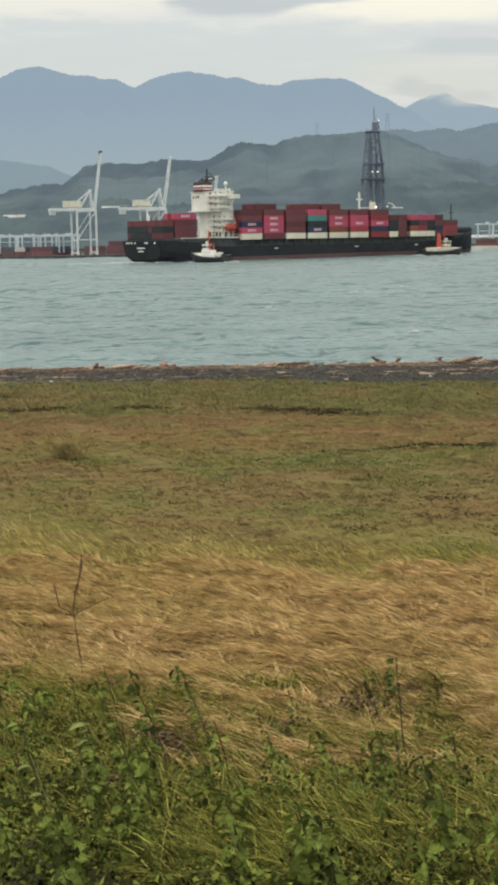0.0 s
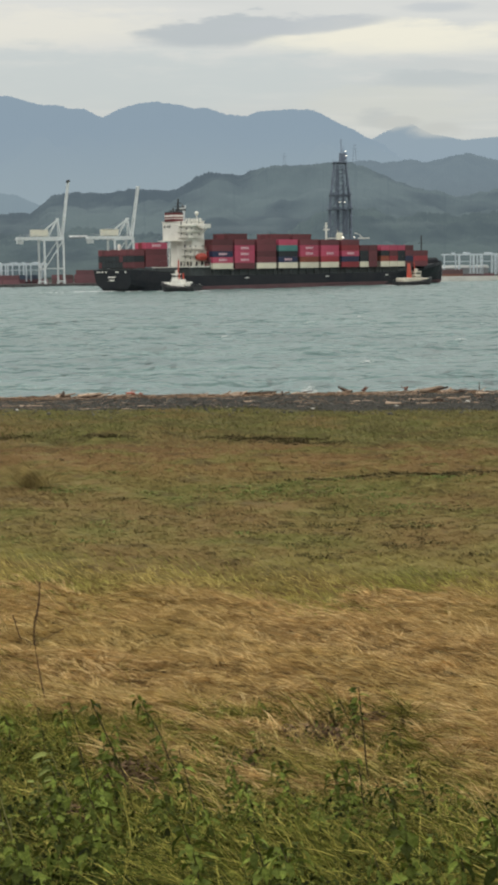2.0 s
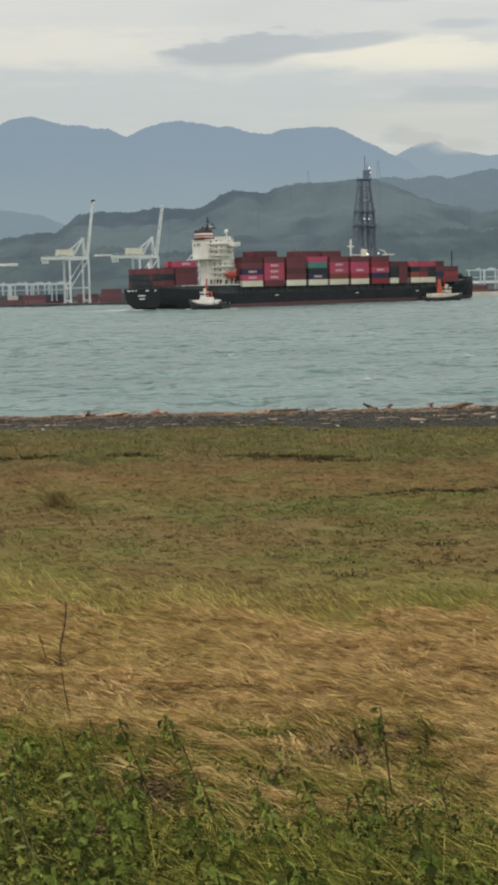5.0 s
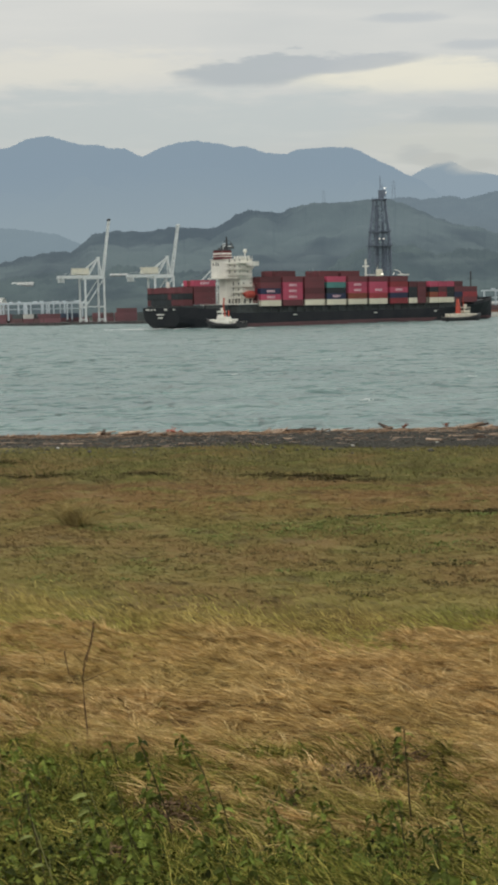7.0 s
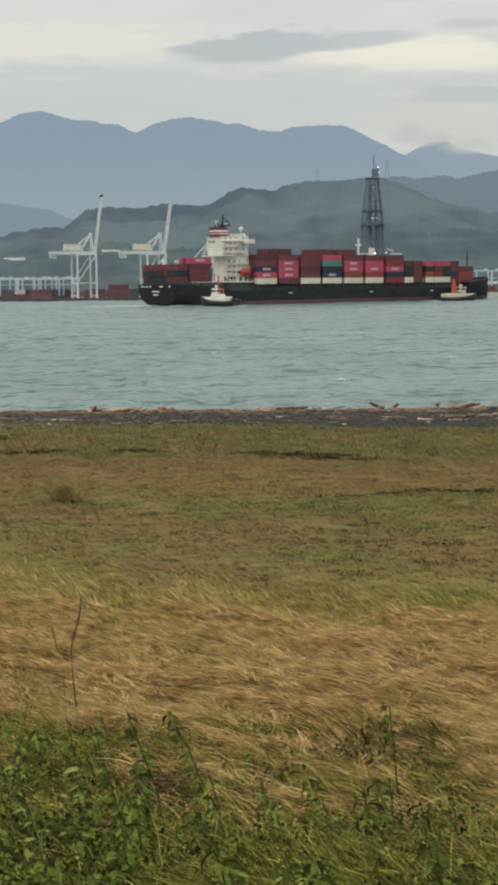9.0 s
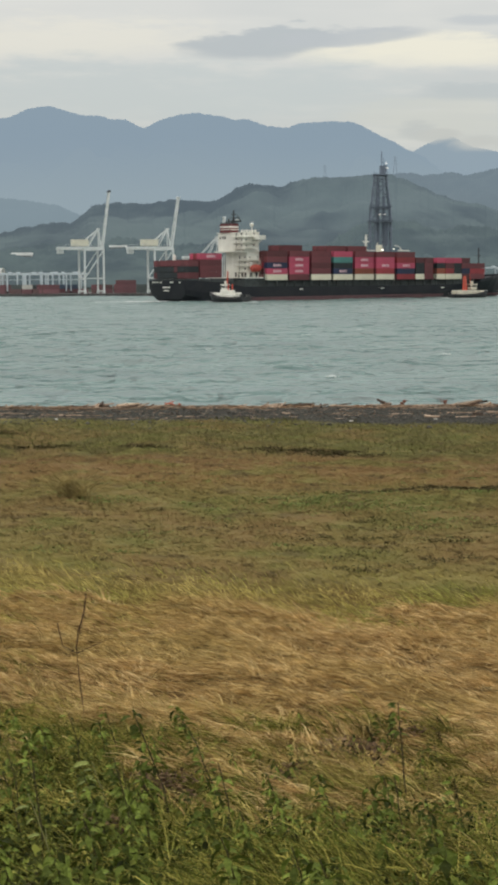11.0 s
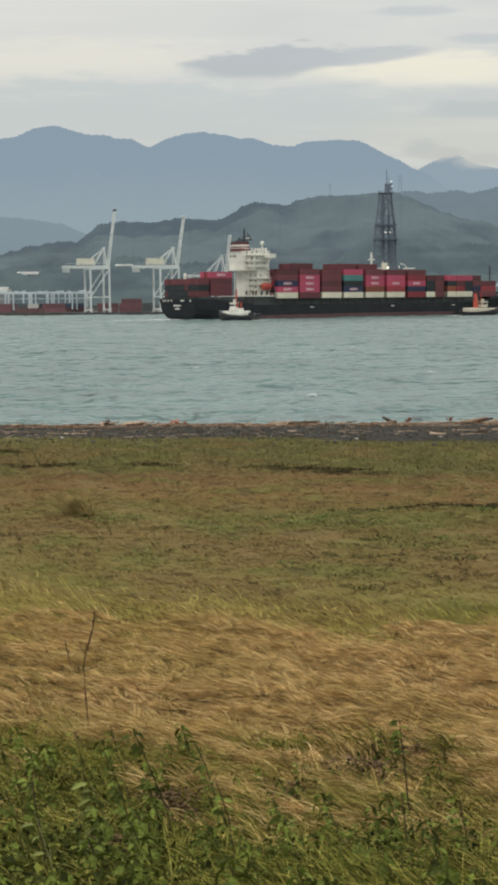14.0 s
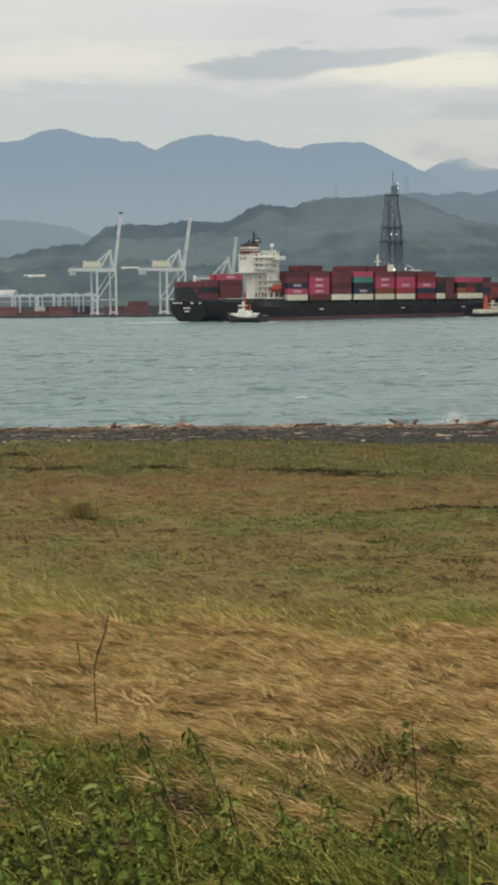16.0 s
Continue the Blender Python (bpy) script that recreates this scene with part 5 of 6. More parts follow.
M_leafs = grass_material("small_weed_leaves", [(0.009, 0.013, 0.003), (0.034, 0.046, 0.008), (0.08, 0.1, 0.0195), (0.19, 0.212, 0.042)], 0.05, [(0.022, 0.026, 0.0063), (0.06, 0.068, 0.0145), (0.1, 0.112, 0.024), (0.21, 0.215, 0.046)], 0.8, tuft_scale=4.0, tuft_value=0.7)
M_tuss = grass_material("pale_tussock_grass", [(0.16, 0.12, 0.05), (0.36, 0.28, 0.115), (0.5, 0.40, 0.18)], 0.15, [(0.13, 0.10, 0.04), (0.30, 0.235, 0.09), (0.44, 0.35, 0.15)], 2.0)
M_stem = mat("brown_green_stem", (0.06, 0.048, 0.018), (0.035, 0.028, 0.012), 6.0, 0.9, each=0.3)
M_dock = mat("dark_seed_head", (0.034, 0.03, 0.012), (0.055, 0.042, 0.016), 9.0, 1.0)
M_dock.node_tree.nodes["Principled BSDF"].inputs["Specular IOR Level"].default_value = 0.05
M_seed = mat("dark_dry_stalk", (0.10, 0.055, 0.025), (0.06, 0.035, 0.018), 8.0, 0.9)


def leaf_material():
    m = mat("weed_leaf", (0.082, 0.11, 0.022), (0.155, 0.19, 0.038), 9.0, 0.7, each=0.88)
    nt = m.node_tree
    b, out = nt.nodes["Principled BSDF"], nt.nodes["Material Output"]
    tr, ms = nt.nodes.new("ShaderNodeBsdfTranslucent"), nt.nodes.new("ShaderNodeMixShader")
    b.inputs["Specular IOR Level"].default_value = 0.1
    tr.inputs[0].default_value = (0.15, 0.2, 0.03, 1)
    ms.inputs[0].default_value = 0.12
    nt.links.new(b.outputs[0], ms.inputs[1])
    nt.links.new(tr.outputs[0], ms.inputs[2])
    nt.links.new(ms.outputs[0], out.inputs[0])
    return m


M_leaf = leaf_material()


def wedge(n, y0, y1, spread=0.185, extra=1.6):
    """Random spots on the strip of ground between two distances, widening away from the bank."""
    y = np.sqrt(rs.uniform(y0 * y0, y1 * y1, n))
    return rs.uniform(-1, 1, n) * (y * spread + extra), y


def blades(name, x, y, z, length, width, heading, lean0, lean1, material, label, segs=4, category="grass", flat=0.5):
    """Many curved, tapering blades in one mesh. heading: the way they fall, in radians; lean: from upright at the root and at the tip."""
    n = len(x)
    s = np.linspace(0, 1, segs + 1)
    P = np.stack([x, y, z], -1)[:, None, :].repeat(segs + 1, 1)
    dx, dy = np.cos(heading), np.sin(heading)
    step = length / segs
    for k in range(segs):
        a = lean0 + (lean1 - lean0) * (k + 0.5) / segs
        d = np.stack([np.sin(a) * dx, np.sin(a) * dy, np.cos(a)], -1) * step[:, None]
        P[:, k + 1:] += d[:, None, :]
    tau = rs.uniform(-1, 1, n) * math.pi * flat
    side = np.stack([-dy * np.cos(tau), dx * np.cos(tau), np.sin(tau)], -1)
    wv = side[:, None, :] * (width[:, None] * (1 - 0.85 * s[None, :]) / 2)[..., None]
    V = np.stack([P - wv, P + wv], 2).reshape(-1, 3)
    k = np.arange(segs) * 2
    quad = np.stack([k, k + 1, k + 3, k + 2], -1)
    Fc = (np.arange(n) * 2 * (segs + 1))[:, None, None] + quad[None]
    ob = sheet(name, V, Fc.reshape(-1, 4), material, smooth=False)
    return tagged(ob, label, category, kind="stuff")


def dry_grass():
    """Long straw in wisps, combed over toward the left by the wind in loose swirls; interleaved so that each part can shiver by itself."""
    obs = []
    for g in range(3):
        x, y = wedge(5800, 15.0, 34.8)
        edge = 32.3 - 0.2 * x + waves(x, y * 0, 31, ((7, 0.2), (2.5, 0.14)))
        near = np.clip(19.8 - 1.1 * x, 16.9, 22.0) + waves(x, y * 0, 32, ((6, 0.8), (2, 0.6)))
        lump = waves(x * 0.7, y, 33, ((3.2, 0.25), (1.5, 0.35), (0.7, 0.3)))
        keep = (y < edge) & ((y > near) | (rs.uniform(0, 1, len(x)) < np.clip(0.55 - 0.12 * (near - y), 0, 1))) & open_ground(x, y) & ~(green_spots(x, y) & (rs.uniform(0, 1, len(x)) < 0.8))
        x, y, lump = x[keep], y[keep], lump[keep]
        heading = math.pi - 0.25 + waves(x, y, 34, ((5, 0.25), (2.0, 0.4), (0.8, 0.4))) + rs.normal(0, 0.45, len(x))
        L = rs.uniform(0.22, 0.56, len(x)) * (1 + 0.3 * lump)
        l0, l1 = rs.uniform(0.75, 1.3, len(x)), rs.uniform(1.5, 2.1, len(x))
        # each wisp is a fan of blades from one spot
        c = 11
        x, y, lump, heading, L, l0, l1 = (np.repeat(v, c) for v in (x, y, lump, heading, L, l0, l1))
        n = len(x)
        x, y = x + rs.normal(0, 0.08, n), y + rs.normal(0, 0.08, n)
        z = ground_height(x, y) + (0.27 + 0.2 * np.clip((25 - y) / 4, 0, 1)) * np.clip(lump + 0.3, 0, 1.0)
        stray = rs.uniform(0, 1, n) < 0.012
        heading = heading + np.where(stray, rs.normal(0, 0.9, n), rs.normal(0, 0.22, n))
        obs.append(blades("dry_grass", x, y, z - 0.02, L * rs.uniform(0.6, 1.2, n), rs.uniform(0.007, 0.019, n), heading, l0 + rs.normal(0, 0.12, n), l1 + rs.normal(0, 0.15, n), M_straw, "tall dry straw-coloured grass flattened by the wind", 4, "grass", 0.5))
    return obs


def edge_grass():
    x, y = wedge(34000, 29.5, 40.0)
    keep = rs.uniform(0, 1, len(x)) < np.exp(-((y - 33.0 + 0.2 * x - waves(x, y * 0, 31, ((7, 0.2), (2.5, 0.14)))) / (1.9 + 0.4 * np.clip(-x - 1.5, 0, 3))) ** 2)
    x, y = x[keep], y[keep]
    n = len(x)
    return blades("yellow_green_grass", x, y, ground_height(x, y) - 0.02, rs.uniform(0.18, 0.45, n), rs.uniform(0.008, 0.018, n), math.pi + rs.normal(0, 0.8, n), rs.uniform(0.1, 0.9, n), rs.uniform(0.9, 2.0, n), M_lime, "yellow-green grass along the edge of the straw", 3)


def meadow():
    """Short tufty turf between the straw and the shingle."""
    m = zone_material("meadow_turf", True)
    x, y = wedge(300000, 33.0, 76.5, 0.18, 1.2)
    clump = waves(x * 0.6, y, 41, ((2.4, 0.4), (0.8, 0.5), (0.35, 0.35)))
    edge = 75.2 - 0.28 * np.clip(x - 2, 0, 14) + waves(x, y * 0, 42, ((9, 0.8), (2.5, 0.7), (0.8, 0.5)))
    keep = (clump > -0.25 + 0.3 * rs.normal(size=len(x))) & (y < edge + 0.6 * rs.normal(size=len(x)))
    bare = (np.hypot((x - 3.5) / 1.7, (y - 62.0) / 0.8) < 1) | (np.hypot((x - 6.6) / 3.4, (y - 51.0) / 0.55) < 1)
    keep &= ~bare | (rs.uniform(0, 1, len(x)) < 0.12)
    x, y, clump = x[keep], y[keep], clump[keep]
    n = len(x)
    big = rs.uniform(0, 1, n) < 0.06
    h = rs.uniform(0.025, 0.065, n) * (1 + 0.5 * np.clip(clump, 0, 1.2)) * np.where(big, 1.8, 1)
    w = rs.uniform(0.025, 0.08, n)
    a, lean = rs.uniform(0, math.pi, n), rs.normal(-0.9, 1.1, n)
    z = ground_height(x, y) - 0.01
    V = np.stack([np.stack([x - np.cos(a) * w, y - np.sin(a) * w * 0.5, z], -1), np.stack([x + np.cos(a) * w, y + np.sin(a) * w * 0.5, z], -1), np.stack([x + lean * h, y + rs.normal(0.3, 0.7, n) * h, z + h], -1)], 1)
    # every tuft shows its front to the bank
    back = np.cross(V[:, 1] - V[:, 0], V[:, 2] - V[:, 0])[:, 1] > 0
    V[back] = V[back][:, [1, 0, 2]]
    ob = sheet("meadow_grass", V.reshape(-1, 3), np.arange(3 * n).reshape(-1, 3), m)
    soft = np.repeat(np.stack([rs.normal(0, 0.15, n), rs.normal(-0.2, 0.15, n), np.ones(n)], -1), 3, 0)
    ob.data.normals_split_custom_set(soft / np.linalg.norm(soft, axis=1, keepdims=True))
    return tagged(ob, "short tufty olive and brown meadow grass", "grass", kind="stuff")


def strip_grass():
    """Longer olive grass between the brown turf and the shingle."""
    x, y = wedge(15000, 61.0, 75.6, 0.18, 1.2)
    keep = (y > 62.4 - 0.12 * x + waves(x, y * 0, 43, ((8, 0.7), (2, 0.5)))) & (waves(x * 0.6, y, 44, ((3, 0.4), (1, 0.4))) > -0.45)
    keep &= (np.hypot((x - 3.5) / 1.7, (y - 62.0) / 0.8) > 1) & (y < 75.0 - 0.28 * np.clip(x - 2, 0, 14) + waves(x, y * 0, 42, ((9, 0.8), (2.5, 0.7), (0.8, 0.5))))
    x, y = x[keep], y[keep]
    n = len(x)
    return blades("olive_grass", x, y, ground_height(x, y) - 0.02, rs.uniform(0.08, 0.26, n), rs.uniform(0.02, 0.05, n), math.pi + rs.normal(0, 1.0, n), rs.uniform(0.0, 0.4, n), rs.uniform(0.5, 1.4, n), M_strip, "olive grass in a strip behind the shingle ridge", 2)


strip_grass()
M_wrack = grass_material("bleached_wrack", [(0.19, 0.12, 0.075), (0.36, 0.235, 0.15), (0.5, 0.36, 0.25)], 0.0, [(0.16, 0.11, 0.08), (0.3, 0.22, 0.16), (0.44, 0.34, 0.26)], 1.0)
M_mud = grass_material("dark_mud_and_stems", [(0.036, 0.028, 0.016), (0.062, 0.047, 0.026), (0.09, 0.07, 0.037)], 0.0, [(0.04, 0.036, 0.017), (0.068, 0.058, 0.026), (0.095, 0.08, 0.035)], 0.8, rough=1.0)
M_mat = grass_material("dark_creeping_plants", [(0.052, 0.043, 0.02), (0.09, 0.072, 0.032), (0.135, 0.105, 0.047)], 0.0, [(0.05, 0.05, 0.02), (0.088, 0.082, 0.031), (0.125, 0.112, 0.043)], 0.8, rough=1.0)
M_clover = grass_material("bright_clover", [(0.10, 0.13, 0.036), (0.14, 0.175, 0.05), (0.185, 0.22, 0.07)], 0.1, [(0.11, 0.13, 0.04), (0.15, 0.185, 0.055), (0.20, 0.23, 0.075)], 0.8)


def patches(name, spots, per, material, size, label, category, gaps=-0.15, heap=0.11):
    """Low leafy patches: flat little leaves scattered in loose ovals (centre, half widths)."""
    xs, ys = [], []
    for cx, cy, wx, wy in spots:
        n = int(per * wx * wy)
        a, r = rs.uniform(0, 2 * math.pi, n), np.sqrt(rs.uniform(0, 1, n)) * np.clip(1 + 0.35 * rs.normal(size=n), 0.2, 1.5)
        px, py = cx + np.cos(a) * r * wx, cy + np.sin(a) * r * wy
        keep = waves(px * 0.7, py * 2, 61, ((1.5, 0.4), (0.5, 0.4))) > gaps
        xs.append(px[keep])
        ys.append(py[keep])
    x, y = np.concatenate(xs), np.concatenate(ys)
    n = len(x)
    z = ground_height(x, y) + rs.uniform(0.03, heap, n)
    a, w = rs.uniform(0, math.pi, n), rs.uniform(0.5, 1.2, n) * size
    d = np.stack([np.cos(a) * w, np.sin(a) * w, rs.normal(0, 0.4, n) * w], -1)
    e = np.stack([-np.sin(a) * w, np.cos(a) * w, rs.normal(0, 0.4, n) * w], -1) * 0.6
    c = np.stack([x, y, z], -1)
    V = np.stack([c - d, c - e, c + d, c + e], 1)
    ob = sheet(name, V.reshape(-1, 3), np.arange(4 * n).reshape(-1, 4), material, smooth=False)
    return tagged(ob, label, category, kind="stuff")


def meadow_patches():
    r = random.Random(17)
    dark = [(3.7, 62.0, 1.4, 0.7), (2.0, 62.9, 1.2, 0.4), (0.4, 63.6, 0.9, 0.25), (5.0, 61.9, 0.8, 0.3), (-11.4, 69.6, 1.3, 0.7), (-8.9, 64.6, 2.4, 0.3), (-4.6, 63.8, 1.4, 0.2), (7.6, 51.3, 2.4, 0.4), (4.9, 51.2, 1.0, 0.4), (2.8, 37.2, 0.7, 0.35), (-2.0, 43.1, 0.5, 0.25), (5.6, 40.8, 1.2, 0.22), (2.4, 41.6, 0.7, 0.2), (0.4, 43.2, 0.5, 0.2)]
    dark += [(r.uniform(-1, 1) * 0.17 * y, y, r.uniform(0.15, 0.5), r.uniform(0.08, 0.2)) for y in (r.uniform(36, 58) for _ in range(26))]
    dark += [(r.uniform(1.5, 7.2), r.uniform(36, 45.5), r.uniform(0.25, 0.8), r.uniform(0.1, 0.26)) for _ in range(24)]
    bare = [(-9.4, 64.7, 2.2, 0.4), (-4.4, 63.9, 1.4, 0.3), (-11.4, 69.6, 1.0, 0.5), (3.7, 61.9, 1.5, 1.0), (2.0, 62.6, 1.2, 0.6), (0.6, 63.2, 0.9, 0.3), (8.0, 51.0, 2.2, 0.5), (5.4, 51.3, 1.2, 0.22), (6.1, 50.2, 0.8, 0.26), (3.2, 49.9, 0.8, 0.3)]
    patches("bare_mud", bare, 1300, M_mud, 0.042, "dark bare mud and dead stems in hollows of the meadow", "mud", -0.2)
    patches("dark_mat", dark, 1500, M_mat, 0.032, "dark creeping plants in patches on the meadow", "plants")
    green = [(2.0, 48.0, 2.4, 1.7), (-4.6, 48.6, 1.2, 0.6), (4.8, 47.0, 2.0, 1.0), (7.6, 50.0, 1.6, 0.7), (6.0, 45.0, 1.6, 0.6), (4.2, 50.3, 1.0, 0.5)]
    green += [(r.uniform(-1, 1) * 0.17 * y, y, r.uniform(0.2, 0.8), r.uniform(0.12, 0.4)) for y in (r.uniform(37, 58) for _ in range(26))]
    patches("clover", green, 760, M_clover, 0.034, "bright green clover patches on the meadow", "plants")


meadow_patches()
M_dead = grass_material("brown_dead_leaves", [(0.06, 0.036, 0.02), (0.13, 0.078, 0.045), (0.22, 0.145, 0.09)], 0.0, [(0.05, 0.032, 0.018), (0.11, 0.07, 0.04), (0.18, 0.12, 0.07)], 1.5, rough=0.9)
patches("dead_litter", [(1.5, 20.45, 0.46, 0.3), (-1.05, 18.3, 0.36, 0.34), (0.42, 18.6, 0.22, 0.2), (2.3, 21.7, 0.3, 0.14), (-1.5, 15.2, 0.3, 0.25)], 7600, M_dead, 0.034, "dark brown dead leaves in hollows of the grass", "dead leaves", -0.5, 0.4)


def green_spots(x, y):
    """Swathes of dark green grass that lie in the straw at its near edge."""
    spots = ((0.5, 21.6, 0.75, 0.6), (2.35, 19.6, 0.6, 0.45), (2.9, 21.9, 0.55, 0.35), (1.7, 22.1, 0.6, 0.3), (-0.7, 20.3, 0.45, 0.9), (2.5, 17.8, 0.6, 0.4))
    return np.any([np.hypot((x - cx) / wx, (y - cy) / wy) + 0.25 * waves(x, y, 57, ((0.7, 0.5), (0.3, 0.5))) < 1 for cx, cy, wx, wy in spots], axis=0)


def open_ground(x, y):
    """Where grass grows: everywhere but in the hollows and on their near rims."""
    spots = ((1.75, 20.2, 0.9, 0.8), (-0.85, 17.8, 0.65, 0.95), (0.6, 18.3, 0.4, 0.5))
    return np.all([np.hypot((x - cx) / wx, (y - cy) / wy) > 1 for cx, cy, wx, wy in spots], axis=0)


def bank_grass():
    """Arching tufts, green at the foot of the weeds and straw-tipped between them."""
    x, y = wedge(8200, 10.5, 24.5, 0.19, 1.0)
    clump = waves(x, y, 51, ((1.6, 0.4), (0.6, 0.4)))
    keep = clump > -0.4 + 0.3 * rs.normal(size=len(x))
    keep &= rs.uniform(0, 1, len(x)) < np.clip((23.0 - y - 1.2 * x) / 5.0, 0, 1)
    keep &= open_ground(x, y) & ~((y < 15.6) & (rs.uniform(0, 1, len(x)) < np.clip(0.4 - 0.3 * x, 0.0, 0.97)))
    x, y = x[keep], y[keep]
    heading, L = math.pi - 0.2 + rs.normal(0, 0.6, len(x)), rs.uniform(0.35, 0.95, len(x))
    l0, l1 = rs.uniform(0.2, 0.8, len(x)), rs.uniform(1.3, 2.1, len(x))
    x, y, heading, L, l0, l1 = (np.repeat(v, 10) for v in (x, y, heading, L, l0, l1))
    n = len(x)
    x, y = x + rs.normal(0, 0.05, n), y + rs.normal(0, 0.05, n)
    return blades("bank_grass", x, y, ground_height(x, y) - 0.02, L * rs.uniform(0.5, 1.15, n), rs.uniform(0.006, 0.016, n), heading + rs.normal(0, 0.5, n), l0 + rs.normal(0, 0.15, n), l1 + rs.normal(0, 0.25, n), M_bank, "rank green and straw-tipped grass on the sea bank", 4)


def lying_grass():
    """Long olive and straw blades laid over between the weeds."""
    x, y = wedge(6400, 12.5, 31.0, 0.19, 0.8)
    keep = rs.uniform(0, 1, len(x)) < np.where(green_spots(x, y), 1.0, np.where(y < 15.8, np.clip(0.32 + 0.1 * x, 0.12, 0.45), np.where(y < 22.5, np.clip(0.8 - 0.15 * (x + 0.5) * (y > 18.5), 0.3, 0.98), np.clip(-0.1 - 0.07 * x - 0.03 * (y - 26), 0, 0.3))))
    keep &= open_ground(x, y)
    x, y = x[keep], y[keep]
    heading = math.pi - 0.35 + waves(x, y, 54, ((2.4, 0.6), (0.9, 0.7))) + rs.normal(0, 0.7, len(x))
    L, lift = rs.uniform(0.3, 0.75, len(x)), rs.uniform(0, 0.2, len(x))
    l0, l1 = rs.uniform(0.3, 1.1, len(x)), rs.uniform(1.5, 2.1, len(x))
    lift = lift + 0.16 * green_spots(x, y)
    x, y, heading, L, lift, l0, l1 = (np.repeat(v, 11) for v in (x, y, heading, L, lift, l0, l1))
    n = len(x)
    x, y = x + rs.normal(0, 0.06, n), y + rs.normal(0, 0.06, n)
    rank = x + 0.5 * waves(x, y, 56, ((1.8, 0.5), (0.7, 0.5))) + 0.35 * (y - 18.2) * (y < 18.2) + 0.7 * np.clip(y - 20.2, 0, 9) < -0.5
    rank |= green_spots(x, y) & (waves(x, y, 58, ((0.5, 0.5), (0.25, 0.5))) > -0.2)
    made = []
    for pick, name, material, label in ((~rank, "lying_grass", M_olive, "long olive and straw grass laid over by the wind"), (rank, "rank_grass", M_rank, "long dark green grass laid over among the weeds")):
        k = int(pick.sum())
        made.append(blades(name, x[pick], y[pick], (ground_height(x, y) + lift)[pick], L[pick] * rs.uniform(0.6, 1.2, k), rs.uniform(0.008, 0.019, k), heading[pick] + rs.normal(0, 0.3, k), l0[pick] + rs.normal(0, 0.15, k), l1[pick] + rs.normal(0, 0.2, k), material, label, 4))
    return made


def undergrowth():
    """Small leaves between the taller weeds."""
    x, y = wedge(86000, 8.5, 22.4, 0.19, 1.4)
    mass = 0.12 + waves(x, y, 52, ((2.6, 0.4), (0.9, 0.5))) - 0.16 * (x + 1.0) * np.clip((y - 15.2) / 2.2, 0, 1) - 0.17 * np.clip(y - 17.0, 0, 9)
    for cx, cy, wx, wy, more in ((0.9, 14.4, 0.9, 0.8, 0.6), (0.3, 16.4, 0.5, 0.7, 0.5), (2.3, 14.7, 0.6, 0.9, 0.6), (1.45, 18.4, 0.3, 0.4, 0.7), (-2.5, 18.9, 0.7, 0.9, 0.6), (-2.2, 14.6, 1.0, 1.2, 0.5), (0.2, 21.8, 0.2, 0.25, 1.5), (0.8, 21.8, 0.2, 0.2, 1.5)):
        mass += more * np.exp(-(((x - cx) / wx) ** 2 + ((y - cy) / wy) ** 2))
    mass -= 1.2 * np.exp(-(((x + 1.0) / 0.5) ** 2 + ((y - 17.2) / 1.1) ** 2))
    keep = mass > 0.0 + 0.16 * rs.normal(size=len(x))
    x, y, mass = x[keep], y[keep], mass[keep]
    n = len(x)
    z = ground_height(x, y) + rs.uniform(0.02, 1, n) ** 1.2 * (0.2 + 0.42 * np.clip(mass, 0, 0.9))
    a, tilt, L = rs.uniform(0, 2 * math.pi, n), rs.normal(0.2, 0.6, n), rs.uniform(0.02, 0.085, n)
    d = np.stack([np.cos(a) * np.cos(tilt), np.sin(a) * np.cos(tilt), -np.sin(tilt)], -1) * L[:, None]
    sd = np.stack([-np.sin(a), np.cos(a), rs.normal(0, 0.5, n)], -1) * (L * 0.3)[:, None]
    c = np.stack([x, y, z], -1)
    up = np.array([0, 0, 1.0]) * (L * 0.12)[:, None]
    V = np.stack([c - d * 0.5, c - d * 0.1 + sd - up, c + d * 0.5, c - d * 0.1 - sd - up], 1)
    ob = sheet("weed_undergrowth", V.reshape(-1, 3), np.arange(4 * n).reshape(-1, 4), M_leafs, smooth=False)
    return tagged(ob, "low green leafy undergrowth on the sea bank", "weeds", kind="stuff")


def leaf_mesh(lobes, material):
    """A pointed oval leaf, folded along its rib and hanging at the tip; x runs along the rib."""
    bm = bmesh.new()
    rows = []
    for f, w, dz in ((0.0, 0.02, 0), (0.18, 0.62, 0.03), (0.42, 1.0 * lobes, 0.03), (0.7, 0.66, -0.10), (1.0, 0.02, -0.36)):
        rows.append([bm.verts.new((f, s * w * 0.25, dz + abs(s) * 0.09)) for s in (-1, 0, 1)])
    for r0, r1 in zip(rows, rows[1:]):
        bm.faces.new((r0[0], r1[0], r1[1], r0[1]))
        bm.faces.new((r0[1], r1[1], r1[2], r0[2]))
    me = bpy.data.meshes.new("leaf")
    bm.to_mesh(me)
    bm.free()
    me.materials.append(material)
    return me


M_pale_leaf = mat("pale_yellow_green_leaf", (0.29, 0.33, 0.09), (0.22, 0.25, 0.06), 9.0, 0.7, each=0.3)
M_pale_stem = mat("pale_green_stem", (0.26, 0.25, 0.09), (0.2, 0.19, 0.07), 9.0, 0.7)
LEAVES = [leaf_mesh(1.0, M_leaf), leaf_mesh(1.35, M_leaf), leaf_mesh(0.7, M_leaf)]
PALE = [leaf_mesh(0.6, M_pale_leaf)] * 3


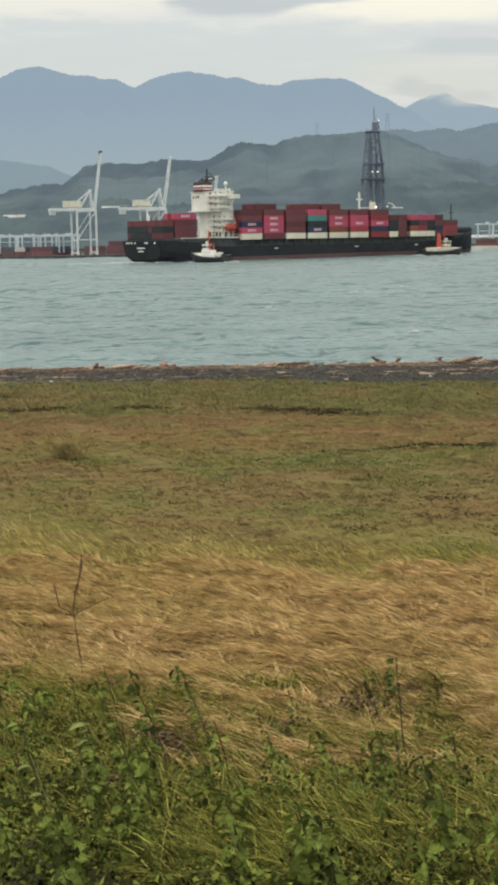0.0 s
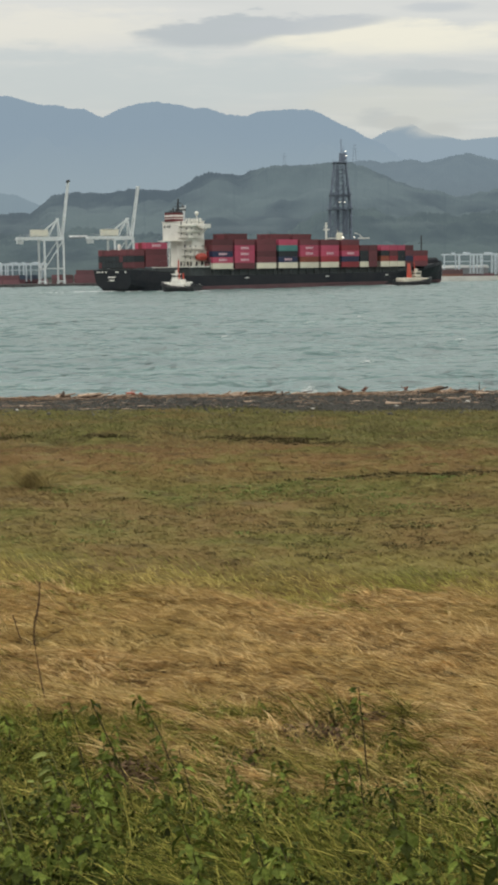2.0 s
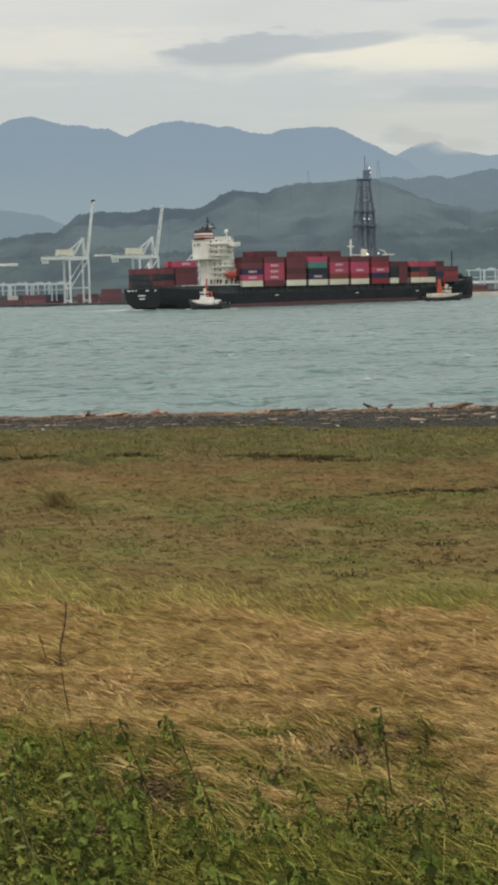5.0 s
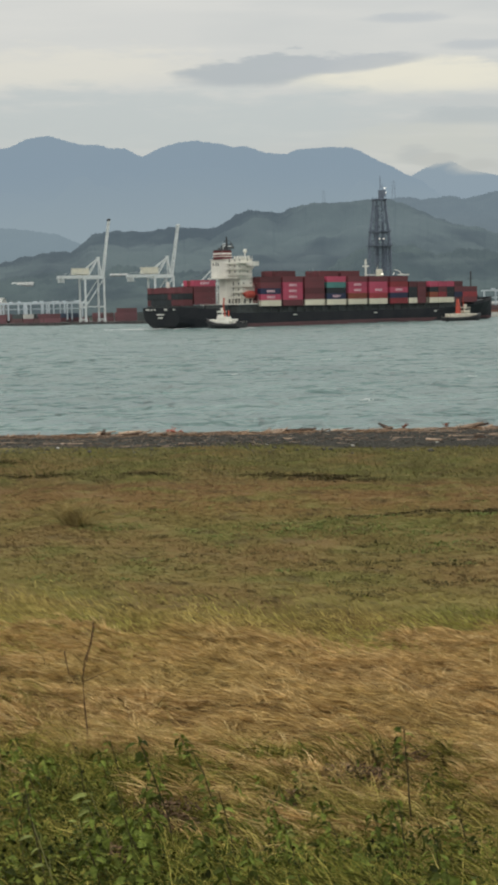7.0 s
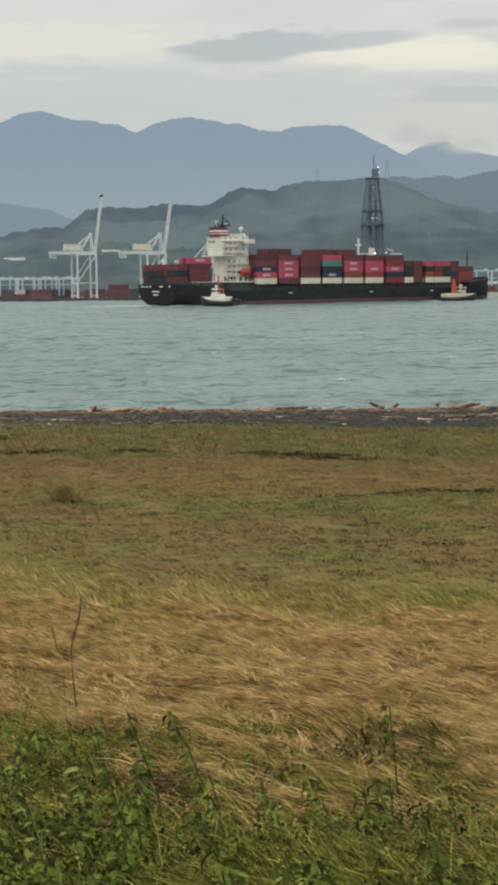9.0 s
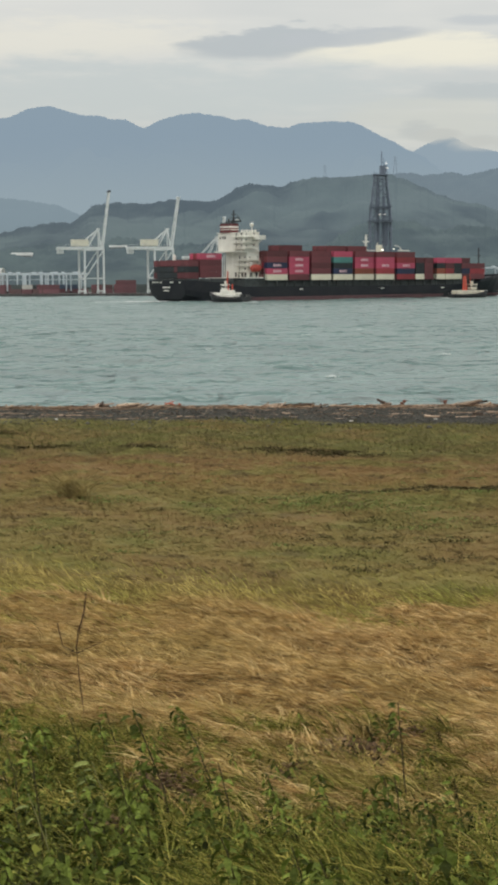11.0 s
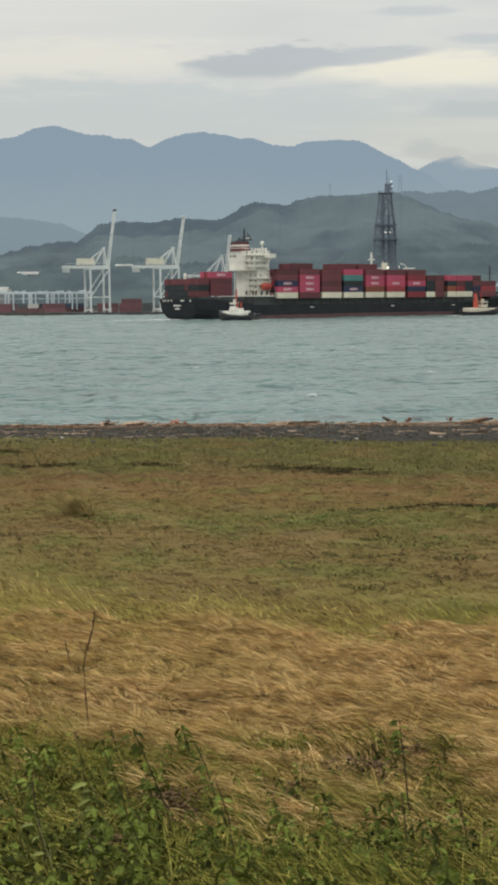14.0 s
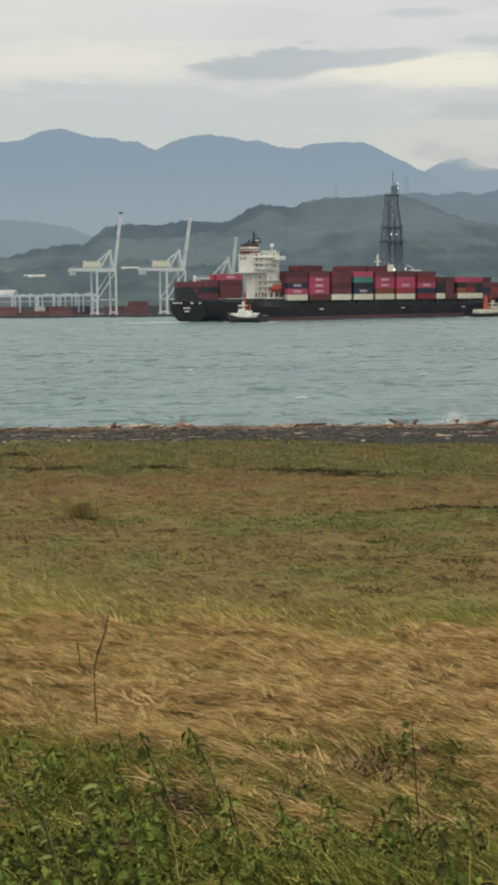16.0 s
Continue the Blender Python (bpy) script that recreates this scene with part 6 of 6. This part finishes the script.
def weed(m, height, count, size, seed, lean=-0.2, bare=0.25, shape=0, label="leafy green weed on the grassy sea bank", stem_m=None, group="weeds on the bank", leaves=None, blown=0.0):
    r = random.Random(seed)
    w = thing("weed", m, label, "weed", group)
    pts = [Vector((lean * height * f ** 1.6 + r.uniform(-0.012, 0.012), r.uniform(-0.03, 0.03) * height * f, height * f)) for f in (0, 0.2, 0.4, 0.6, 0.8, 1.0)]
    bm = bmesh.new()
    tube(bm, pts, [0.0072 * (1 - 0.45 * k / 5) * (0.5 + 0.7 * height) for k in range(6)], 5)
    for k in range(r.randint(1, 3)):
        i = r.randint(2, 4)
        a = r.uniform(0, 6.28)
        tip = pts[i] + Vector((math.cos(a) * 0.12 - 0.05, math.sin(a) * 0.12, 0.14)) * height
        tube(bm, [pts[i], (pts[i] + tip) / 2 + Vector((0, 0, -0.01)), tip], [0.004, 0.003, 0.0018], 4)
    part("stem", bm, stem_m or M_stem, w)
    for k in range(count):
        f = bare + (1 - bare) * (k + r.random()) / count
        seg = min(int(f * 5), 4)
        p = pts[seg].lerp(pts[seg + 1], f * 5 - seg)
        a = k * 2.4 + r.uniform(-0.5, 0.5)
        flat = (r.uniform(-0.6, 0.6), r.uniform(-0.3, 1.0))
        if r.random() < blown:
            a, flat = math.pi + r.uniform(-0.6, 0.6), (-0.5 + r.uniform(-0.3, 0.3), r.uniform(-0.25, 0.3))
        s = size * r.uniform(0.6, 1.25) * (1.15 - 0.45 * f)
        leaf = new("leaf", (leaves or LEAVES)[shape if r.random() < 0.7 else r.randint(0, 2)])
        leaf.parent = w
        off = Vector((math.cos(a), math.sin(a), 0.15)) * r.uniform(0.005, 0.035)
        off.x -= 0.02
        leaf.matrix_basis = Matrix.Translation(p + off) @ Euler((*flat, a)).to_matrix().to_4x4() @ Matrix.Diagonal((s, s * 0.95, s, 1))
    return w


weeds = []


def stand(x, y, turn=0.0):
    return pose(x, y, float(ground_height(np.array([x]), np.array([y]))[0]) - 0.02, 0, 0, turn)


def seed_stalk(m, height, lean, seed):
    r = random.Random(seed)
    w = thing("seed_stalk", m, "short dark seed stalk standing in the flattened grass", "weed", "seed stalks")
    pts = [Vector((lean * height * f ** 1.4, 0, height * f)) for f in (0, 0.35, 0.7, 1.0)]
    bm = bmesh.new()
    tube(bm, pts, [0.009, 0.008, 0.007, 0.004], 5)
    part("stem", bm, M_stem, w)
    bm = bmesh.new()
    for k in range(46):
        f = 0.5 + 0.5 * k / 46
        p = pts[1].lerp(pts[3], (f - 0.35) / 0.65) + Vector((r.gauss(0, 0.021), r.gauss(0, 0.021), 0)) * (1.4 - f)
        bmesh.ops.create_icosphere(bm, subdivisions=1, radius=r.uniform(0.01, 0.018), matrix=Matrix.Translation(p))
    part("seed_head", bm, M_dock, w)
    return w


def weed_bed():
    r = random.Random(3)
    kinds = [weed(stand(-1.6 + 0.3 * k, 15.5 + 0.4 * k), h, n, s, 60 + k, ln, b, sh) for k, (h, n, s, ln, b, sh) in enumerate((
        (0.8, 30, 0.17, -0.16, 0.2, 0), (0.62, 24, 0.2, -0.1, 0.12, 1), (0.95, 30, 0.15, -0.22, 0.3, 0), (0.48, 22, 0.17, -0.12, 0.08, 1), (0.7, 32, 0.12, -0.25, 0.2, 2), (0.4, 16, 0.2, -0.05, 0.08, 0)))]
    weeds.extend(kinds)
    placed = 0
    while placed < 92:
        y = math.sqrt(r.uniform(9.6 ** 2, 21.5 ** 2))
        x = r.uniform(-1, 1) * (y * 0.18 + 0.5)
        clump = float(waves(np.array([x]), np.array([y]), 55, ((2.2, 0.35), (0.8, 0.3)))[0])
        want = 0.6 + clump - 0.2 * (x + 1.2) * min(max((y - 15.4) / 2, 0), 1) - 0.15 * max(y - 17.4, 0)
        side = x / (y * 0.18)
        # the tall single plants stand free of the rest, and the hollow of dead leaves lies open
        if y < 17.4 and min(abs(x / y - s) for s in (0.1035, -0.054, -0.02, -0.093, -0.137)) < 0.006 or math.hypot((x + 1.0) / 0.5, (y - 17.0) / 1.3) < 1:
            continue
        if r.random() > want:
            continue
        k = r.choice((0, 1, 3, 4, 5)) if y < 17 or side < -0.2 else r.choice((3, 5, 4))
        weeds.append(copy_thing(kinds[k], stand(x, y, r.uniform(-40, 40))))
        placed += 1
    for k, (x, y) in enumerate(((0.12, 21.6), (0.28, 21.9), (0.82, 21.7), (0.7, 22.0), (1.75, 21.4), (2.0, 21.8), (2.35, 19.5), (1.9, 19.3), (2.1, 18.6), (0.5, 18.2), (2.4, 18.2), (-0.1, 18.4))):
        weeds.append(copy_thing(kinds[(3, 5, 4)[k % 3]], stand(x, y, 37 * k - 60) @ Matrix.Diagonal((0.85, 0.85, 0.95, 1))))
    # the tall single plants that stand out above the rest
    dark = "tall dark-stemmed weed with few leaves on the bank"
    for x, y, h, n, s, ln, b in ((1.8, 17.2, 1.45, 18, 0.14, -0.05, 0.72), (-0.89, 16.2, 1.45, 20, 0.2, -0.28, 0.5), (-0.35, 17.2, 1.25, 14, 0.15, -0.3, 0.55), (-1.4, 16.7, 0.8, 8, 0.18, -0.1, 0.55), (2.42, 19.0, 0.7, 10, 0.11, -0.06, 0.4),
                                 (2.0, 20.7, 0.75, 12, 0.13, -0.35, 0.3), (0.62, 19.0, 0.55, 16, 0.12, -0.1, 0.2), (0.15, 18.8, 0.6, 16, 0.11, -0.12, 0.2), (-2.35, 15.2, 0.95, 8, 0.16, -0.2, 0.5), (2.2, 15.2, 0.85, 12, 0.13, -0.15, 0.4),
                                 (-2.6, 16.6, 1.0, 9, 0.12, -0.1, 0.55), (-1.15, 14.2, 1.1, 8, 0.14, -0.15, 0.6), (-2.0, 14.0, 1.1, 8, 0.14, -0.1, 0.6), (-0.2, 14.8, 1.0, 10, 0.14, -0.15, 0.5), (1.5, 14.4, 0.95, 9, 0.13, -0.1, 0.5), (-1.75, 19.8, 0.95, 12, 0.1, -0.2, 0.5), (-2.1, 18.6, 1.05, 12, 0.11, -0.15, 0.5), (0.9, 14.6, 0.75, 10, 0.12, -0.2, 0.4)):
        weeds.append(weed(stand(x, y), h, n, s, int(x * 100 + 900), ln, b, 0, dark, M_stem, "tall weeds", None, 0.5))

    for x, y, h, ln, seed in ((2.66, 19.9, 0.26, 0.0, 1), (2.8, 19.95, 0.32, 0.02, 2), (1.83, 20.6, 0.62, -0.35, 3), (2.02, 21.2, 0.75, -0.03, 4), (2.75, 21.4, 0.4, -0.1, 5)):
        weeds.append(seed_stalk(stand(x, y), h, ln, seed))
    pale = "pale yellow-green weed with long narrow leaves on the bank"
    for x, y, h, n, s, ln in ((-1.45, 15.6, 0.95, 7, 0.23, -0.25), (-1.85, 16.2, 0.6, 8, 0.14, -0.15), (0.55, 16.2, 0.5, 8, 0.16, -0.2), (2.3, 16.6, 0.45, 8, 0.15, -0.2), (-1.86, 13.7, 0.8, 4, 0.15, -0.25)):
        weeds.append(weed(stand(x, y), h, n, s, int(x * 100 + 1900), ln, 0.45, 0, pale, M_pale_stem, "pale weeds", PALE, 0.85))


def dry_stalk():
    s = thing("dry_stalk", stand(-2.66, 23.4), "slender dark dry seed stalk above the straw", "weed")
    bm = bmesh.new()
    pts = [(0.05, 0, 0), (0.03, 0, 0.4), (-0.01, 0.0, 0.8), (-0.03, 0.0, 1.15), (0.0, 0, 1.4), (0.09, 0, 1.62), (0.13, 0, 1.9)]
    tube(bm, pts, [0.011, 0.01, 0.009, 0.008, 0.008, 0.007, 0.004], 6)
    part("stem", bm, M_seed, s)
    bm = bmesh.new()
    r = random.Random(2)
    for k in range(70):
        f = k / 70
        p = (Vector((-0.02, 0, 1.25)).lerp(Vector((0.08, 0, 1.6)), f * 2) if f < 0.5 else Vector((0.08, 0, 1.6)).lerp(Vector((0.13, 0, 1.9)), f * 2 - 1)) + Vector((r.uniform(-0.014, 0.014), r.uniform(-0.014, 0.014), 0))
        bmesh.ops.create_icosphere(bm, subdivisions=1, radius=r.uniform(0.006, 0.011), matrix=Matrix.Translation(p))
    part("seed_head", bm, M_seed, s)
    bm = bmesh.new()
    tube(bm, [(-0.02, 0, 1.1), (0.22, 0.02, 1.2), (0.48, 0.03, 1.3)], [0.005, 0.004, 0.003], 5)
    tube(bm, [(-0.03, 0, 1.1), (-0.22, 0.02, 1.2), (-0.28, 0.03, 1.5)], [0.005, 0.007, 0.009], 5)
    part("side_shoot", bm, M_seed, s)
    s.scale = (1.15, 1.15, 1.2)
    return s


def tussock(x, y, n, h, seed):
    a = rs.uniform(0, 2 * math.pi, n)
    r0 = rs.uniform(0, 0.42, n) * h
    px, py = np.cos(a) * r0, np.sin(a) * r0
    heading = np.where(rs.uniform(0, 1, n) < 0.75, math.pi + rs.normal(0, 0.5, n), a)
    ob = blades("grass_tussock", px, py, np.full(n, -0.03), rs.uniform(0.6, 1.1, n) * h, rs.uniform(0.01, 0.02, n), heading, rs.uniform(0.0, 0.5, n), rs.uniform(0.9, 1.7, n), M_tuss, "pale wind-blown grass tussock on the meadow", 4)
    ob.matrix_basis = stand(x, y)
    ob["kind"] = ""
    return ob


straw = dry_grass()
lime = edge_grass()
meadow()
bank = bank_grass()
lying = lying_grass()
undergrowth()
weed_bed()
stalk = dry_stalk()
tuss = tussock(-5.6, 49.1, 560, 1.2, 1)
patches("dead_thatch", [(-5.42, 48.75, 0.4, 0.22)], 3200, M_mat, 0.04, "dark dead thatch at the foot of the tussock", "dead leaves")


# ---- shingle ridge: stones, driftwood, flotsam ----
def shingle():
    n = 9000
    x, y = rs.uniform(-17, 17, n), rs.uniform(71.0, 83, n)
    keep = rs.uniform(0, 1, n) < np.clip((y - 72.5 + 0.28 * np.clip(x - 2, 0, 14)) / 3, 0.1, 1)
    x, y = x[keep], y[keep]
    n = len(x)
    r = rs.gamma(2.0, 0.016, n) + 0.015
    oct_ = np.array([(1, 0, 0), (0, 1, 0), (-1, 0, 0), (0, -1, 0), (0, 0, 0.6), (0, 0, -0.6)])
    V = oct_[None] * (r[:, None, None] * rs.uniform(0.7, 1.3, (n, 6, 1))) + np.stack([x, y, ground_height(x, y) + r * 0.25], -1)[:, None, :]
    f = np.array([(0, 1, 4), (1, 2, 4), (2, 3, 4), (3, 0, 4), (1, 0, 5), (2, 1, 5), (3, 2, 5), (0, 3, 5)])
    m = mat("dark_shingle", (0.056, 0.053, 0.045), (0.098, 0.092, 0.078), 0.8, 0.9, each=-0.5)
    ob = sheet("shingle", V.reshape(-1, 3), ((np.arange(n) * 6)[:, None, None] + f[None]).reshape(-1, 3), m)
    tagged(ob, "dark grey beach stones on the shingle ridge", "stones", kind="stuff")


def driftwood(x, y, length, thick, turn, seed, material, tilt=0.0):
    r = random.Random(seed)
    bm = bmesh.new()
    n = 6
    pts, rad = [], []
    for k in range(n + 1):
        f = k / n - 0.5
        pts.append((f * length, r.uniform(-0.05, 0.05) * length * 0.6, thick * 0.45 + r.uniform(0, 0.05) * length * 0.35 + (f + 0.5) * tilt))
        rad.append(thick * 0.5 * (1.1 - 0.55 * (f + 0.5)) * r.uniform(0.85, 1.15))
    tube(bm, pts, rad, 7)
    for k in range(r.randint(0, 3)):
        i = r.randint(1, n - 1)
        p = Vector(pts[i])
        q = p + Vector((r.uniform(-0.3, 0.3), r.uniform(-0.25, 0.25), r.uniform(0.08, 0.3))) * min(1.0, length * 0.5)
        tube(bm, [p, (p + q) / 2, q], [rad[i] * 0.5, rad[i] * 0.4, rad[i] * 0.2], 5)
    ob = part("driftwood_log", bm, material)
    ob.matrix_basis = pose(x, y, float(ground_height(np.array([x]), np.array([y]))[0]) - 0.02, 0, 0, turn)
    tagged(ob, "bleached driftwood log on the shingle ridge" if material is M_wood else "dark wet driftwood on the shingle ridge", "driftwood", "driftwood on the ridge")


def wrack():
    """Fine bleached twigs along the crest of the ridge."""
    n = 9000
    x, y = rs.uniform(-17, 17, n), rs.normal(80.35, 0.42, n)
    keep = waves(x, y * 0, 71, ((6, 0.4), (1.5, 0.4))) > -0.35
    x, y = x[keep], y[keep]
    n = len(x)
    k = 900
    x, y = np.concatenate([x, rs.uniform(-17, 17, k)]), np.concatenate([y, rs.uniform(75.6, 79.8, k)])
    n = len(x)
    blades("drift_wrack", x, y, ground_height(x, y) + 0.03, rs.uniform(0.12, 0.5, n), rs.uniform(0.015, 0.04, n), rs.uniform(0, 2 * math.pi, n), rs.uniform(1.2, 1.6, n), rs.uniform(1.45, 1.7, n), M_wrack, "bleached twigs and dry wrack along the ridge", 2, "driftwood")


M_rusty = mat("rust_brown_flotsam", (0.22, 0.085, 0.055), (0.12, 0.05, 0.035), 4.0, 0.9)


def beach():
    shingle()
    wrack()
    r = random.Random(9)
    for k in range(120):
        x = r.uniform(-16, 16)
        dense = 1.0 if x > 10.3 or -8.2 < x < -4.8 or 1.0 < x < 5.2 else 0.35
        if r.random() > dense:
            continue
        driftwood(x, r.gauss(80.9, 0.25), r.uniform(0.35, 1.7), r.uniform(0.04, 0.13), r.gauss(0, 24), k, M_wood if r.random() < 0.74 else M_wood_dark, r.choice((0, 0, 0.08, 0.18)))
    for k in range(16):
        driftwood(r.uniform(-15, 15), r.uniform(75.4, 78), r.uniform(0.4, 1.6), r.uniform(0.04, 0.09), r.gauss(0, 12), 200 + k, M_wood)
    for k in range(12):
        driftwood(r.uniform(9, 16), r.uniform(75.5, 79.5), r.uniform(0.4, 1.5), r.uniform(0.06, 0.16), r.gauss(0, 35), 300 + k, M_wood if k % 3 else M_wood_dark)
    for k, (x, y, length, thick, turn, wood, tilt) in enumerate(((2.6, 80.5, 1.7, 0.15, 4, M_wood_dark, 0.08), (3.0, 80.4, 1.2, 0.11, -6, M_wood_dark, 0.12), (1.5, 80.4, 0.8, 0.15, 20, M_wood, 0.12), (-6.3, 80.5, 1.2, 0.2, 10, M_wood, 0.12), (-6.0, 80.4, 1.0, 0.14, -20, M_wood_dark, 0.1),
                                                                 (-7.9, 80.5, 1.2, 0.12, 0, M_wood_dark, 0.05), (13.3, 80.4, 1.8, 0.13, 0, M_wood_dark, 0.0), (11.8, 80.4, 1.3, 0.2, 15, M_wood, 0.2), (12.2, 80.5, 1.1, 0.16, -25, M_wood_dark, 0.2))):
        driftwood(x, y, length, thick, turn, 501 + k, wood, tilt)
    for k in range(46):
        cx, wide = ((-7.7, 0.4), (-5.7, 0.7), (2.3, 0.8), (3.4, 0.6), (11.3, 0.8), (12.9, 1.0), (-11.6, 0.8))[k % 7]
        driftwood(cx + r.gauss(0, wide), r.uniform(80.2, 80.7), r.uniform(0.3, 1.0), r.uniform(0.05, 0.12), r.gauss(0, 45), 600 + k, M_wood_dark if k % 3 == 0 else M_wood, r.uniform(0.02, 0.24))
    driftwood(-7.7, 80.5, 0.32, 0.2, 70, 403, M_wood_dark, 0.22)
    driftwood(7.2, 80.8, 0.6, 0.22, 160, 401, M_wood_dark, 0.3)
    driftwood(7.45, 80.9, 0.45, 0.26, 20, 402, M_wood_dark, 0.05)
    bm = bmesh.new()
    tube(bm, [(0, 0, -0.2), (0.01, 0, 0.25), (0.0, 0, 0.52)], [0.03, 0.028, 0.022], 6)
    post = part("stick", bm, M_wood_dark)
    post.matrix_basis = pose(14.4, 80.6, 2.66)
    tagged(post, "upright weathered stick planted in the shingle ridge", "stick")
    for x, y, s in ((13.0, 76.0, 0.24), (5.1, 74.6, 0.17), (0.9, 75.2, 0.13), (-9.5, 75.4, 0.16), (9.3, 75.0, 0.15), (-12.6, 74.8, 0.17)):
        bm = bmesh.new()
        q = random.Random(int(x * 10) + 500)
        bmesh.ops.create_icosphere(bm, subdivisions=2, radius=s * 0.5)
        for v in bm.verts:
            v.co = Vector((v.co.x * 1.3, v.co.y, max(v.co.z * 0.7, -s * 0.2))) * q.uniform(0.8, 1.15)
        ob = part("litter", bm, M_litter)
        ob.matrix_basis = pose(x, y, float(ground_height(np.array([x]), np.array([y]))[0]) + s * 0.16, 0, 0, q.uniform(0, 180))
        tagged(ob, "pale weathered plastic litter on the shingle", "litter", "pale litter")
    for x, s in ((-3.99, 0.32), (8.35, 0.3), (-3.6, 0.16), (10.4, 0.3)):
        bm = bmesh.new()
        q = random.Random(int(s * 100) + int(x))
        for k in range(5):
            bmesh.ops.create_icosphere(bm, subdivisions=1, radius=s * q.uniform(0.16, 0.34), matrix=pose(q.gauss(0, s * 0.4), q.gauss(0, s * 0.2), q.uniform(-0.1, 0.25) * s, 0, q.uniform(-50, 50), 0) @ Matrix.Diagonal((1.5, 1, 0.7, 1)))
        for v in bm.verts:
            v.co *= q.uniform(0.8, 1.2)
        for k in range(3):
            a = Vector((q.gauss(0, s * 0.3), 0, 0))
            tube(bm, [a, a + Vector((q.uniform(-0.3, 0.3) * s, 0, 0.35 * s)), a + Vector((q.uniform(-0.7, 0.7) * s, 0, q.uniform(0.4, 0.8) * s))], [s * 0.09, s * 0.07, s * 0.03], 5)
        ob = part("flotsam", bm, M_net if x < 0 else M_rusty)
        ob.matrix_basis = pose(x, 80.45, 2.68 + s * 0.3 + 0.1)
        tagged(ob, "crumpled orange plastic flotsam among the driftwood" if x < 0 else "rust-brown lump of flotsam among the driftwood", "litter", "flotsam")


beach()


# ---- spray of waves that break on the far side of the ridge: loose drops that fly up and fall back ----
def spray(x, size, count, seed):
    r = random.Random(seed)
    s = thing("wave_spray", pose(x, 84.2, -1.2), "white spray of a wave breaking behind the ridge", "wave")
    jets = []
    for j in range(3):
        bm = bmesh.new()
        for k in range(count):
            h = r.random() ** 1.4
            p = Vector((r.gauss(0, 0.19 - 0.1 * h) + (j - 1) * 0.3 - 0.1 * h, r.gauss(0, 0.12), h * (0.7, 0.95, 0.75)[j] * (0.75 + 0.5 * r.random()))) * size
            bmesh.ops.create_icosphere(bm, subdivisions=1, radius=(0.008 + 0.07 * (1 - h) * r.random() ** 1.5) * size, matrix=Matrix.Translation(p))
        jets.append(part("jet", bm, M_foam, s))
    return s


sprays = [(spray(12.2, 1.7, 700, 1), 15.5, 2.4), (spray(8.6, 0.6, 120, 2), 1.2, 0.5), (spray(11.7, 0.6, 120, 3), 1.4, 0.5), (spray(5.7, 0.75, 160, 4), 1.8, 0.5), (spray(7.3, 0.5, 120, 5), 15.85, 0.5)]


# ---- everything that moves ----
def motions():
    walk(ship, [(t, pose(-37.9 + 0.706 * (t - 7), 671.5 + 0.55 * (t - 7), SEA, 0, 0, 40 - 0.143 * (t - 7))) for t in (0, 4, 8, 12, 16)])
    walk(tug_aft, [(t, pose(-9.3 + 0.46 * (t - 7), 648 + 0.2 * (t - 7), SEA, 0, 0, 140)) for t in (0, 4, 8, 12, 16)])
    walk(tug_fore, [(t, pose(104.2 + 0.906 * (t - 7), 738 + 0.3 * (t - 7), SEA, 0, 0, 25)) for t in (0, 4, 8, 12, 16)])
    for s, at, drift in sprays:
        x, y = s.location.x, s.location.y
        rows = [(0.0, pose(x, y, -1.2))] + [(t, pose(x - drift * (t - at), y, z)) for t, z in ((at - 0.35, 0.6), (at - 0.05, 2.0), (at + 0.15, 2.35), (at + 0.4, 2.0), (at + 0.75, 0.9)) if t <= 16]
        if at < 14:
            rows += [(at + 1.2, pose(x, y, -1.2)), (16.0, pose(x, y, -1.2))]
        elif rows[-1][0] < 16:
            rows.append((16.0, pose(x - drift * (16 - at), y, rows[-1][1].translation.z - 0.5)))
        walk(s, rows)
    # gusts: weeds nod on their roots, the tall stalk sways, the straw shivers
    r = random.Random(8)
    for w in [*weeds, tuss]:
        m = w.matrix_basis.copy()
        p, turn = m.translation.copy(), math.degrees(m.to_euler().z)
        ph, sp, amp = r.uniform(0, 6.28), r.uniform(2.0, 3.2), r.uniform(0.8, 2.2)
        rows = []
        for k in range(33):
            t = k * 0.5
            a = amp * (math.sin(sp * t + ph) + 0.6 * math.sin(sp * 1.7 * t + 2 * ph))
            rows.append((t, pose(*p) @ pose(0, 0, 0, 0.5 * a * math.sin(ph), -abs(amp) * 0.6 + a, 0) @ pose(0, 0, 0, 0, 0, turn)))
        walk(w, rows)
    p = stalk.matrix_basis.translation.copy()
    leans = ((0, -1.8), (0.5, -1.8), (1, -1.0), (1.5, -4.8), (2, -4.2), (2.5, -4.4), (3, -4.6), (3.5, -2.6), (4, -7.8), (4.5, -5.2), (5.3, -3.0), (6.2, -1.0), (7, 1.1), (7.5, -0.8), (8, -0.1), (8.5, -0.3), (9, -0.1),
             (9.8, -1.2), (10.6, -0.6), (11.5, -2.1), (12, -0.4), (12.5, -2.9), (13, 0.8), (13.5, -0.4), (14, 0.6), (14.5, -1.6), (15, 2.6), (15.5, 2.8), (16, 3.1))
    walk(stalk, [(t, pose(*p, 0, a, 0)) for t, a in leans])
    for g, ob in enumerate([*straw, lime, *lying]):
        walk(ob, [(k * 0.5, pose(0.022 * math.sin(2.6 * k * 0.5 + g * 2.1), 0.012 * math.sin(1.9 * k * 0.5 + g), 0.008 * math.sin(3.1 * k * 0.5 + g * 1.3))) for k in range(33)])
    walk(water, [(0, pose(0, 0, 0)), (16, pose(-14, -5, 0))])


motions()
